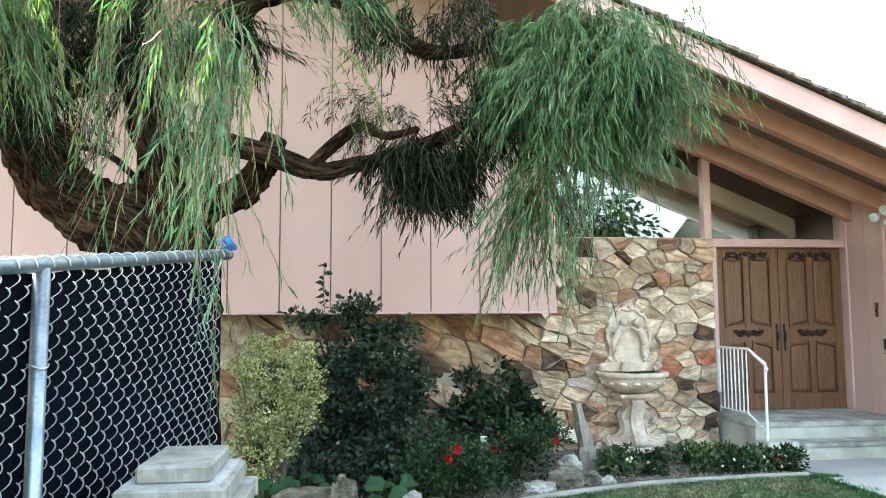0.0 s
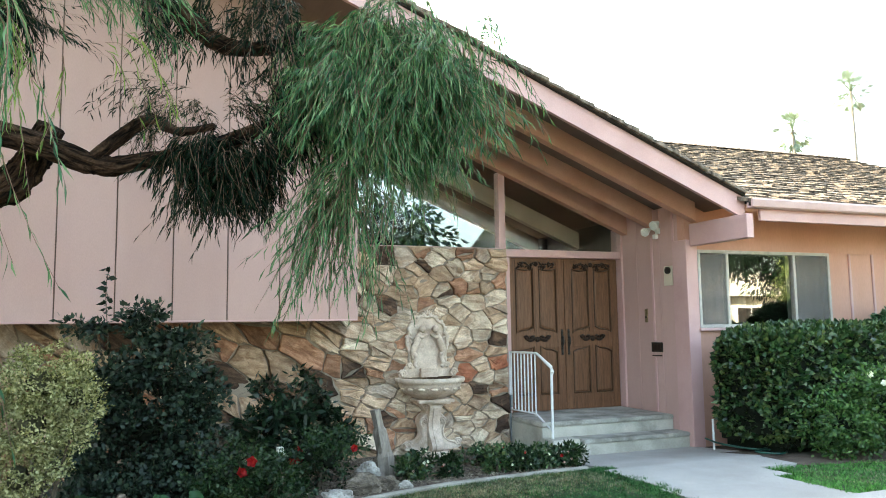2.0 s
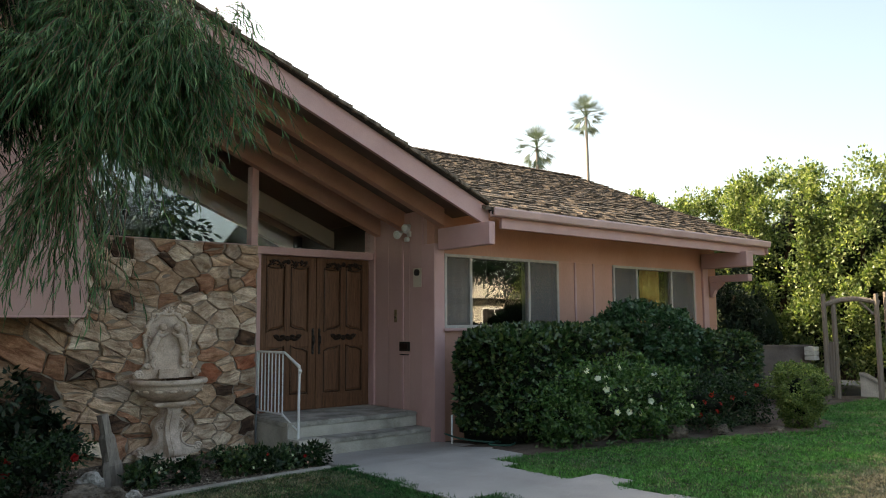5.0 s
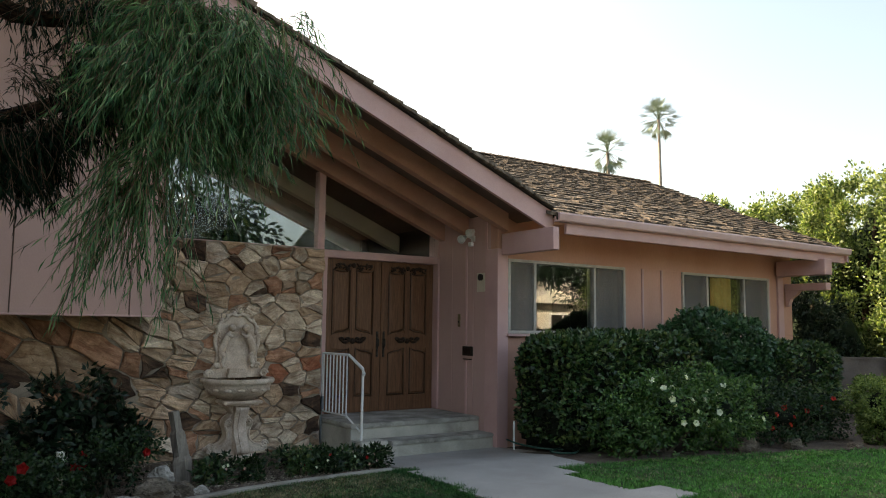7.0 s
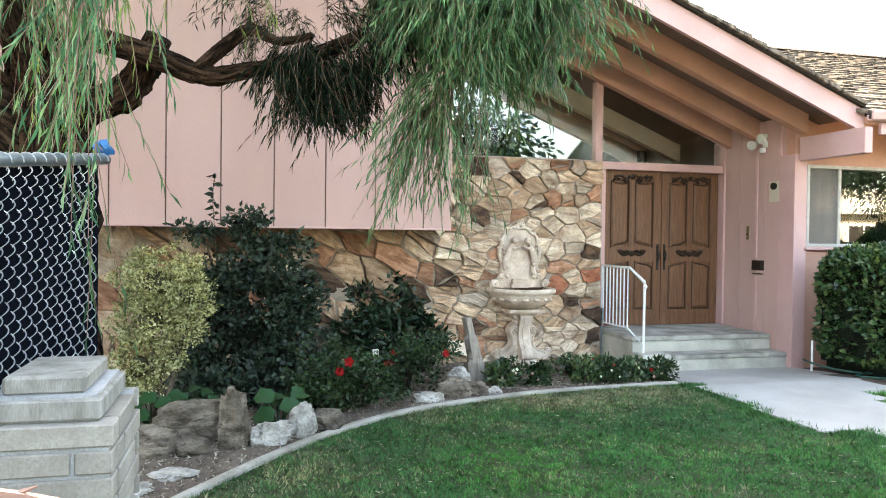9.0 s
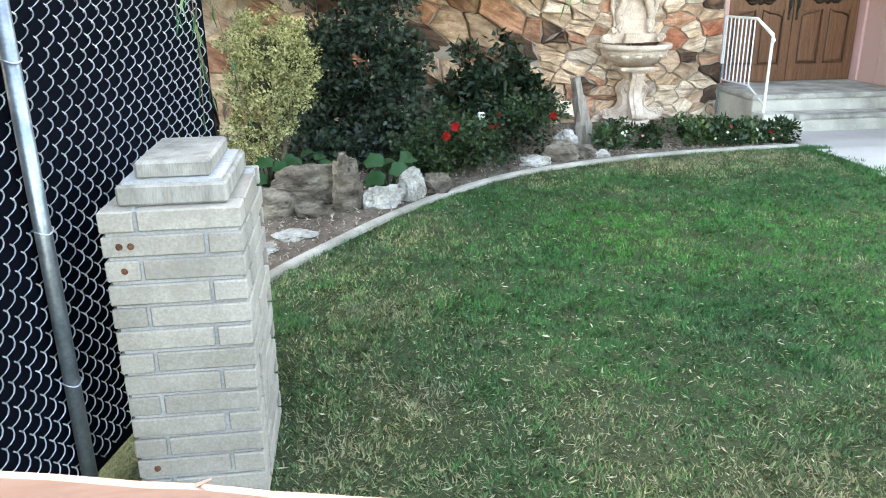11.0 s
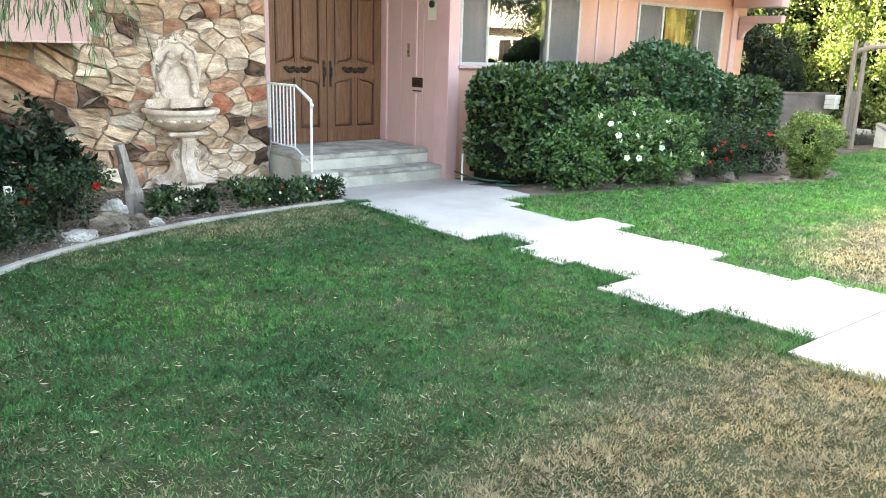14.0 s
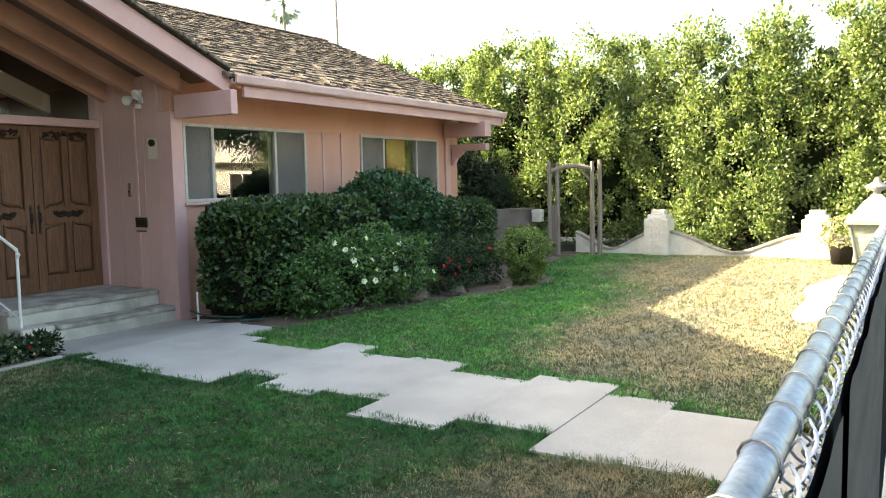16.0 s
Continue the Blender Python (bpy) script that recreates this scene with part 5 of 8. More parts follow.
# a raw lath tied across in front of the fence, on a stake
A, B = Vector((-0.478, 0.032, 1.457)), Vector((0.344, 0.154, 1.209))
lath = thing("wooden_lath", "splintered raw pinkish wooden lath tied to a stake", "board", at=A)
bm = bmesh.new()
steps_n, rng = 60, random.Random(7)
rows = []
for i in range(steps_n + 1):
    t = i / steps_n
    h = 0.0145 - 0.005 * t
    c = A.lerp(B, t)
    ragged = rng.uniform(-0.0006, 0.0007)
    rows.append([bm.verts.new(c + Vector((0, s * 0.0018, z))) for s, z in ((-1, -h), (1, -h), (1, h + ragged), (-1, h + ragged * 1.4))])
for u, w in zip(rows, rows[1:]):
    for k in range(4):
        bm.faces.new((u[k], u[(k + 1) % 4], w[(k + 1) % 4], w[k]))
bm.faces.new(rows[0])
bm.faces.new(rows[-1][::-1])
part("board", bm, LATH, lath)
bm = bmesh.new()
for i in range(9):
    t = rng.random()
    c = A.lerp(B, t) + Vector((0, rng.uniform(-0.0015, 0.0015), 0.0145 - 0.005 * t))
    tip = c + Vector((rng.uniform(-0.004, 0.006), rng.uniform(-0.002, 0.002), rng.uniform(0.001, 0.004)))
    tube(bm, [c, tip], [0.0012, 0.0003], 4)
part("splinters", bm, LATH, lath, "ragged splintered edge", kind="stuff")
part("stake", boxes((-0.50, -0.465, 0.037, 0.067, -0.05, 1.49), bevel=0.003), LATH, lath)

# ---- willow-leaved tree ----
tree = thing("weeping_tree", "old weeping tree with rough dark bark and hanging narrow leaves", "tree", at=(-1.2, 5.8, 0))
bm = bmesh.new()
trunk_path = spline([(-1.22, 5.85, -0.1), (-1.22, 5.85, 0.8), (-1.2, 5.83, 1.5), (-1.17, 5.8, 1.95), (-1.15, 5.8, 2.35), (-1.27, 5.8, 2.75), (-1.38, 5.8, 3.1), (-1.5, 5.8, 3.5), (-1.5, 5.8, 4.2)], 5)
trunk_radii = [0.36] * 5 + [0.33] * 6 + [0.31] * 6 + [0.25] * 6 + [0.21] * 6 + [0.17] * 12
tube(bm, trunk_path, trunk_radii, 56, wobble=0.25, seed=1, ridges=0.2)


def grained(ob, path, radii, sides):
    """Marks each point of a tube with its place round and along the limb."""
    run, val = 0.0, []
    for i, (p, r) in enumerate(zip(path, radii)):
        run += (p - path[i - 1]).length if i else 0
        for k in range(sides):
            val += [r * math.cos(6.2832 * k / sides), r * math.sin(6.2832 * k / sides), run]
    val += [0.0] * (3 * len(ob.data.vertices) - len(val))
    ob.data.attributes.new("grain", "FLOAT_VECTOR", "POINT").data.foreach_set("vector", val[:3 * len(ob.data.vertices)])
    return ob


grained(part("trunk", bm, OLD_BARK, tree, smooth=True), trunk_path, trunk_radii, 56)


def limb(pts, r0, r1, seed):
    path = spline(pts, 12)
    n = len(path)
    radii, sides = [r0 + (r1 - r0) * i / (n - 1) for i in range(n)], 44 if r0 > 0.12 else 24
    bm = tube(bmesh.new(), path, radii, sides, wobble=0.34, seed=seed, ridges=0.24)
    return grained(part("limb", bm, OLD_BARK, tree, smooth=True), path, radii, sides)


limb([(-1.15, 5.8, 1.80), (-1.48, 5.75, 2.13), (-1.78, 5.72, 2.25), (-2.03, 5.7, 2.46), (-2.2, 5.65, 2.85), (-2.34, 5.6, 3.3), (-2.42, 5.5, 3.9)], 0.26, 0.21, 2)
limb([(-1.15, 5.8, 2.15), (-0.9, 5.6, 2.25), (-0.66, 5.5, 2.33), (-0.5, 5.45, 2.5), (-0.38, 5.35, 2.72)], 0.13, 0.085, 3)
limb([(-1.2, 5.75, 2.75), (-0.8, 5.3, 2.66), (-0.57, 5.2, 2.6), (-0.32, 5.2, 2.53), (-0.06, 5.2, 2.45), (0.21, 5.18, 2.5), (0.61, 5.1, 2.6), (1.0, 5.0, 2.76), (1.4, 4.8, 2.9)], 0.085, 0.04, 4)
limb([(-0.12, 5.2, 2.48), (0.04, 5.18, 2.64), (0.22, 5.15, 2.77), (0.4, 5.1, 2.69), (0.62, 5.0, 2.72)], 0.05, 0.022, 5)
limb([(-1.35, 5.8, 3.0), (-1.0, 5.5, 3.4), (-0.4, 5.2, 3.75), (0.2, 5.0, 3.6), (0.43, 4.92, 3.4), (0.6, 4.9, 3.27), (0.85, 4.85, 3.22), (1.3, 4.7, 3.32), (1.9, 4.6, 3.3)], 0.1, 0.03, 6)
limb([(-1.5, 5.8, 3.3), (-1.75, 5.3, 3.0), (-1.85, 5.1, 2.75), (-1.6, 5.0, 2.6)], 0.05, 0.02, 7)
limb([(-1.3, 5.8, 2.3), (-1.55, 5.5, 2.58), (-1.8, 5.3, 2.62)], 0.03, 0.015, 8)
limb([(-2.4, 5.6, 3.3), (-2.0, 4.8, 3.6), (-1.5, 4.3, 3.7), (-0.8, 4.1, 3.65)], 0.06, 0.02, 9)
limb([(-1.4, 5.8, 3.9), (-0.9, 5.0, 4.1), (-0.2, 4.6, 4.0), (0.6, 4.4, 3.85)], 0.06, 0.02, 10)


def curved_leaves(rg, pos, way, length, width):
    """Narrow leaves that leave their twig sideways and then bend down."""
    n = len(pos)
    way = unit(way + rg.normal(0, 0.16, (n, 3)))
    tip_way = unit(way + np.array([0, 0, -0.45]) + rg.normal(0, 0.28, (n, 3)))
    side = unit(np.cross(way, rg.normal(0, 1, (n, 3))))
    ln, wd = length * rg.uniform(0.6, 1.25, (n, 1)), width * rg.uniform(0.7, 1.2, (n, 1)) / 2
    mid = pos + way * ln * 0.48
    return np.stack([mid + side * wd, mid + tip_way * ln * 0.52, mid - side * wd, pos], 1)


def weeping(name, centre, radii, n, lo, hi, material, seed, leaf=(0.085, 0.0095), per=30, reach=0.3, label="", spread=0.27, spray=11):
    """A mass of hanging shoots: thin twigs set with narrow leaves."""
    rg = np.random.default_rng(seed)
    # the shoots hang in sprays that share a start, a way and a length
    m = max(4, n // spray)
    own = rg.integers(0, m, n)
    d0 = unit(rg.normal(0, 1, (m, 3)) * np.array([1, 1, 0.8]))
    start = (np.array(centre) + d0 * np.array(radii) * rg.uniform(0.25, 1.0, (m, 1)) ** 0.6)[own] + rg.normal(0, 0.045, (n, 3))
    outw = unit((d0 * np.array([1, 1, 0]) + rg.normal(0, 0.35, (m, 3)) * np.array([1, 1, 0]))[own] + rg.normal(0, 0.3, (n, 3)) * np.array([1, 1, 0]))
    L = rg.uniform(lo, hi, (m, 1))[own] * rg.uniform(0.55, 1.15, (n, 1))
    R = reach * (rg.uniform(0.3, 1.3, (m, 1))[own] * rg.uniform(0.7, 1.3, (n, 1)))
    sway = rg.normal(0, 0.05, (m, 3))[own] * np.array([1, 1, 0]) + rg.normal(0, 0.02, (n, 3)) * np.array([1, 1, 0])

    def at(t):
        return start + outw * R * (1 - np.exp(-3 * t)) + np.array([0, 0, 1]) * (0.12 * R * np.sin(np.minimum(t * 4, 3.14)) - L * t ** 1.35) + sway * t * t * 3
    quads = []
    for k in range(per):
        t = (k + rg.random((n, 1))) / per
        p, p2 = at(t), at(t + 0.03)
        way = unit(p2 - p) + unit(rg.normal(0, 1, (n, 3)) * np.array([1, 1, 0.3])) * spread + np.array([0, 0, -0.3])
        quads.append(curved_leaves(rg, p, way, leaf[0], leaf[1]))
    ob = link_mesh(name, quads_mesh(name, np.concatenate(quads)), material, tree, label, kind="stuff")
    verts, faces = [], []
    m = 7
    for i in range(n):
        for k in range(m):
            t = np.full((n, 1), k / (m - 1)) if i == 0 else None
            if i == 0:
                verts.append(at(t))
    arr = np.stack(verts, 1)
    vs, fs = [], []
    for i in range(n):
        for k in range(m):
            p = arr[i, k]
            r = 0.0028 * (1 - 0.6 * k / m)
            b = len(vs)
            vs += [(p[0] + r, p[1], p[2]), (p[0] - r * 0.5, p[1] + r, p[2]), (p[0] - r * 0.5, p[1] - r, p[2])]
            if k:
                fs += [(b - 3 + q, b - 3 + (q + 1) % 3, b + (q + 1) % 3, b + q) for q in range(3)]
    me = bpy.data.meshes.new("twigs")
    me.from_pydata(vs, [], fs)
    link_mesh("twig_mass", me, TWIG, ob, kind="stuff")
    return ob


LONG = (0.12, 0.0098)
weeping("foliage", (1.62, 4.55, 3.08), (0.46, 0.46, 0.50), 980, 0.30, 0.66, WILLOW, 1, leaf=(0.105, 0.0078), per=42, reach=0.2, label="dense hanging mass of narrow green leaves")
weeping("foliage", (1.46, 4.6, 2.3), (0.27, 0.3, 0.3), 120, 0.4, 0.8, WILLOW, 2, leaf=LONG, per=20, reach=0.15, label="long hanging shoots of narrow leaves")
weeping("foliage", (2.02, 4.5, 3.1), (0.28, 0.3, 0.4), 150, 0.25, 0.6, WILLOW, 3, leaf=LONG, per=16, reach=0.3)
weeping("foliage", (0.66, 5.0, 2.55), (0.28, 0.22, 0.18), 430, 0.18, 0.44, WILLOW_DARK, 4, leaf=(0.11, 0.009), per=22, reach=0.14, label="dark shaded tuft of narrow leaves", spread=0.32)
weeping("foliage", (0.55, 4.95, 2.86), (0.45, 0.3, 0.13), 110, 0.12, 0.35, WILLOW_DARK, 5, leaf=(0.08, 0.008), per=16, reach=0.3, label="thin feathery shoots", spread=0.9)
# shade-coloured leaves paint the dark left side of the mass
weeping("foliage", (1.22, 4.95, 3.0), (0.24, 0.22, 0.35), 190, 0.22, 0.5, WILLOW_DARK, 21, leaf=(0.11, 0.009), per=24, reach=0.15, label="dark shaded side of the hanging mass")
weeping("foliage", (-0.1, 4.5, 3.55), (0.9, 0.35, 0.2), 110, 0.25, 0.65, WILLOW, 6, leaf=LONG, per=18, reach=0.2, label="drooping shoots of narrow leaves")
weeping("foliage", (-0.92, 4.35, 3.15), (0.26, 0.25, 0.3), 58, 0.6, 1.45, WILLOW, 7, leaf=LONG, per=24, reach=0.2, spray=4, label="curtain of long hanging shoots")
weeping("foliage", (-2.0, 4.3, 3.3), (0.36, 0.4, 0.3), 240, 0.3, 0.75, WILLOW, 8, leaf=LONG, per=22, reach=0.2, label="curtain of hanging shoots")
weeping("foliage", (-0.42, 2.95, 2.6), (0.12, 0.12, 0.2), 40, 0.85, 1.5, WILLOW, 9, leaf=LONG, per=28, reach=0.08, spray=4)
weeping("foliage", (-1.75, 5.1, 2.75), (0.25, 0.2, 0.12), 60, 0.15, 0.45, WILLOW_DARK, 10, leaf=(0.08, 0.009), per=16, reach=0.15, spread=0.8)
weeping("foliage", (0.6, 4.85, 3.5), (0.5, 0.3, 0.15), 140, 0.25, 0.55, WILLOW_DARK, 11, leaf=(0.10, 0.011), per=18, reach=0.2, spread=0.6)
weeping("foliage", (-0.8, 4.9, 4.35), (1.9, 1.0, 0.35), 200, 0.3, 0.6, WILLOW, 12, leaf=LONG, per=14, reach=0.3, label="upper crown of hanging shoots")

# shoots where sun strikes through: the light is in their colour
weeping("foliage", (-1.75, 4.25, 3.1), (0.4, 0.3, 0.3), 14, 0.35, 0.7, WILLOW_SUNLIT, 13, leaf=LONG, per=20, reach=0.2, label="yellow-green hanging shoots, sunlight put into the leaf colour")
weeping("foliage", (-0.75, 4.3, 2.95), (0.3, 0.25, 0.3), 13, 0.5, 1.3, WILLOW_SUNLIT, 14, leaf=LONG, per=22, reach=0.15, label="yellow-green hanging shoots, sunlight put into the leaf colour")
weeping("foliage", (-0.2, 4.4, 2.9), (0.6, 0.3, 0.25), 8, 0.35, 0.7, WILLOW_SUNLIT, 15, leaf=LONG, per=16, reach=0.2, label="yellow-green hanging shoots, sunlight put into the leaf colour")

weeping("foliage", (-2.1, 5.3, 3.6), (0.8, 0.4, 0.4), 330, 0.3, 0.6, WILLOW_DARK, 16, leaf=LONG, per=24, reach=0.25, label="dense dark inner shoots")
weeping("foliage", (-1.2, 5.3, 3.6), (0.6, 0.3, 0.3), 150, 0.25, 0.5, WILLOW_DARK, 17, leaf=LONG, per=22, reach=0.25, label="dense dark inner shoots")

# unseen crown added overhead to shade the lawn and the bed
weeping("foliage", (0.2, 3.1, 4.4), (2.4, 1.4, 0.4), 760, 0.2, 0.45, WILLOW, 18, leaf=(0.16, 0.022), per=12, reach=0.4, label="added overhead crown of narrow leaves, out of view, shading the lawn")

# second unseen crown, added to shade the left wall and the lath
weeping("foliage", (-1.3, 5.2, 5.1), (2.4, 1.5, 0.5), 800, 0.2, 0.45, WILLOW, 20, leaf=(0.16, 0.022), per=16, reach=0.35, label="added high crown of narrow leaves, out of view, shading the wall")
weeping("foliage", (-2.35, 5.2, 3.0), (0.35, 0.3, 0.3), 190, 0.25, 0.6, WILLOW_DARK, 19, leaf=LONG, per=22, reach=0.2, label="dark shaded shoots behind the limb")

# ---- shrubs and flowers ----
STEM = surface("shrub_stem", (0.06, 0.045, 0.03), (0.14, 0.11, 0.08), 20, 60, 0.9, 0.3)
# near-black filler: shade between the leaves, put into a solid lump's colour
INNER_SHADE = surface("shrub_inner_shade", (0.004, 0.007, 0.004), (0.010, 0.014, 0.007), 6, 40, 0.95, 0.5)


def shrub(name, label, category, masses, leaf, n, material, seed, base, flowers=(), inner=INNER_SHADE, fuzz=0.35, group="", lumps=0.24, depth=0.7, clump=0.0, tuft=24):
    """masses: (centre, radii) of the leafy lumps; flowers: (material, count, size); clump: size of the leaf tufts at the shoots' ends."""
    s = thing(name, label, category, group=group, at=(base[0], base[1], gz(base[1])))
    rg = np.random.default_rng(seed)
    vol = [m[1][0] * m[1][2] + m[1][1] * m[1][2] for m in masses]
    quads, sites = [], []
    for (c, r), v in zip(masses, vol):
        share = int(n * 1.3 * v / sum(vol))
        pts, d = shell_points(rg, share // tuft if clump else share, c, r, lumps, depth, 2.6, flat_bottom=gz(c[1]) + 0.02)
        if clump:
            # tufts of leaves at the ends of the shoots, with gaps between them
            off = unit(rg.normal(0, 1, (len(pts) * tuft, 3))) * (clump * rg.uniform(0.15, 1.0, (len(pts) * tuft, 1)) * np.repeat(rg.uniform(0.6, 1.3, (len(pts), 1)), tuft, 0)) * np.array([1, 1, 0.6])
            pts, d = np.repeat(pts, tuft, 0) + off, unit(np.repeat(d, tuft, 0) * 0.5 + unit(off) + np.array([0, 0, -0.1]))
            keep = pts[:, 2] > gz(c[1]) + 0.01
            pts, d = pts[keep], d[keep]
        quads.append(leaf_quads(rg, pts, d + np.array([0, 0, 0.1]), leaf[0], leaf[1], 0.18, fuzz + 0.3))
        sites.append((pts, d))
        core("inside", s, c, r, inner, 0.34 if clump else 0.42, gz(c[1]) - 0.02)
    link_mesh("foliage", quads_mesh("foliage", np.concatenate(quads)), material, s, kind="stuff")
    bm = bmesh.new()
    for k in range(max(5, len(masses))):
        c, r = masses[k % len(masses)]
        a = rg.uniform(0, 6.28)
        tube(bm, [(base[0] + 0.05 * math.cos(a), base[1] + 0.05 * math.sin(a), gz(base[1]) - 0.03), (c[0] + 0.3 * r[0] * math.cos(a), c[1] + 0.3 * r[1] * math.sin(a), c[2])], [0.018, 0.008], 6)
    part("stem_mass", bm, STEM, s, kind="stuff")
    pts = np.concatenate([p for p, _ in sites])
    ds = np.concatenate([q for _, q in sites])
    low, face = np.quantile(pts[:, 2], 0.35), np.quantile(pts[:, 1], 0.3)
    front = np.where((pts[:, 1] < face) & (pts[:, 2] > low))[0]
    for mat, count, size in flowers:
        for i in rg.choice(front, count, replace=False):
            bloom = []
            for ring, (m, tilt) in enumerate(((5, 0.25), (5, 0.8))):
                a0 = rg.uniform(0, 6.28)
                for k in range(m):
                    a = a0 + k * 6.283 / m
                    nrm = unit(ds[i] + np.array([0, -0.4, 0.3]))
                    u = unit(np.cross(nrm, [0.3, 0.2, 1]))
                    w = np.cross(nrm, u)
                    radial = u * math.cos(a) + w * math.sin(a)
                    side = np.cross(nrm, radial)
                    p0 = pts[i] + nrm * 0.03
                    tip = p0 + (radial * math.cos(tilt) + nrm * math.sin(tilt)) * size
                    mid = p0 * 0.4 + tip * 0.6
                    bloom.append([p0, mid + side * size * 0.42, tip, mid - side * size * 0.42])
            link_mesh("blossom", quads_mesh("blossom", np.array(bloom)), mat, s)
    return s


shrub("variegated_shrub", "rounded shrub of small yellow-cream variegated leaves", "shrub", [((-0.40, 5.6, 1.04), (0.30, 0.28, 0.24)), ((-0.20, 5.55, 0.95), (0.17, 0.2, 0.18)), ((-0.45, 5.55, 0.78), (0.24, 0.25, 0.22)), ((-0.22, 5.5, 0.72), (0.13, 0.16, 0.12)), ((-0.52, 5.55, 0.45), (0.18, 0.2, 0.22)), ((-0.31, 5.5, 0.52), (0.09, 0.12, 0.09))], (0.024, 0.016), 14000, VARIEG, 21, (-0.42, 5.6), inner=surface("twiggy_inside", (0.03, 0.028, 0.016), (0.075, 0.07, 0.036), 30, 80, 0.95, 0.8), fuzz=0.6, clump=0.06, tuft=20)
shrub("dark_shrub", "tall loose dark green camellia-like shrub with glossy leaves", "shrub", [((0.22, 7.1, 1.44), (0.15, 0.16, 0.15)), ((-0.23, 7.15, 1.40), (0.2, 0.12, 0.06)), ((0.50, 7.1, 1.28), (0.24, 0.2, 0.11)), ((0.25, 7.1, 1.02), (0.40, 0.34, 0.24)), ((0.66, 7.05, 0.76), (0.26, 0.25, 0.20)), ((0.30, 7.05, 0.52), (0.45, 0.36, 0.28)), ((-0.12, 7.05, 0.28), (0.33, 0.33, 0.28)), ((0.58, 6.95, 0.24), (0.33, 0.33, 0.26)), ((-0.10, 7.1, 0.85), (0.22, 0.26, 0.24)), ((0.35, 6.5, 0.04), (0.45, 0.3, 0.2)), ((-0.12, 6.4, 0.04), (0.36, 0.3, 0.2))], (0.064, 0.036), 12500, DEEP, 22, (0.2, 7.15), lumps=0.45, depth=0.9, clump=0.125, tuft=17)
spire = thing("rose_shoot", "upright leafy shoot above the dark shrub", "plant", at=(-0.08, 7.4, 0))
part("stem", tube(bmesh.new(), spline([(-0.02, 7.4, -0.05), (-0.05, 7.4, 1.0), (-0.1, 7.4, 1.7), (-0.08, 7.4, 1.95)], 5), [0.009] * 8 + [0.004] * 8, 6), STEM, spire)
rgs = np.random.default_rng(5)
pp = np.array([[-0.09, 7.4, z] for z in np.linspace(1.55, 1.95, 26)])
link_mesh("leaves", quads_mesh("leaves", leaf_quads(rgs, pp, rgs.normal(0, 1, (26, 3)) * [1, 1, 0.2], 0.08, 0.05)), DEEP, spire, kind="stuff")
shrub("gardenia_shrub", "low glossy dark green shrub against the stone wall", "shrub", [((1.56, 7.7, 0.62), (0.30, 0.24, 0.17)), ((1.42, 7.65, 0.40), (0.30, 0.28, 0.22)), ((1.64, 7.6, 0.20), (0.36, 0.3, 0.2)), ((1.36, 7.7, 0.80), (0.09, 0.09, 0.06)), ((1.35, 7.15, 0.0), (0.36, 0.3, 0.2))], (0.105, 0.042), 1900, CAMELLIA, 23, (1.55, 7.7), lumps=0.3, clump=0.11, tuft=13)
shrub("gardenia_shrub", "small leggy dark green shrub against the stone wall", "shrub", [((1.97, 7.75, 0.46), (0.18, 0.17, 0.16)), ((1.94, 7.75, 0.74), (0.08, 0.08, 0.10)), ((1.77, 7.75, 0.90), (0.10, 0.09, 0.06)), ((2.10, 7.7, 0.30), (0.2, 0.18, 0.2))], (0.09, 0.036), 620, CAMELLIA, 33, (1.95, 7.75), clump=0.09, tuft=11)
shrub("rose_bush", "bushy rose with red blooms behind the edging", "rose", [((0.92, 6.05, 0.24), (0.34, 0.3, 0.26)), ((1.2, 6.2, 0.18), (0.26, 0.26, 0.22)), ((0.75, 6.0, 0.10), (0.22, 0.22, 0.16))], (0.040, 0.025), 4200, ROSE, 24, (1.0, 6.1), lumps=0.36, flowers=((PETAL_RED, 2, 0.046),), group="roses", clump=0.085, tuft=22)
shrub("rose_bush", "straggly rose with red blooms below the stone wall", "rose", [((1.60, 6.85, 0.25), (0.2, 0.2, 0.2)), ((1.82, 6.85, 0.18), (0.2, 0.2, 0.22)), ((2.0, 6.95, 0.34), (0.14, 0.14, 0.16))], (0.042, 0.026), 1700, ROSE, 25, (1.75, 6.85), lumps=0.4, flowers=((PETAL_RED, 4, 0.042),), group="roses", clump=0.085, tuft=18)
for k, (x, y, r) in enumerate(((2.95, 7.6, 0.17), (2.72, 7.1, 0.13), (3.08, 7.05, 0.09), (3.80, 7.85, 0.18), (4.0, 7.5, 0.17), (3.62, 7.08, 0.12), (3.88, 7.02, 0.13), (4.12, 7.08, 0.14), (4.38, 7.05, 0.13), (4.34, 7.5, 0.15), (4.56, 7.15, 0.11), (4.18, 7.85, 0.14))):
    flowers = (((PETAL_WHITE, 4, 0.016), (PETAL_CORAL, 1, 0.016)), ((PETAL_WHITE, 2, 0.02), (PETAL_PINK, 3, 0.016)), ((PETAL_PINK, 2, 0.016), (PETAL_RED, 1, 0.022)))[k % 3]
    shrub("bedding_plant", "low bedding plant with small white and pink blooms", "flower", [((x, y, gz(y) + 0.09), (r * 1.15, r * 1.0, 0.14))], (0.058, 0.027), 430, HEDGE if k % 2 else ROSE, 60 + k, (x, y), flowers, group="bedding plants", clump=0.055, tuft=9)


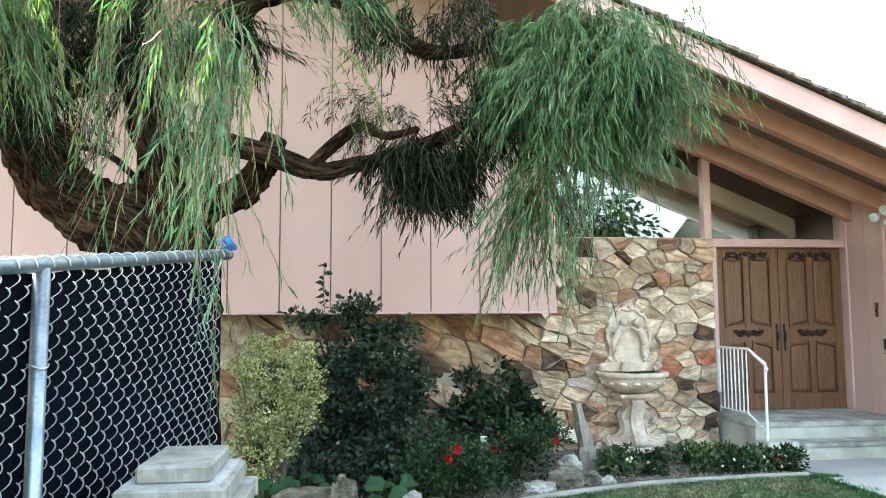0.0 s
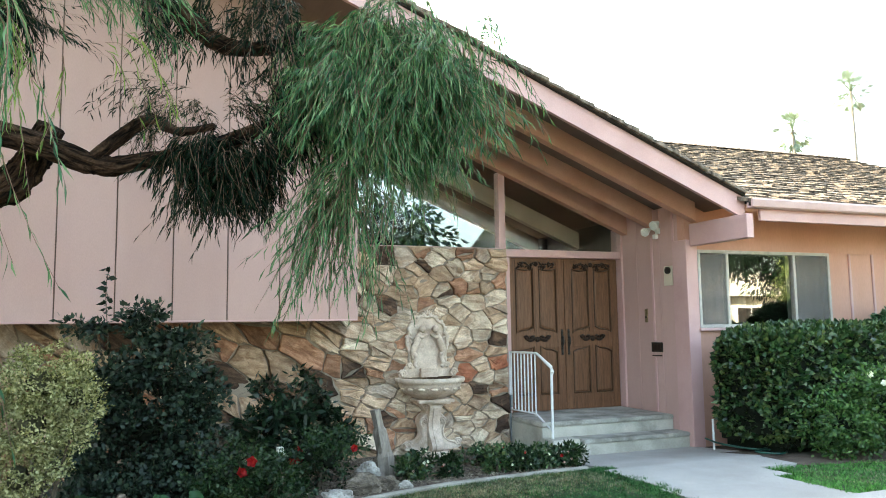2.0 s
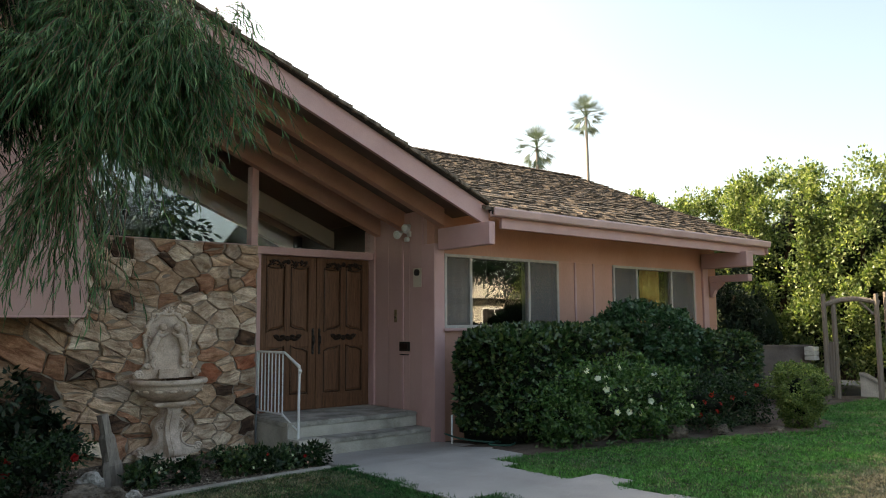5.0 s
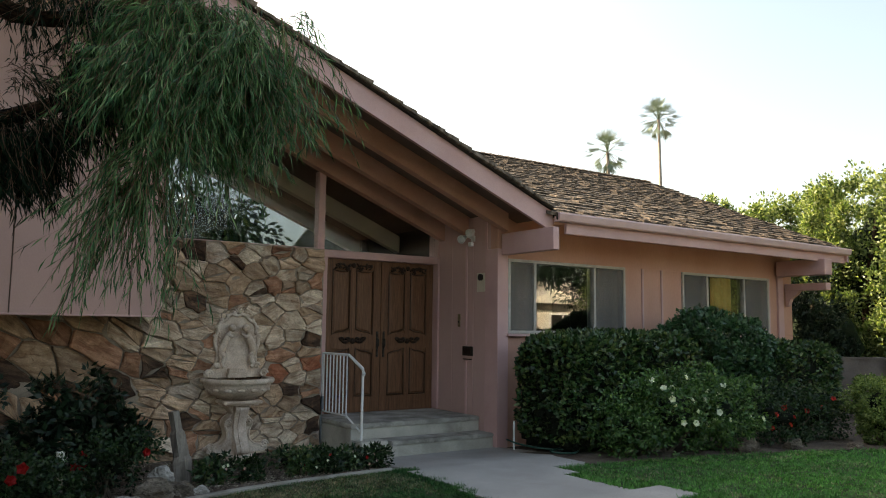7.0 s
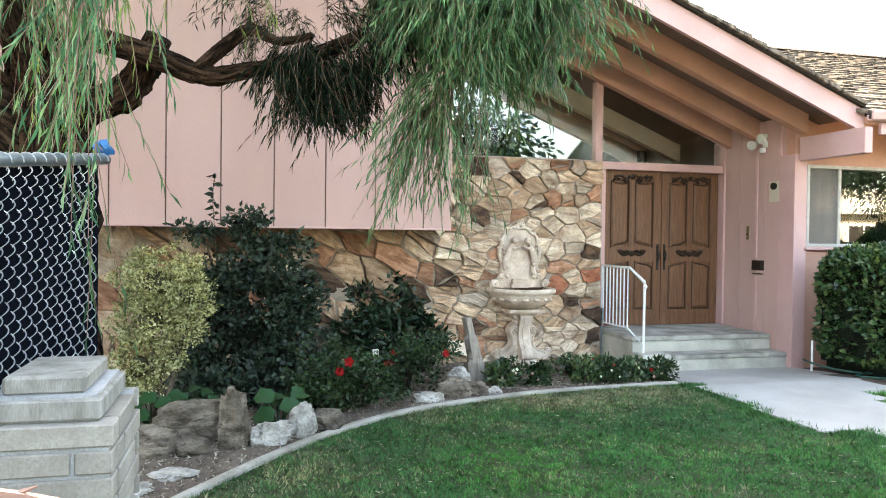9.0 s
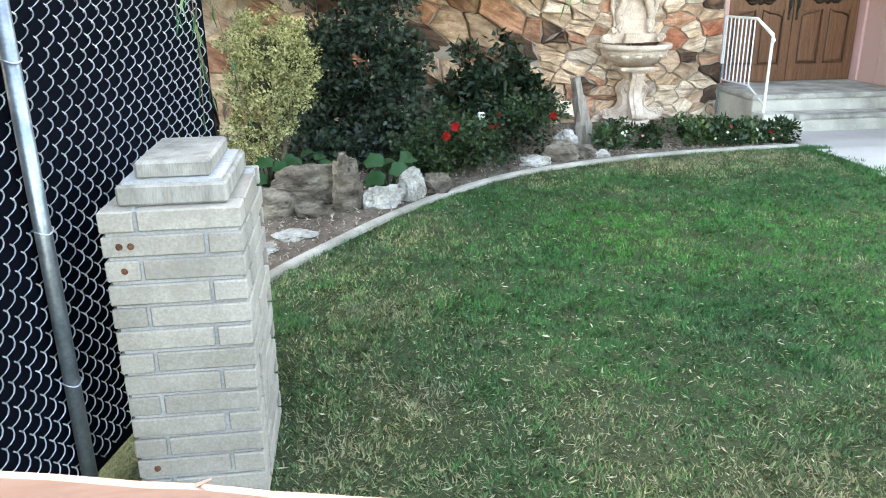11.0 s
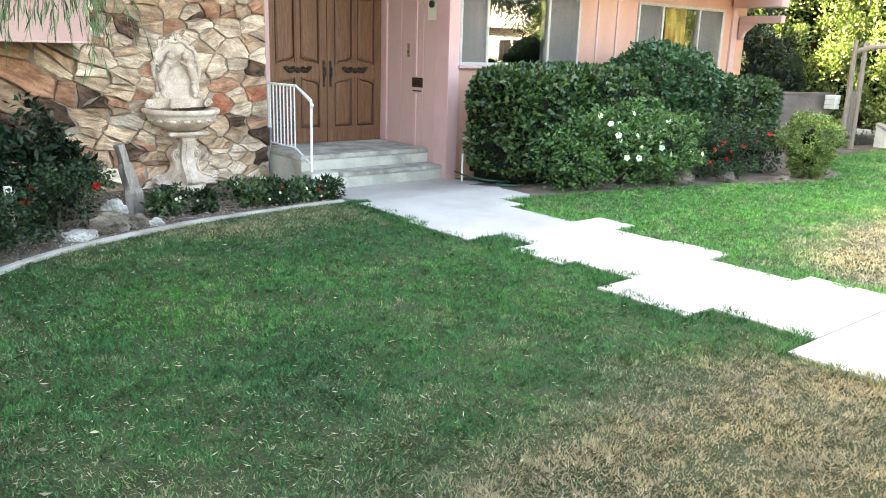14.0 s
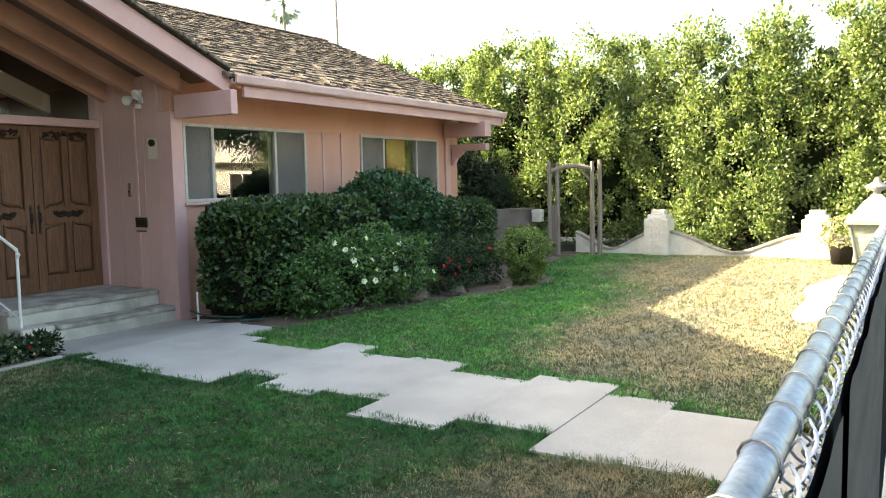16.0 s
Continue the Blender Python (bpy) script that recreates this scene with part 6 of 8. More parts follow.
def broad_plant(label, x, y, n, size, seed):
    pl = thing("broad_leaf_plant", label, "plant", at=(x, y, gz(y)))
    rg = random.Random(seed)
    for k in range(n):
        a, h = rg.uniform(0, 6.28), rg.uniform(0.12, 0.30)
        c = Vector((x + 0.16 * math.cos(a), y + 0.12 * math.sin(a), gz(y) + h))
        part("leaf_stalk", tube(bmesh.new(), [(x, y, gz(y) - 0.02), (x * 0.5 + c.x * 0.5, y * 0.5 + c.y * 0.5, c.z * 0.75), c], 0.005, 5), BIG_LEAF, pl)
        bm = bmesh.new()
        face = Vector((math.cos(a) * 0.4, math.sin(a) * 0.4 - 0.5, 1)).normalized()
        u = face.cross(Vector((0, 0, 1))).normalized()
        w = u.cross(face)
        mid = bm.verts.new(c)
        ring = []
        for i in range(12):
            t = i / 12 * 6.283
            r = size * (1 + 0.12 * math.cos(5 * t)) * (0.75 if abs(t - 1.57) < 0.3 else 1)
            ring.append(bm.verts.new(c + u * r * math.cos(t) + w * r * math.sin(t) - face * 0.32 * r * math.cos(2 * t)))
        for i in range(12):
            bm.faces.new((mid, ring[i], ring[(i + 1) % 12]))
        part("leaf", bm, BIG_LEAF, pl, smooth=True)
    return pl


broad_plant("broad bright green leaves among the rocks", -0.16, 5.60, 18, 0.064, 1)
broad_plant("broad bright green leaves among the rocks", -0.42, 5.53, 15, 0.062, 2)
broad_plant("single broad pale green leaf cluster by the rocks", 0.44, 5.5, 9, 0.076, 3)


def rock(name, label, x, y, size, seed, material=ROCK, sink=0.03, tilt=0.0):
    bm = bmesh.new()
    bmesh.ops.create_icosphere(bm, subdivisions=4, radius=1)
    rot = Matrix.Rotation(tilt, 3, "Y") @ Matrix.Rotation(seed * 1.3, 3, "Z")
    for v in bm.verts:
        p = v.co.copy()
        facet = 0.12 * noise.cell(p * 1.3 + Vector((seed, 0, 0))) + 0.34 * noise.noise(p * 1.6 + Vector((0, seed, 0))) + 0.13 * noise.noise(Vector((p.x, p.y, p.z * 2.2)) * 4.5 + Vector((seed, seed, 0))) + 0.05 * noise.noise(p * 13)
        q = p * (1 + facet)
        q = rot @ Vector((max(-1.0, min(0.95, q.x)), max(-0.95, min(1.0, q.y)), max(-0.9, min(0.98, q.z))))
        v.co = Vector((q.x * size[0], q.y * size[1], (q.z + 0.75) * size[2]))
    ob = part(name, bm, material, None, smooth=False)
    ob.location = (x, y, gz(y) - sink)
    return tagged(ob, label, "rock", "bed rocks")


rock("rock", "upright grey standing stone by the edging", 0.14, 5.08, (0.10, 0.09, 0.26), 1)
rock("rock", "rounded grey rock on the mulch", -0.36, 5.0, (0.16, 0.12, 0.13), 2)
rock("rock", "long grey slab of rock among the plants", -0.12, 5.35, (0.28, 0.13, 0.18), 3)
rock("rock", "small banded grey rock on the mulch", -0.12, 4.98, (0.13, 0.1, 0.08), 4)
rock("rock", "pale furrowed rock by the edging", 0.37, 5.14, (0.15, 0.1, 0.11), 5, ROCK_PALE)
rock("rock", "tilted pale streaked rock by the edging", 0.60, 5.28, (0.10, 0.07, 0.16), 6, ROCK_PALE, tilt=-0.35)
rock("rock", "dark grey rock under the rose", 0.78, 5.42, (0.13, 0.09, 0.11), 7)
rock("rock", "pale rock at the bed edge", 1.75, 6.25, (0.14, 0.1, 0.07), 8, ROCK_PALE)
rock("rock", "rough grey rock heap at the bed edge", 2.02, 6.42, (0.17, 0.12, 0.12), 9)
rock("rock", "rough grey rock at the bed edge", 2.25, 6.5, (0.14, 0.11, 0.09), 10)
rock("rock", "pale rough rock below the wall", 2.15, 6.75, (0.12, 0.1, 0.16), 11, ROCK_PALE)
rock("rock", "small pale rock by the edging", 2.42, 6.5, (0.09, 0.07, 0.06), 12, ROCK_PALE)
rock("rock", "grey rock against the stone wall", 1.0, 8.2, (0.22, 0.16, 0.36), 13)
rock("rock", "flat pale stone beside the edging", -0.45, 4.25, (0.16, 0.12, 0.03), 14, ROCK_PALE, 0.0)
rock("rock", "flat pale stone beside the edging", -0.2, 4.5, (0.13, 0.1, 0.03), 15, ROCK_PALE, 0.0)
rock("rock", "brown rock under the flowering shrubs", 8.6, 5.42, (0.17, 0.12, 0.11), 16)
rock("rock", "brown rock under the red-flowered shrub", 9.3, 5.25, (0.14, 0.11, 0.09), 17)
rock("rock", "grey rock beside the ball shrub", 10.05, 4.88, (0.11, 0.09, 0.06), 18)
rock("rock", "grey rock at the far bed edge", 11.25, 4.98, (0.13, 0.1, 0.07), 19)

peg = thing("garden_stake", "short square stake with a whitewashed top among the roses", "stake", at=(1.34, 6.6, gz(6.6)))
part("shaft", boxes((1.312, 1.364, 6.575, 6.627, gz(6.6) - 0.1, 0.30), bevel=0.006), STUMP, peg)
part("top", boxes((1.310, 1.366, 6.573, 6.629, 0.302, 0.37), bevel=0.006), WALL_WHITE, peg, "flaking white paint")
wood = thing("driftwood", "upright weathered grey driftwood stump", "wood", at=(2.5, 7.35, 0))
bm = tube(bmesh.new(), spline([(2.52, 7.35, -0.15), (2.5, 7.35, 0.1), (2.46, 7.36, 0.35), (2.42, 7.37, 0.56)], 6), [0.09] * 7 + [0.075] * 6 + [0.055] * 6, 12, wobble=0.5, seed=3)
part("stump", bm, STUMP, wood)
stub = thing("bed_marker", "short white-capped wooden marker post in the bed", "post", at=(1.42, 7.05, 0))
part("post", boxes((1.385, 1.465, 7.0, 7.08, -0.12, 0.22), bevel=0.006), STUMP, stub)
part("cap", boxes((1.38, 1.47, 6.995, 7.085, 0.221, 0.25), bevel=0.006), WHITE, stub)

# hedge along the wing


def box_shell(rg, n, x0, x1, y0, y1, z0, z1, depth=0.12, bump_amp=0.06):
    w = np.array([(x1 - x0) * (y1 - y0), (x1 - x0) * (z1 - z0), (y1 - y0) * (z1 - z0), (y1 - y0) * (z1 - z0)])
    which = rg.choice(4, n, p=w / w.sum())
    u, v, dep = rg.random(n), rg.random(n), depth * rg.random(n) ** 1.5
    p, d = np.zeros((n, 3)), np.zeros((n, 3))
    for k in range(4):
        m = which == k
        a, b, e = u[m], v[m], dep[m]
        if k == 0:
            p[m], d[m] = np.stack([x0 + (x1 - x0) * a, y0 + (y1 - y0) * b, z1 - e], 1), (0, 0, 1)
        elif k == 1:
            p[m], d[m] = np.stack([x0 + (x1 - x0) * a, y0 + e, z0 + (z1 - z0) * b], 1), (0, -1, 0)
        elif k == 2:
            p[m], d[m] = np.stack([x0 + e, y0 + (y1 - y0) * a, z0 + (z1 - z0) * b], 1), (-1, 0, 0)
        else:
            p[m], d[m] = np.stack([x1 - e, y0 + (y1 - y0) * a, z0 + (z1 - z0) * b], 1), (1, 0, 0)
    lump = np.array([noise.noise(Vector(q * 2.3)) + 0.75 * noise.noise(Vector(q * 7.5)) for q in p])
    p += d * (lump * bump_amp * 2)[:, None]
    # soften the corners
    c = np.array([(x0 + x1) / 2, (y0 + y1) / 2, (z0 + z1) / 2])
    h = np.array([(x1 - x0) / 2, (y1 - y0) / 2, (z1 - z0) / 2])
    q = (p - c) / h
    far = (np.abs(q) ** 5).sum(1) ** 0.2
    p = c + (p - c) / np.maximum(far, 1)[:, None]
    return p, d


def hedge(label, x0, x1, y0, y1, z1, n, seed, material=HEDGE, leaf=(0.082, 0.054)):
    h = thing("hedge", label, "hedge", at=((x0 + x1) / 2, (y0 + y1) / 2, 0))
    rg = np.random.default_rng(seed)
    p, d = box_shell(rg, n, x0, x1, y0, y1, -0.02, z1, 0.22, 0.12)
    link_mesh("foliage", quads_mesh("foliage", leaf_quads(rg, p, d + [0, 0, 0.15], leaf[0], leaf[1], 0.15, 0.8)), material, h, kind="stuff")
    part("inside", boxes((x0 + 0.12, x1 - 0.12, y0 + 0.12, y1 - 0.05, -0.05, z1 - 0.13), bevel=0.08, seg=2), INNER_SHADE, h)
    return h


hedge("clipped dark green box hedge below the window", 6.5, 9.0, 6.2, 7.35, 1.33, 10500, 41)
hedge("looser lighter green end of the hedge", 9.0, 12.75, 6.35, 7.3, 1.22, 8600, 42, leaf=(0.08, 0.05))
shrub("dome_shrub", "clipped dome-shaped dark glossy shrub rising from the hedge", "shrub", [((9.85, 6.75, 1.03), (1.2, 0.58, 0.64))], (0.072, 0.045), 11500, DOME, 43, (9.9, 6.8), lumps=0.07, depth=0.35, clump=0.075, tuft=10)
shrub("white_shrub", "light green shrub dotted with white flowers", "shrub", [((7.75, 5.80, 0.45), (0.8, 0.42, 0.50)), ((8.5, 5.72, 0.42), (0.55, 0.42, 0.47)), ((7.1, 5.95, 0.3), (0.45, 0.35, 0.36))], (0.055, 0.03), 9500, LIGHT_SHRUB, 44, (7.8, 5.9), ((PETAL_WHITE, 24, 0.045),), clump=0.11, tuft=24)
shrub("red_shrub", "low spreading shrub with coral-red flowers", "shrub", [((9.6, 5.6, 0.32), (0.75, 0.42, 0.40)), ((10.4, 5.6, 0.3), (0.5, 0.4, 0.35))], (0.045, 0.026), 5500, ROSE, 45, (9.7, 5.6), ((PETAL_CORAL, 9, 0.040),), clump=0.10, tuft=20)
shrub("ball_shrub", "round yellow-green clipped ball shrub", "shrub", [((10.58, 4.85, 0.50), (0.38, 0.36, 0.34)), ((10.62, 4.85, 0.2), (0.26, 0.26, 0.24))], (0.036, 0.023), 9500, BALL, 46, (10.6, 4.82), lumps=0.16, depth=0.5, clump=0.05, tuft=14)

hose = thing("garden_hose", "green garden hose lying by the path", "hose", at=(6.6, 6.5, 0))
coil = [(6.45, 7.3, 0.02), (6.42, 7.0, 0.0), (6.55, 6.7, -0.02), (6.8, 6.45, -0.02), (6.6, 6.3, -0.02), (6.45, 6.5, -0.02), (6.7, 6.6, -0.01)]
part("hose", tube(bmesh.new(), spline(coil, 8), 0.011, 8), HOSE, hose, smooth=True)
pipe = thing("downpipe", "thin white standpipe beside the corner post", "pipe", at=(6.52, 7.2, 0))
part("pipe", tube(bmesh.new(), [(6.5, 7.22, -0.1), (6.5, 7.22, 0.25)], 0.013, 8), WHITE, pipe)

# ---- far side of the garden ----


# colour of a solid lump that stands for shade deep in the crowns
CROWN_SHADE = surface("crown_inner_shade", (0.006, 0.012, 0.004), (0.016, 0.026, 0.009), 9, 40, 0.95, 0.6)


def tall_tree(label, x, y, r, height, seed, n=23000, leaf=None, size=(0.088, 0.052)):
    """A hedge tree: trunk and an uneven column of leaf clumps."""
    t = thing("hedge_tree", label, "tree", group="tall hedge", at=(x, y, 0))
    rg = np.random.default_rng(seed)
    path = [(x, y, -0.1), (x + rg.normal(0, 0.1), y + rg.normal(0, 0.1), height * 0.4), (x + rg.normal(0, 0.2), y + rg.normal(0, 0.2), height * 0.85)]
    part("trunk", tube(bmesh.new(), spline(path, 5), [0.10 - 0.006 * k for k in range(11)], 8, wobble=0.2, seed=seed), BARK, t, smooth=True)
    quads = []
    clumps = max(40, n // 170)
    for k in range(clumps):
        h = 0.03 + 0.97 * (k + rg.random()) / clumps
        along = rg.uniform(-1.0, 1.0)
        deep = -0.75 + 0.3 * noise.noise(Vector((x, (y + along) * 1.1, h * height * 0.9))) + (0.5 * rg.random() ** 2 if rg.random() < 0.8 else rg.uniform(0.3, 1.3))
        c = np.array([x + r * deep, y + along, h * height * (1 + 0.05 * noise.noise(Vector((y + along, x, 3.0)))) + rg.normal(0, 0.12)])
        cr = 0.12 + 0.24 * rg.random() ** 1.5
        m = n // clumps
        d = unit(rg.normal(0, 1, (m, 3)))
        p = c + d * cr * rg.uniform(0.2, 1.1, (m, 1)) * np.array([1, 1, 1.35])
        quads.append(leaf_quads(rg, p, d * 0.7 + np.array([-0.25, 0, 0.5]), size[0], size[1], 0.15, 0.55))
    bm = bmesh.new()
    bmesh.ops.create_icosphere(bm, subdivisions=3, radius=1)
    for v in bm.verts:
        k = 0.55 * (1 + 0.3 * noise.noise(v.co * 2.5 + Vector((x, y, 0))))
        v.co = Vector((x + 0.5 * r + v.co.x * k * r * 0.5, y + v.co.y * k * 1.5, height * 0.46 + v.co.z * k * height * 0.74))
    part("inner_crown", bm, CROWN_SHADE, t, "dark lump for the shade inside the crown", smooth=True)
    link_mesh("crown", quads_mesh("crown", np.concatenate(quads)), leaf or FICUS, t, kind="stuff")
    return t


rng = random.Random(11)
for k in range(14):
    y = 0.1 + 1.6 * k
    tall_tree("tall dense light green screening tree", 17.6 + rng.uniform(-0.2, 0.3), y + rng.uniform(-0.2, 0.2), 1.05, 4.5 + rng.uniform(-0.25, 0.25) + (0.35 if y > 9 else 0), 100 + k, 19500 if y < 12 else 7000)
for k in range(9):
    y = 0.6 + 2.7 * k
    tall_tree("tall dense green screening tree, second row", 19.3 + rng.uniform(-0.3, 0.3), y, 1.5, 4.75 + rng.uniform(-0.4, 0.4), 140 + k, 5000, None, (0.13, 0.08))
# darker leaves here: the house's shade is put into these trees' colour
for x, y, h in ((15.7, 8.7, 2.3), (16.4, 9.9, 2.6), (15.0, 10.2, 2.2)):
    tall_tree("dark shaded shrubby tree beside the block wall", x, y, 0.85, h, 170 + int(h * 10), 9000, DEEP)
# added board backing behind the tree rows, itself unseen
back_fence = thing("dark_backing", "added dark board backing hidden behind the screening trees", "fence", "structure", at=(19.9, 5, 0))
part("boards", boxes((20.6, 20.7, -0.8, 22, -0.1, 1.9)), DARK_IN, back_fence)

low = thing("low_wall", "low whitewashed brick wall with a swagged coping", "wall", at=(15.9, 4, 0))


def swag(y, lo=0.01, hi=0.42):
    for a, b in ((1.55, 4.4), (4.4, 6.5), (-1.5, 1.55)):
        if a <= y <= b:
            t = (y - a) / (b - a)
            return lo + (hi - lo) * (0.5 + 0.5 * math.cos(2 * math.pi * t)) ** 0.8
    return hi


ny = [-1.5 + 0.1 * k for k in range(78)]
bm = prism(bmesh.new(), [(y, swag(y)) for y in ny] + [(6.2, -0.12), (-1.5, -0.12)], 15.82, 15.98, "x")
part("body", bm, WALL_WHITE, low)
bm = bmesh.new()
rows = [[bm.verts.new((x, y, swag(y) + h)) for x, h in ((15.79, 0.004), (15.79, 0.055), (16.01, 0.055), (16.01, 0.004))] for y in ny]
for u, w in zip(rows, rows[1:]):
    for q in range(4):
        bm.faces.new((u[q], u[(q + 1) % 4], w[(q + 1) % 4], w[q]))
part("coping", bm, CAPSTONE, low)
vs, fs = [], []
for c in range(7):
    z = -0.06 + 0.076 * c
    for k in range(37):
        a = -1.45 + 0.205 * k + (0.1 if c % 2 else 0)
        b = a + 0.195
        if b > 6.2 or min(swag(a), swag(b), swag((a + b) / 2)) < z + 0.068:
            continue
        n = len(vs)
        vs += [(x, y, h) for x in (15.812, 15.822) for y, h in ((a, z), (b, z), (b, z + 0.066), (a, z + 0.066))]
        fs += [(n, n + 3, n + 2, n + 1)] + [(n + q, n + (q + 1) % 4, n + 4 + (q + 1) % 4, n + 4 + q) for q in range(4)]
me = bpy.data.meshes.new("bricks")
me.from_pydata(vs, [], fs)
link_mesh("bricks", me, WALL_WHITE, low, kind="stuff")
for y in (4.42, 1.5):
    pil = thing("wall_pillar", "whitewashed stepped brick pillar on the low wall", "pillar", group="wall pillars", at=(15.9, y, 0))
    part("shaft", boxes((15.66, 16.14, y - 0.24, y + 0.24, -0.12, 0.70), bevel=0.008), WALL_WHITE, pil)
    part("cap", boxes((15.71, 16.09, y - 0.19, y + 0.19, 0.702, 0.78), bevel=0.008), WALL_WHITE, pil)
    part("cap", boxes((15.77, 16.03, y - 0.13, y + 0.13, 0.782, 0.87), bevel=0.008), WALL_WHITE, pil)
    for k in range(10):
        cut = y + (0.08 if k % 2 else -0.08)
        for a, b in ((y - 0.24, cut - 0.005), (cut + 0.005, y + 0.24)):
            part("brick", boxes((15.646, 15.658, a, b, -0.06 + k * 0.076, 0.006 + k * 0.076), bevel=0.002), WALL_WHITE, pil)

blockw = thing("block_wall", "grey concrete block wall beside the house", "wall", at=(14, 7.5, 0))
bm = prism(bmesh.new(), [(12.95, 8.1), (15.05, 6.75), (15.12, 6.86), (13.02, 8.21)], -0.1, 0.90, "z")
part("wall", bm, BLOCK, blockw)
bm = prism(bmesh.new(), [(12.93, 8.08), (15.05, 6.72), (15.14, 6.88), (13.02, 8.24)], 0.902, 0.94, "z")
part("coping", bm, BLOCK, blockw)
for k in range(3):
    part("pale_block", boxes((14.78, 14.98, 6.56, 6.75, 0.66 + 0.085 * k, 0.74 + 0.085 * k), bevel=0.006), WALL_WHITE, blockw)

gate = thing("garden_arch", "weathered grey timber garden arch with paired posts", "arch", at=(15.2, 6.0, 0))
for x, y in ((14.95, 6.42), (15.08, 6.30), (15.38, 5.66), (15.50, 5.54)):
    part("post", tube(bmesh.new(), [(x, y, -0.1), (x + 0.015, y, 1.0), (x - 0.01, y, 1.88 + 0.04 * math.sin(x * 9))], [0.055, 0.048, 0.042], 7, wobble=0.2, seed=x), GATE_WOOD, gate)
bm = tube(bmesh.new(), spline([(14.98, 6.40, 1.70), (15.12, 6.18, 1.78), (15.26, 5.92, 1.79), (15.42, 5.62, 1.72)], 5), 0.05, 8, wobble=0.15, seed=4)
part("lintel", bm, GATE_WOOD, gate)
part("brace", tube(bmesh.new(), [(15.36, 5.70, 1.50), (15.26, 5.90, 1.74)], 0.022, 6), GATE_WOOD, gate)
part("slat", boxes((15.0, 15.02, 6.30, 6.40, 0.2, 1.0)), GATE_WOOD, gate)

lx, ly = 6.5, 0.115
lantern = thing("post_lantern", "old metal post lantern with amber glass", "lamp", at=(lx, ly, 0))
part("post", tube(bmesh.new(), [(lx, ly, -0.1), (lx, ly, 0.88)], 0.04, 10), AGED_COPPER, lantern)
FOUR = ((-1, -1), (1, -1), (1, 1), (-1, 1))


def four_sided(sections):
    bm = bmesh.new()
    rings = [[bm.verts.new((lx + a * r, ly + b * r, z)) for a, b in FOUR] for r, z in sections]
    for u, w in zip(rings, rings[1:]):
        for k in range(4):
            bm.faces.new((u[k], u[(k + 1) % 4], w[(k + 1) % 4], w[k]))
    bm.faces.new(rings[0])
    bm.faces.new(rings[-1][::-1])
    return bm


part("glass", four_sided(((0.10, 0.90), (0.15, 1.165))), LANTERN_GLASS, lantern, "amber glass panes")
for a, b in FOUR:
    part("cage_bar", tube(bmesh.new(), [(lx + a * 0.102, ly + b * 0.102, 0.89), (lx + a * 0.153, ly + b * 0.153, 1.17)], 0.01, 6), AGED_COPPER, lantern)
part("base", four_sided(((0.05, 0.86), (0.115, 0.885), (0.115, 0.90))), AGED_COPPER, lantern)
part("roof", four_sided(((0.185, 1.165), (0.185, 1.185), (0.13, 1.25), (0.07, 1.33), (0.045, 1.35), (0.03, 1.37))), AGED_COPPER, lantern)
part("finial", lathe(bmesh.new(), [(0.005, 1.49), (0.022, 1.475), (0.025, 1.455), (0.07, 1.43), (0.075, 1.415), (0.025, 1.39), (0.022, 1.36)], (lx, ly), 16), AGED_COPPER, lantern, smooth=True)

pot = thing("planter", "dark planter with a small pale shrub", "planter", at=(14.9, 1.0, 0))
part("pot", lathe(bmesh.new(), [(0.02, 0.0), (0.15, 0.0), (0.2, 0.30), (0.215, 0.33), (0.19, 0.33), (0.17, 0.28), (0.02, 0.28)], (14.9, 1.02), 20), BRONZE, pot, smooth=True)
rgp = np.random.default_rng(77)
pp, dd = shell_points(rgp, 1400, (14.9, 1.02, 0.52), (0.3, 0.3, 0.27))
link_mesh("foliage", quads_mesh("foliage", leaf_quads(rgp, pp, dd, 0.05, 0.03)), VARIEG, pot, kind="stuff")

# flat disc whose near-white colour stands for a burnt-out sunlit spot
bm = bmesh.new()
ring = [bm.verts.new((11.1 + 2.0 * math.cos(a) * (1 + 0.2 * math.sin(3 * a)), 0.75 + 0.36 * math.sin(a) * (1 + 0.2 * math.cos(5 * a)), 0.003)) for a in np.linspace(0, 6.283, 40)[:-1]]
top = bm.verts.new((11.0, 0.72, 0.022))
for k in range(39):
    bm.faces.new((ring[k], ring[(k + 1) % 39], top))
tagged(part("bare_patch", bm, PALE_GLARE, None, smooth=True), "near-white patch in the lawn, sun glare put into its colour", "sand", kind="structure")


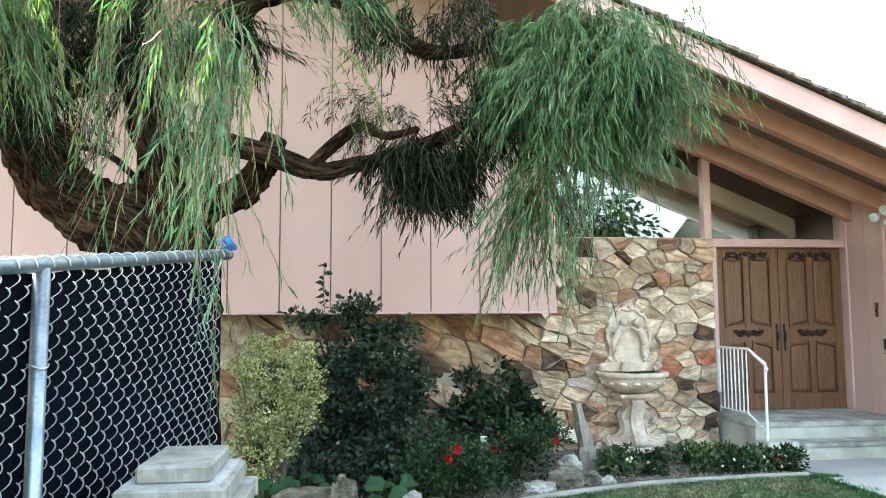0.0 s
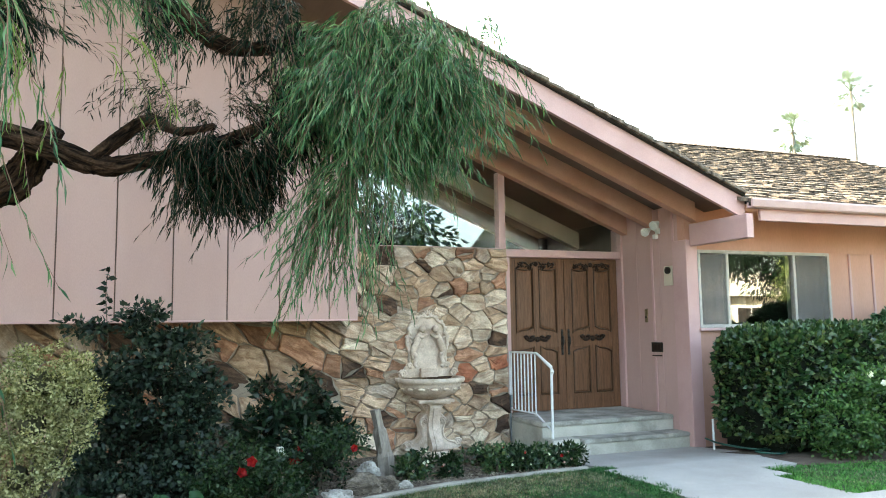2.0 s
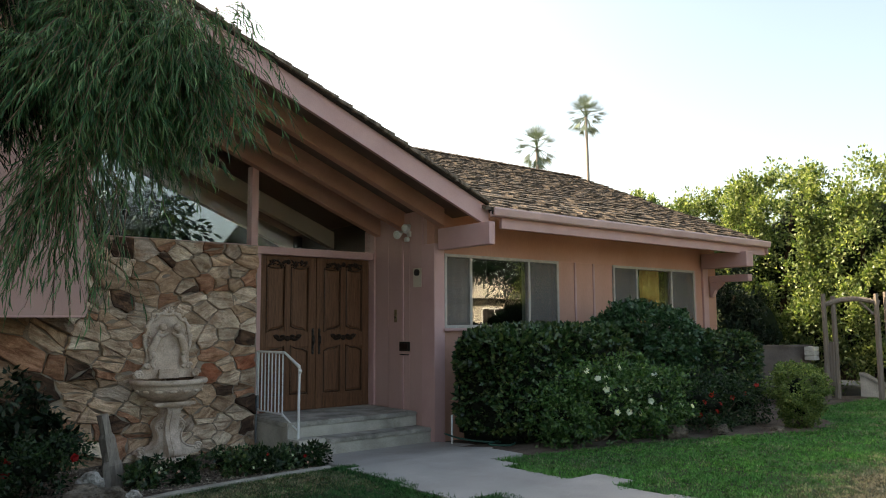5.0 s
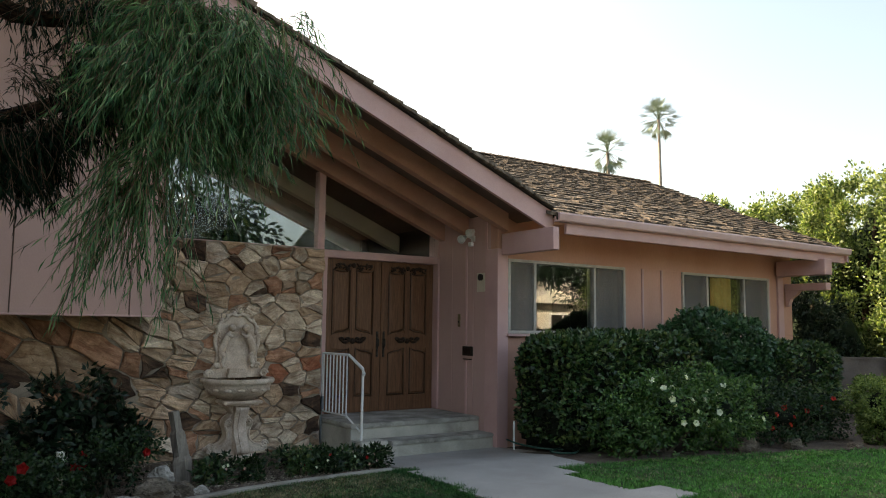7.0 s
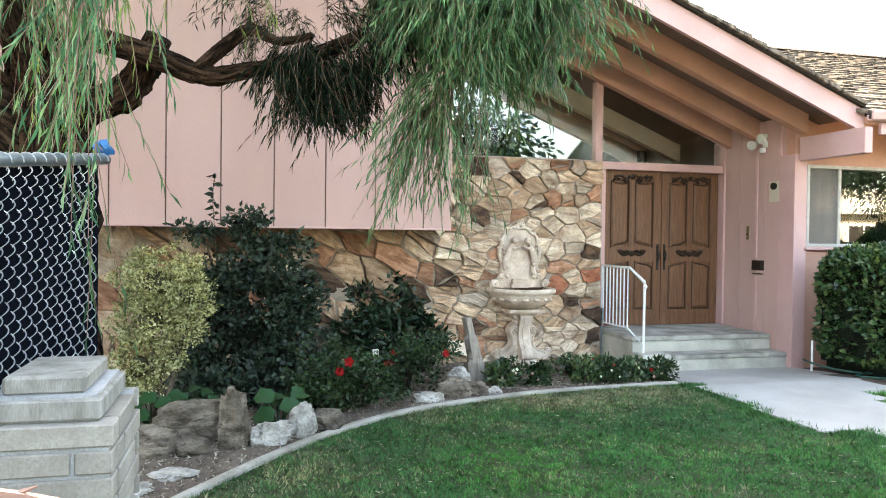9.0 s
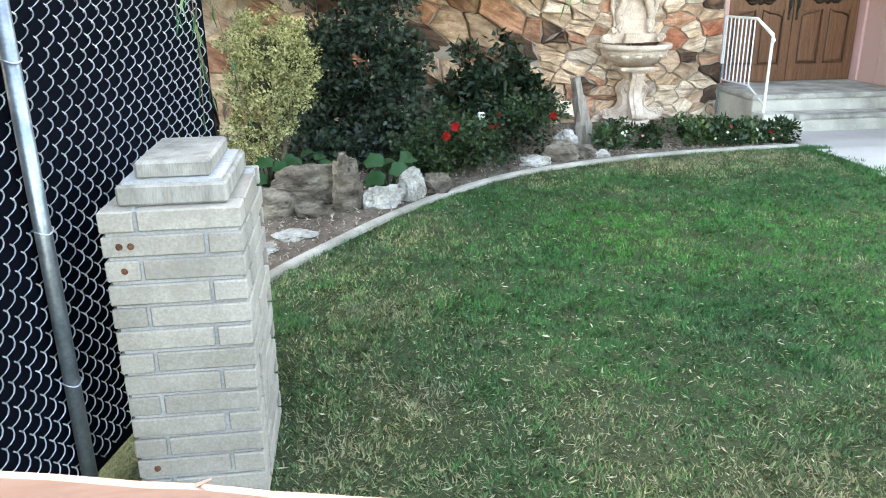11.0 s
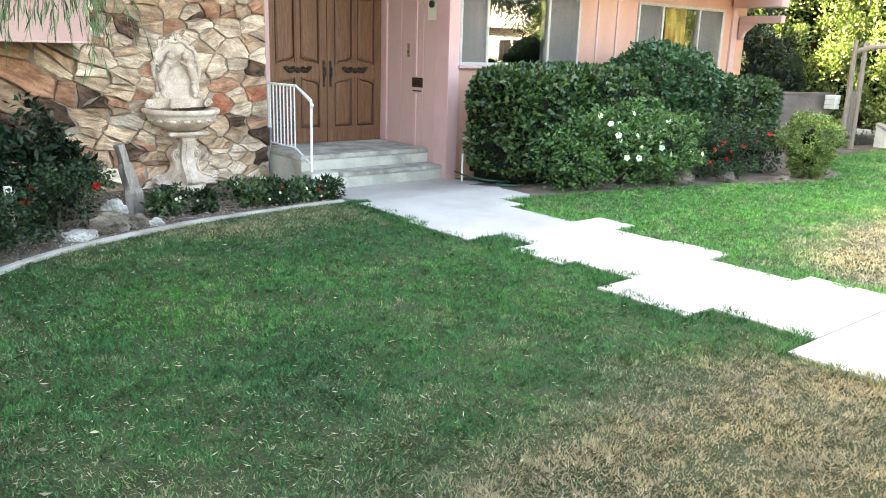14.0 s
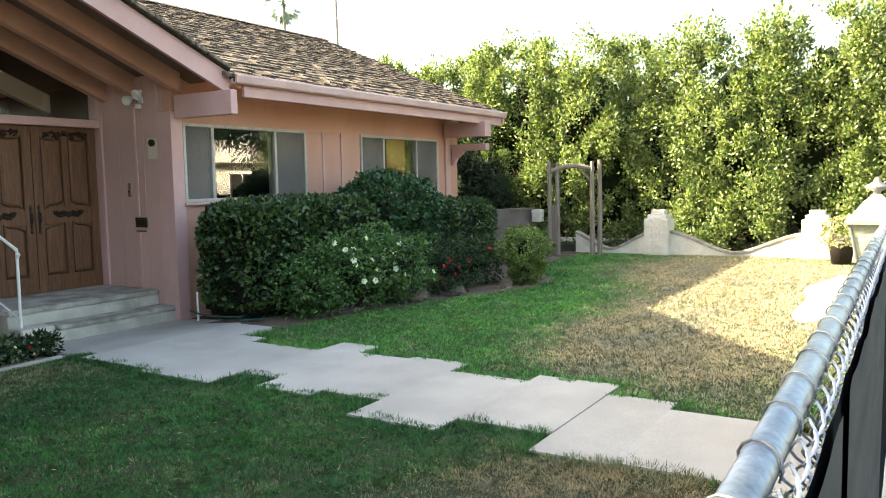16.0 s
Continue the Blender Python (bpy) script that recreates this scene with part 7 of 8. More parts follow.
def palm(label, x, y, height, crown, seed):
    p = thing("palm_tree", label, "tree", group="distant palms", at=(x, y, 0))
    rg = random.Random(seed)
    part("trunk", tube(bmesh.new(), [(x, y, -1), (x + 0.3, y, height * 0.5), (x, y, height)], [0.26, 0.2, 0.16], 8), STUMP, p, smooth=True)
    quads = []
    top = Vector((x, y, height))
    for k in range(46):
        a, el = rg.uniform(0, 6.283), rg.uniform(-1.3, 1.45)
        way = Vector((math.cos(a) * math.cos(el), math.sin(a) * math.cos(el), math.sin(el)))
        stalk = top + way * crown * rg.uniform(0.42, 0.62)
        side = way.cross(Vector((0, 0, 1))).normalized()
        up = side.cross(way)
        for i in range(9):
            t = (i / 8 - 0.5) * 1.5
            d = (way * math.cos(t) + side * math.sin(t) - Vector((0, 0, 0.25))).normalized()
            s = d.cross(up).normalized() * 0.038 * crown / 2
            tip = stalk + d * crown * rg.uniform(0.4, 0.62)
            quads.append([stalk, stalk.lerp(tip, 0.5) + s, tip, stalk.lerp(tip, 0.5) - s])
        s = side * 0.05
        quads.append([top - s, top + s, stalk + s, stalk - s])
    link_mesh("fronds", quads_mesh("fronds", np.array([[list(v) for v in q] for q in quads])), PALM, p, kind="stuff")


palm("tall slender fan palm beyond the roofs", 72.7, 60.0, 26.6, 2.7, 1)
palm("fan palm beyond the roofs", 63.9, 60.0, 21.4, 2.7, 2)

# across the street: seen mirrored in the window glass
nb = thing("neighbour_house", "cream stucco house with a low gable across the street", "house", at=(36, -22, 0))
part("wall", boxes((26, 46, -30, -22, -0.1, 3.0)), STUCCO, nb)
bm = prism(bmesh.new(), [(31.9, 3.0), (37.4, 3.0), (34.65, 3.95)], -23.5, -21.2)
part("gable", bm, STUCCO, nb)
bm = prism(bmesh.new(), [(-21.2, 3.0), (-26, 4.8), (-30.8, 3.0)], 25.5, 46.5, "x")
part("roof", bm, TILE_ROOF, nb)
for x0 in (28.5, 34.8, 41):
    w = part("window", boxes((x0, x0 + 2.2, -22.06, -21.98, 1.0, 2.3)), DARK_ROOM, nb)
    part("frame", boxes((x0 - 0.12, x0 + 2.32, -21.99, -21.93, 2.3, 2.42), (x0 - 0.12, x0 + 2.32, -21.99, -21.93, 0.88, 1.0), (x0 + 1.05, x0 + 1.15, -21.99, -21.93, 1.0, 2.3), (x0 - 0.12, x0, -21.99, -21.93, 1.0, 2.3), (x0 + 2.2, x0 + 2.32, -21.99, -21.93, 1.0, 2.3)), WHITE, w)
shrub("street_shrub", "dark rounded shrub across the street", "shrub", [((32.0, -15.5, 1.05), (2.0, 1.4, 1.25))], (0.25, 0.16), 4500, DEEP, 90, (32.0, -15.5), lumps=0.12)


def street_tree(label, x, y, spread, leaf, seed, n=40, z=4.9, reach=0.3):
    st = thing("street_tree", label, "tree", at=(x, y, 0))
    part("trunk", tube(bmesh.new(), spline([(x, y, -0.1), (x + 0.1, y, 1.8), (x + 0.4, y + 0.1, 3.4), (x + 0.7, y + 0.1, 5)], 4), [0.28 - 0.012 * k for k in range(13)], 8, wobble=0.2), BARK, st, smooth=True)
    rg = np.random.default_rng(seed)
    qs = []
    for k in range(n):
        c = np.array([x + rg.normal(reach, spread), y + rg.normal(0, 1.2), z + rg.normal(0, 0.7)])
        d = unit(rg.normal(0, 1, (110, 3)))
        qs.append(leaf_quads(rg, c + d * rg.uniform(0.3, 0.9, (110, 1)), d - np.array([0, 0, 0.8]), 0.3, 0.12))
    link_mesh("crown", quads_mesh("crown", np.concatenate(qs)), leaf, st, kind="stuff")


street_tree("spreading dark street tree across the road", 25.2, -14.5, 2.2, WILLOW_DARK, 91, 40, 4.9, 4.2)
street_tree("olive-green tree behind the house", 6.6, 23.0, 0.8, HEDGE, 93, 75, 3.9)
street_tree("small olive street tree across the road", 12.6, -15.0, 0.8, ROSE, 92, 26, 5.4)

# ---- grass ----


def inside(px, py, poly):
    hit = np.zeros(len(px), bool)
    j = len(poly) - 1
    for i in range(len(poly)):
        xi, yi = poly[i]
        xj, yj = poly[j]
        m = ((yi > py) != (yj > py)) & (px < (xj - xi) * (py - yi) / (yj - yi + 1e-12) + xi)
        hit ^= m
        j = i
    return hit


def blob(x, y, cx, cy, rx, ry):
    return np.exp(-(((x - cx) / rx) ** 2 + ((y - cy) / ry) ** 2))


def wave(x, y, s, o):
    return np.sin(x * s + o) * np.cos(y * s * 1.3 - o * 2) + 0.6 * np.sin((x + y) * s * 2.1 + o * 3) + 0.4 * np.cos((x - y) * s * 3.7 + o)


def dryness(x, y):
    d = 0.03 + 0.10 * wave(x, y, 1.7, 0.4) + 0.08 * wave(x, y, 4.6, 2.0)
    d += 1.6 * blob(x, y, 3.65, 0.95, 1.45, 0.9) + 0.6 * blob(x, y, 2.5, 0.8, 1.3, 0.8) + 0.35 * blob(x, y, 2.0, 1.45, 0.9, 0.4)
    d += 0.45 * blob(x, y, 2.6, 5.95, 1.8, 0.4) + 0.4 * blob(x, y, 0.6, 4.6, 0.5, 0.6) + 0.35 * blob(x, y, 0.2, 3.1, 0.5, 1.2) + 0.2 * blob(x, y, 0.9, 2.2, 0.7, 0.5)
    d += 0.34 * blob(x, y, 0.7, 2.1, 1.3, 0.9) + 0.4 * blob(x, y, 3.3, 6.2, 1.3, 0.45)
    d -= 0.7 * blob(x, y, 2.6, 3.4, 1.5, 1.5) + 0.4 * blob(x, y, 0.9, 2.8, 0.6, 0.5) + 0.5 * blob(x, y, 4.2, 3.6, 0.5, 1.6)
    d += 1.4 * blob(x, y, 8.3, 1.9, 2.0, 0.9) + 1.5 * blob(x, y, 10.6, 1.4, 2.6, 1.4) + 1.4 * blob(x, y, 13.6, 2.4, 2.8, 2.0) + 0.7 * blob(x, y, 6.6, 0.7, 1.0, 0.6) + 1.1 * blob(x, y, 7.3, 1.95, 1.3, 0.75) + 0.6 * blob(x, y, 13.4, 3.4, 1.2, 0.6)
    d -= 0.8 * blob(x, y, 8.0, 4.4, 3.2, 1.0) + 0.4 * blob(x, y, 12.5, 5.2, 2.0, 0.6)
    return np.clip(d, 0, 1.3)


def patch(x, y, size, seed):
    """Smooth random patches of a given size, 0 to 1."""
    tab = np.random.default_rng(seed).random((97, 97))
    u, v = x / size + 40, y / size + 40
    i, j = np.floor(u).astype(int), np.floor(v).astype(int)
    a, b = u - i, v - j
    a, b = a * a * (3 - 2 * a), b * b * (3 - 2 * b)
    g = lambda p, q: tab[p % 97, q % 97]
    return g(i, j) * (1 - a) * (1 - b) + g(i + 1, j) * a * (1 - b) + g(i, j + 1) * (1 - a) * b + g(i + 1, j + 1) * a * b


def grass(name, label, x0, x1, y0, y1, density, size, poly, seed, holes=(), blades=None):
    rg = np.random.default_rng(seed)
    n = int((x1 - x0) * (y1 - y0) * density)
    x, y = rg.uniform(x0, x1, n), rg.uniform(y0, y1, n)
    k = inside(x, y, poly)
    edge = np.full(n, 9.0)
    for a, b, c, d in holes:
        e = 0.035 * wave(x, y, 8, 1.0) + 0.13 * (patch(x, y, 0.16, 4) - 0.2)
        k &= ~((x > a + e) & (x < b - e) & (y > c - 0.01) & (y < d + 0.01))
        out_x, out_y = np.maximum(np.maximum(a - x, x - b), 0), np.maximum(np.maximum(c - y, y - d), 0)
        edge = np.minimum(edge, np.hypot(out_x, out_y))
    rim = np.exp(-(edge / 0.12) ** 2)
    tuft = 0.6 * patch(x, y, 0.055, 1) + 0.4 * patch(x, y, 0.16, 2)
    k &= rg.random(n) < (0.45 + 0.8 * tuft) * (1 - 0.35 * blob(x, y, 0.7, 2.1, 1.2, 0.8))
    x, y, tuft, rim = x[k], y[k], tuft[k], rim[k]
    n = len(x)
    z = gz(y)
    base = np.stack([x, y, z - 0.004], 1)
    az = rg.uniform(0, 6.283, n) * 0.6 + patch(x, y, 0.07, 3) * 9
    lean = rg.uniform(0.45, 1.5, n)
    h = size[0] * rg.uniform(0.5, 1.2, n) * (0.55 + 0.9 * tuft) * (1 + 0.7 * rim)
    tip = base + np.stack([np.cos(az) * np.sin(lean) * h, np.sin(az) * np.sin(lean) * h, np.cos(lean) * h], 1)
    tw = az + rg.uniform(1.0, 2.1, n)
    side = np.stack([np.cos(tw), np.sin(tw), 0 * tw], 1) * (size[1] * rg.uniform(0.6, 1.3, n) / 2)[:, None]
    q = np.stack([base - side, base + side, tip + side * 0.25, tip - side * 0.25], 1)
    me = quads_mesh(name, q)
    dry = dryness(x, y) + 0.4 * (patch(x, y, 0.11, 5) - 0.5) + 0.35 * (patch(x, y, 0.33, 6) - 0.5) - 0.7 * rim
    # single blades are either green or straw-coloured
    straw = np.where(rg.random(n) < dry, rg.uniform(0.45, 0.95, n) + 0.45 * np.clip(dry - 0.5, 0, 1), rg.uniform(0, 0.10, n) + 0.32 * np.clip(dry, 0, 1))
    att = me.attributes.new("dryness", "FLOAT", "POINT")
    att.data.foreach_set("value", np.repeat(np.clip(straw, 0, 1), 4).astype(np.float32))
    vig = 1.1 * blob(x, y, 1.75, 4.2, 0.42, 0.5) + 0.55 * blob(x, y, 2.5, 4.3, 0.7, 0.6) + 0.45 * blob(x, y, 3.7, 3.4, 0.9, 1.0) + 0.35 * blob(x, y, 8.5, 3.9, 3.0, 0.9)
    att = me.attributes.new("vigour", "FLOAT", "POINT")
    att.data.foreach_set("value", np.repeat(np.clip(vig + 0.25 * (patch(x, y, 0.4, 9) - 0.5), 0, 1), 4).astype(np.float32))
    return tagged(link_mesh(name, me, blades or GRASS, None), label, "grass", kind="stuff")


left_poly = edge_xy + [(-0.5, 0.2), (4.95, -0.3), (4.95, 6.75)]
right_poly = [(5.3, -0.3), (15.8, -0.3), (15.8, 5.95), (14.3, 5.95), (12.6, 5.8), (11.9, 5.25), (11.4, 4.8), (10.4, 4.65), (9.3, 5.1), (8.2, 5.45), (7.0, 5.7), (6.0, 5.8), (5.3, 5.8)]
grass("grass", "mown front lawn, green with dry straw-coloured patches", -0.6, 5.0, -0.2, 3.4, 21500, (0.027, 0.0073), left_poly, 1, SLABS)
grass("grass", "mown front lawn, green with dull patches", -0.6, 5.0, 3.4, 6.8, 13000, (0.028, 0.0088), left_poly, 2, SLABS)
grass("grass", "mown lawn beside the path with tan dry patches", 5.3, 9.5, -0.3, 5.9, 7000, (0.032, 0.0106), right_poly, 3, SLABS, GRASS_LIT)
grass("grass", "far part of the lawn, partly dry", 9.5, 15.8, -0.3, 6.0, 4600, (0.032, 0.014), right_poly, 4, (), GRASS_LIT)

# fallen narrow leaves on the lawn, and mulch in the bed
rgl = np.random.default_rng(8)
n = 4600
x = np.concatenate([rgl.normal(0.8, 0.75, n // 2), rgl.uniform(-0.4, 4.2, n // 2)])
y = np.concatenate([rgl.normal(2.2, 0.7, n // 2), rgl.uniform(0.8, 5.5, n // 2)])
ok = inside(x, y, left_poly)
pts = np.stack([x[ok], y[ok], gz(y[ok]) + rgl.uniform(0.008, 0.026, ok.sum())], 1)
flat = np.stack([np.cos(x[ok] * 99), np.sin(x[ok] * 99), rgl.normal(0, 0.2, ok.sum())], 1)
tagged(link_mesh("dry_straw", quads_mesh("dry_straw", leaf_quads(rgl, pts, flat, 0.026, 0.003, 0.3, 0.1)), LITTER, None), "thin bits of dry straw in the turf", "straw", kind="stuff")
n = 640
x = np.concatenate([rgl.normal(0.9, 1.0, n // 2), rgl.uniform(-0.4, 4.2, n // 2)])
y = np.concatenate([rgl.normal(2.3, 0.7, n // 2), rgl.uniform(1.2, 6.2, n // 2)])
ok = inside(x, y, left_poly)
pts = np.stack([x[ok], y[ok], gz(y[ok]) + rgl.uniform(0.018, 0.034, ok.sum())], 1)
flat = np.stack([np.cos(x[ok] * 99), np.sin(x[ok] * 99), rgl.normal(0, 0.12, ok.sum())], 1)
tagged(link_mesh("fallen_leaves", quads_mesh("fallen_leaves", leaf_quads(rgl, pts, flat, 0.038, 0.006, 0.3, 0.1)), LITTER, None), "pale narrow fallen leaves scattered over the lawn", "leaves", kind="stuff")
n = 20
x, y = rgl.normal(0.75, 0.55, n), rgl.normal(2.15, 0.4, n)
pts = np.stack([x, y, gz(y) + rgl.uniform(0.02, 0.035, n)], 1)
flat = np.stack([np.cos(x * 99), np.sin(x * 99), rgl.normal(0, 0.2, n)], 1)
tagged(link_mesh("fallen_leaves", quads_mesh("fallen_leaves", leaf_quads(rgl, pts, flat, 0.038, 0.022, 0.2, 0.1)), LITTER, None), "broad dry fallen leaves near the pillar", "leaves", kind="stuff")
n = 36000
x, y = rgl.uniform(-1.6, 4.4, n), rgl.uniform(3.2, 8.9, n)
lim = np.interp(x, [p.x for p in EDGE][::-1], [p.y for p in EDGE][::-1])
ok = y > lim + 0.06
pts = np.stack([x[ok], y[ok], gz(y[ok]) + 0.016 + rgl.uniform(0, 0.012, ok.sum())], 1)
flat = np.stack([np.cos(x[ok] * 77), np.sin(x[ok] * 77), rgl.normal(0, 0.4, ok.sum())], 1)
tagged(link_mesh("mulch", quads_mesh("mulch", leaf_quads(rgl, pts, flat, 0.03, 0.009, 0.2, 0.2)), MULCH, None), "coarse brown bark mulch and dry leaf bits", "mulch", kind="stuff")

# ---- stones of the wall ----


def clip_poly(poly, nx, ny, c):
    """The part of a convex outline where nx * a + ny * b <= c."""
    out = []
    for (ax, ay), (bx, by) in zip(poly, poly[1:] + poly[:1]):
        da, db = nx * ax + ny * ay - c, nx * bx + ny * by - c
        if da <= 0:
            out.append((ax, ay))
        if (da < 0) != (db < 0):
            t = da / (da - db)
            out.append((ax + (bx - ax) * t, ay + (by - ay) * t))
    return out


rng = random.Random(23)


def bedding(x):
    """How the stones lie at x: their lean and how much longer than high they are."""
    k = max(0.0, min(1.0, (x - 2.2) / 1.2))
    return radians(-30 + 34 * k), 1.75 - 0.45 * k


def gap_between(ax, az, bx, bz):
    lean, long_by = bedding((ax + bx) / 2)
    dx, dz = bx - ax, bz - az
    u, w = dx * math.cos(lean) + dz * math.sin(lean), -dx * math.sin(lean) + dz * math.cos(lean)
    return u / long_by, w * long_by ** 0.35, lean, long_by


seats = [(4.56, 1.19, "brown"), (4.53, 0.94, "red"), (4.20, 1.02, "rust"), (4.36, 0.70, "cream"), (4.60, 0.40, "brown"), (4.60, 0.08, "brown"), (4.28, 0.44, "tan"), (4.12, 0.80, "red"), (4.56, 2.20, "tan"), (4.22, 2.18, "tan"), (4.55, 1.75, "cream"), (4.30, 1.42, "cream"), (4.22, 1.72, "cream"), (3.86, 1.70, "cream"), (2.05, 1.10, "rust"), (3.02, 0.26, "brown"), (3.04, 1.62, "brown"), (2.28, 0.66, "brown")]
tries = 0
while tries < 5000:
    tries += 1
    x, z = rng.uniform(-2.4, 4.70), rng.uniform(-0.22, 2.40)
    if x < 2.35 and z > 1.55:
        continue
    need = (0.40 if x < 2.4 else 0.24) * (0.50 + 1.55 * rng.random() ** 1.6)
    if all(math.hypot(*gap_between(x, z, sx, sz)[:2]) > need for sx, sz, _ in seats):
        seats.append((x, z, ""))
cells = []
for i, (sx, sz, kind) in enumerate(seats):
    top = 1.56 if sx < 2.35 else 2.40
    poly = [(max(-2.5, sx - 0.6), max(-0.24, sz - 0.6)), (min(4.715, sx + 0.6), max(-0.24, sz - 0.6)), (min(4.715, sx + 0.6), min(top, sz + 0.6)), (max(-2.5, sx - 0.6), min(top, sz + 0.6))]
    for j, (ox, oz, _) in enumerate(seats):
        if j == i or abs(ox - sx) > 1.2 or abs(oz - sz) > 1.2 or not poly:
            continue
        u, w, lean, long_by = gap_between(sx, sz, ox, oz)
        a, b = u / long_by, w * long_by ** 0.35
        nx, nz = a * math.cos(lean) - b * math.sin(lean), a * math.sin(lean) + b * math.cos(lean)
        poly = clip_poly(poly, nx, nz, nx * (sx + ox) / 2 + nz * (sz + oz) / 2)
    if len(poly) < 3:
        continue
    if not kind and rng.random() < 0.5:
        # a stone that is broken along its bed into two or three shards
        cut = bedding(sx)[0] + rng.gauss(0, 0.5)
        nx, nz = -math.sin(cut), math.cos(cut)
        c = nx * sx + nz * sz + rng.uniform(-0.03, 0.03)
        for half in (clip_poly(poly, nx, nz, c), clip_poly(poly, -nx, -nz, -c)):
            if len(half) >= 3:
                cells.append((half, kind))
    else:
        cells.append((poly, kind))
for i, (poly, kind) in enumerate(cells):
    cx, cz = sum(p[0] for p in poly) / len(poly), sum(p[1] for p in poly) / len(poly)
    if cx < -2.3:
        continue
    size = max(0.05, math.sqrt(sum((p[0] - cx) ** 2 + (p[1] - cz) ** 2 for p in poly) / len(poly)))
    joint = rng.uniform(0.001, 0.009)
    poly = [(cx + (a - cx) * (1 - joint / size), cz + (b - cz) * (1 - joint / size)) for a, b in poly]
    # knock the corners off, some more than others, and let the edges wander
    for turn in (0, 1):
        cut = []
        for (ax, az), (bx, bz) in zip(poly, poly[1:] + poly[:1]):
            if math.hypot(bx - ax, bz - az) < 0.02:
                cut.append(((ax + bx) / 2, (az + bz) / 2))
                continue
            c0, c1 = (rng.uniform(0.01, 0.10), rng.uniform(0.01, 0.10)) if turn == 0 else (0.09, 0.09)
            cut.append((ax + (bx - ax) * c0, az + (bz - az) * c0))
            if turn == 0:
                m, ln = rng.uniform(-0.026, 0.010), math.hypot(bx - ax, bz - az)
                t = rng.uniform(0.35, 0.65)
                cut.append((ax + (bx - ax) * t + (bz - az) / ln * m, az + (bz - az) * t - (bx - ax) / ln * m))
            cut.append((ax + (bx - ax) * (1 - c1), az + (bz - az) * (1 - c1)))
        poly = cut
    proud = (rng.uniform(0.006, 0.030) if cx > 2.9 else rng.uniform(0.012, 0.060)) + (0.025 if rng.random() < 0.25 else 0)
    tx, tz = (rng.uniform(-0.13, 0.13), rng.uniform(-0.16, 0.10)) if cx > 2.9 else (rng.uniform(-0.22, 0.22), rng.uniform(-0.30, 0.16))
    if abs(cx - fx) < 0.42 and 0.6 < cz < 1.7:
        # dressed back where the fountain is fixed
        proud, tx, tz = 0.003, 0, 0
    lean = bedding(cx)[0] + rng.gauss(0, 0.35)
    bm, rings = bmesh.new(), []
    for shrink, depth, rough in ((0.0, -0.06, 0), (0.0, 0.3, 0.2), (0.035, 0.85, 0.6), (0.16, 1.0, 1.0), (0.45, 1.0, 1.3), (0.75, 1.0, 1.3)):
        ring = []
        for a, b in poly:
            a, b = cx + (a - cx) * (1 - shrink), cz + (b - cz) * (1 - shrink)
            out = proud * depth
            if rough:
                across = -(a - cx) * math.sin(lean) + (b - cz) * math.cos(lean)
                out += tx * (a - cx) + tz * (b - cz) + rough * (0.016 * noise.noise(Vector((a * 10, b * 10, i))) + 0.010 * noise.noise(Vector((i, across * 34, (a + b) * 3))))
            co = Vector((a - cx, -out, b - cz))
            co.rotate(Euler((0, lean, 0)))
            ring.append(bm.verts.new(co))
        rings.append(ring)
    for r0, r1 in zip(rings, rings[1:]):
        for k in range(len(poly)):
            j = (k + 1) % len(poly)
            bm.faces.new((r0[k], r0[j], r1[j], r1[k]))
    bm.faces.new(rings[-1])
    if not kind:
        # darker kinds left of 2.5: the overhang's shade is put into the mix
        kind = rng.choices(["cream", "tan", "grey", "rust", "brown"], [0.40, 0.40, 0.06, 0.10, 0.04] if cx > 2.5 else [0.16, 0.48, 0.07, 0.18, 0.11])[0]
    ob = part("stone", bm, STONES[kind], wall_st)
    ob.matrix_basis = Matrix.Translation((cx, 8.992, cz)) @ Matrix.Rotation(-lean, 4, "Y")

# ---- roof shakes ----
rng = random.Random(31)
slope_len = math.hypot(1, ROOF_SLOPE)


def shake_mesh(name, w, ln, th):
    bm = boxes((-w / 2, w / 2, 0, ln, 0, th * 0.35))
    for v in bm.verts:
        if v.co.y < 0.01 and v.co.z > 0:
            v.co.z = th
    me = bpy.data.meshes.new(name)
    bm.to_mesh(me)
    bm.free()
    me.materials.append(SHAKE)
    return me


KINDS = [shake_mesh("shake", w, 0.40, th) for w, th in ((0.10, 0.036), (0.13, 0.042), (0.155, 0.030), (0.18, 0.038), (0.12, 0.028))]
WIDTH = [0.10, 0.13, 0.155, 0.18, 0.12]
rest_v, rest_f = [], []
EXPO = 0.185
pitch_a = math.atan(ROOF_SLOPE)


def lay(m, kind, as_part, parent):
    if as_part:
        ob = new("shake", KINDS[kind])
        ob.parent = parent
        ob.matrix_parent_inverse = Matrix.Translation(BASE[parent.name]).inverted()
        ob.matrix_basis = m
    else:
        b = len(rest_v)
        rest_v.extend(m @ v.co for v in KINDS[kind].vertices)
        rest_f.extend(tuple(b + i for i in p.vertices) for p in KINDS[kind].polygons)


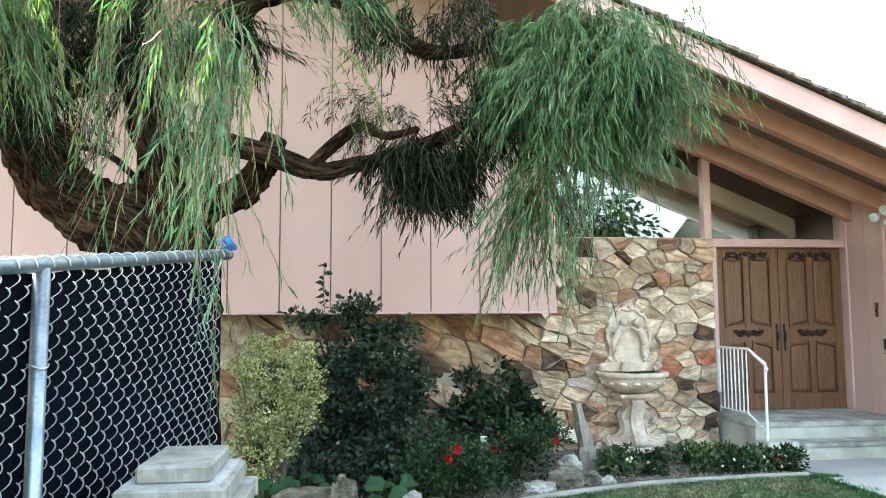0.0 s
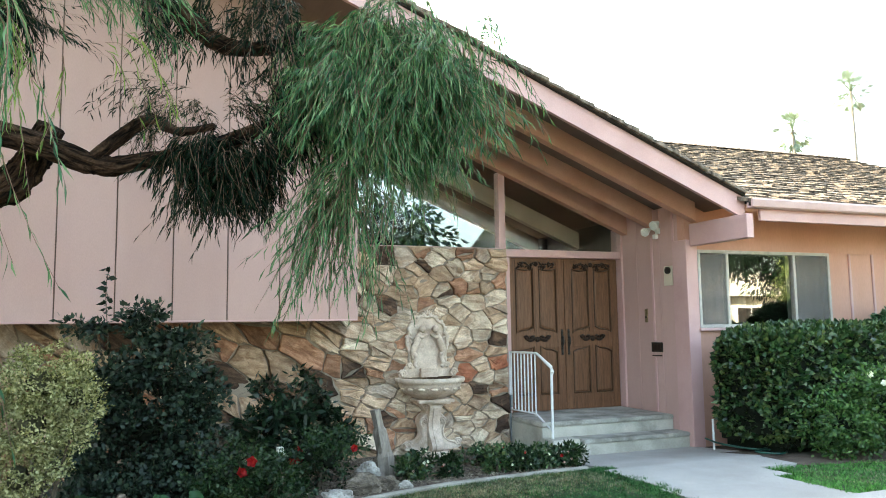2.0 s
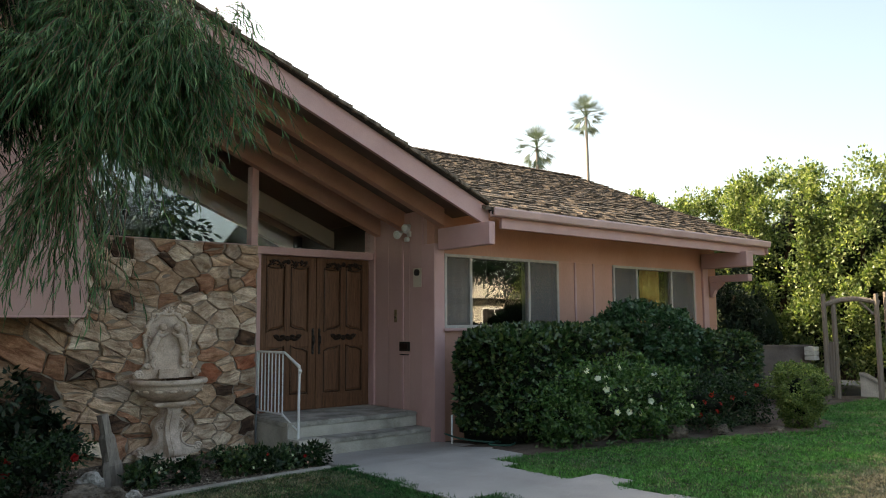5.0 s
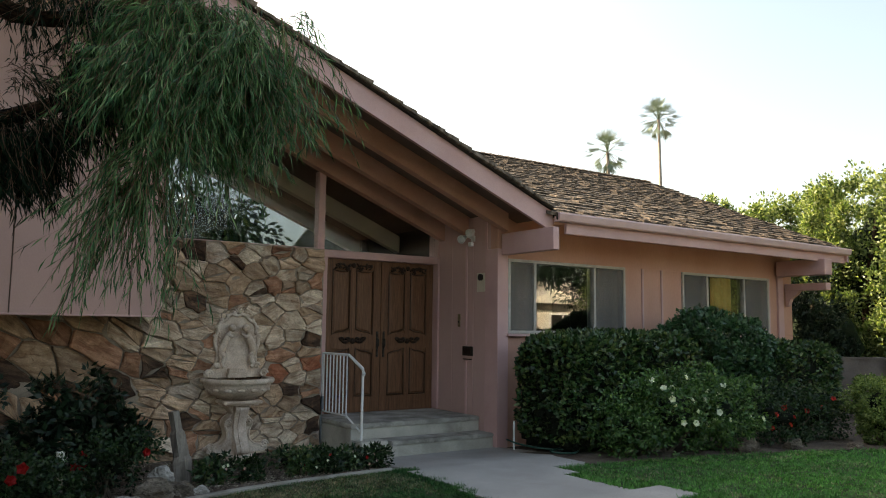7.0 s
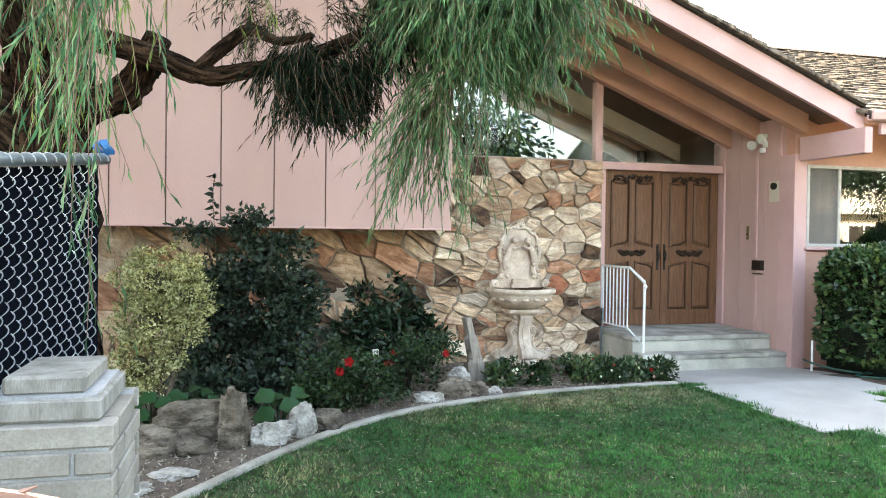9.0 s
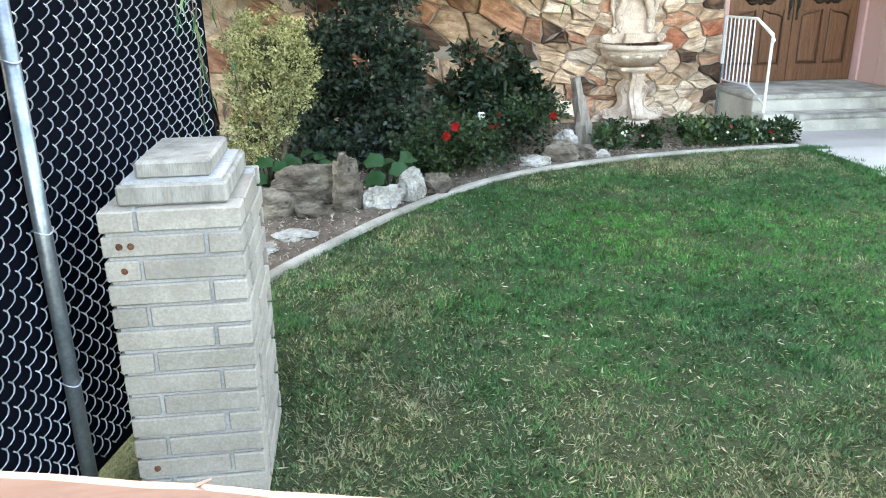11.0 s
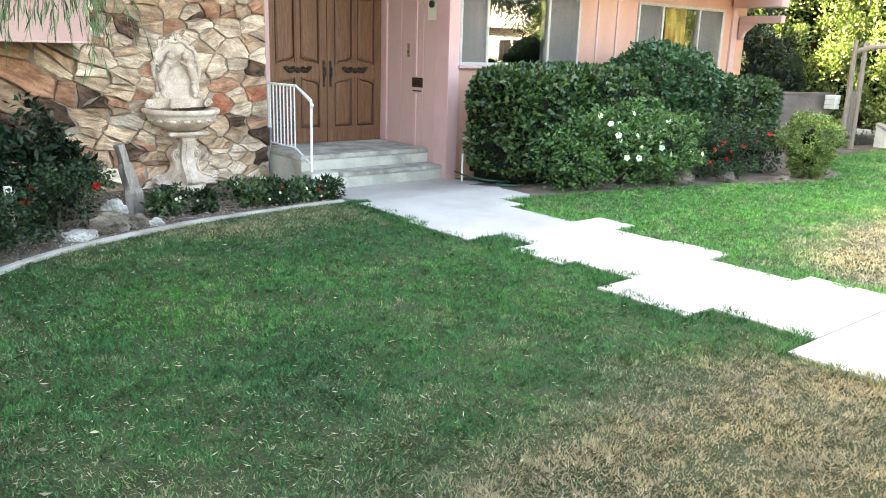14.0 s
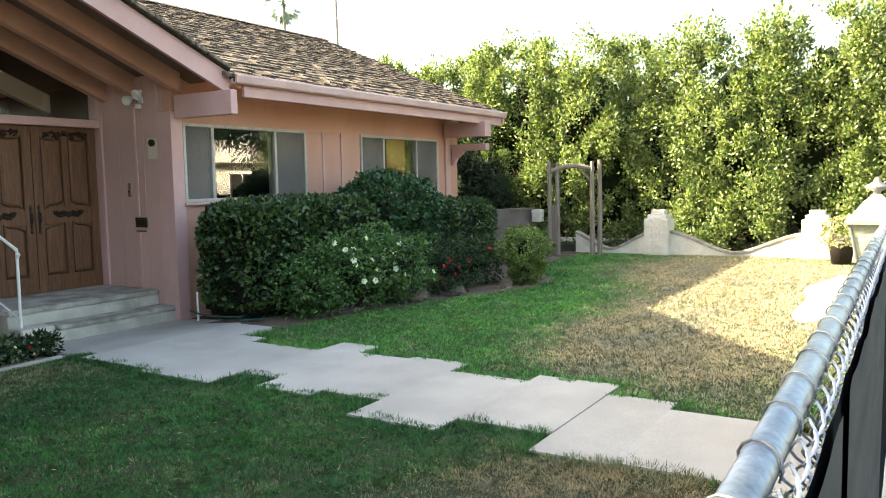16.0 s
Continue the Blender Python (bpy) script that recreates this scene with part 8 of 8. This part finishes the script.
made = 0
for c in range(26):
    s = 0.055 + c * EXPO
    y = EAVE_Y + s / slope_len
    x = 6.3 + rng.uniform(0, 0.1)
    if y > RIDGE_Y - 0.1:
        break
    while x < END_X + 0.02:
        kind = rng.randrange(5)
        w = WIDTH[kind]
        # the big gable's slope hides what lies left of the valley
        if rake_z(x + w / 2) + 0.28 < wing_z(y) + 0.12 or (c < 2 and x > 6.62):
            m = Matrix.Translation((x + w / 2, y + rng.uniform(-0.018, 0.012), wing_z(y) - 0.025 + rng.uniform(0, 0.006))) @ Matrix.Rotation(pitch_a - 0.035, 4, "X") @ Matrix.Rotation(rng.uniform(-0.03, 0.03), 4, "Z")
            near = made < 290 and x < 11.5
            lay(m, kind, near, wing)
            made += near
        x += w + rng.uniform(0.003, 0.012)
me = bpy.data.meshes.new("shakes_rest")
me.from_pydata(rest_v, [], rest_f)
link_mesh("shakes_rest", me, SHAKE, wing, kind="stuff")
# ridge caps
bm = bmesh.new()
x = 8.0
while x < END_X:
    for sgn in (-1, 1):
        w = 0.14
        vs = [bm.verts.new((x + dx, RIDGE_Y + sgn * dy, wing_z(RIDGE_Y) + dz + 0.01)) for dx, dy, dz in ((0, 0, 0.022), (0.3, 0, 0.006), (0.3, w, 0.006 - w * ROOF_SLOPE), (0, w, 0.022 - w * ROOF_SLOPE))]
        bm.faces.new(vs)
    x += 0.2 + rng.uniform(-0.01, 0.01)
part("ridge_caps", bm, SHAKE, wing, kind="stuff")
# gable edge courses
rest_v, rest_f = [], []
c = 0
while True:
    s = c * 0.2
    x = X_LOW - 0.03 - s / slope_len
    if x < RIDGE_X:
        break
    for r in range(4):
        kind = rng.randrange(5)
        m = Matrix.Translation((x, 6.64 + 0.16 * r + WIDTH[kind] / 2 + rng.uniform(-0.012, 0.012), rake_z(x) + 0.27 + rng.uniform(0, 0.008))) @ Matrix.Rotation(math.atan(GABLE_SLOPE) - 0.04, 4, "Y") @ Matrix.Rotation(math.pi / 2, 4, "Z")
        lay(m, kind, False, gable)
    c += 1
me = bpy.data.meshes.new("shakes_edge")
me.from_pydata(rest_v, [], rest_f)
link_mesh("shakes_edge", me, SHAKE, gable, kind="stuff")
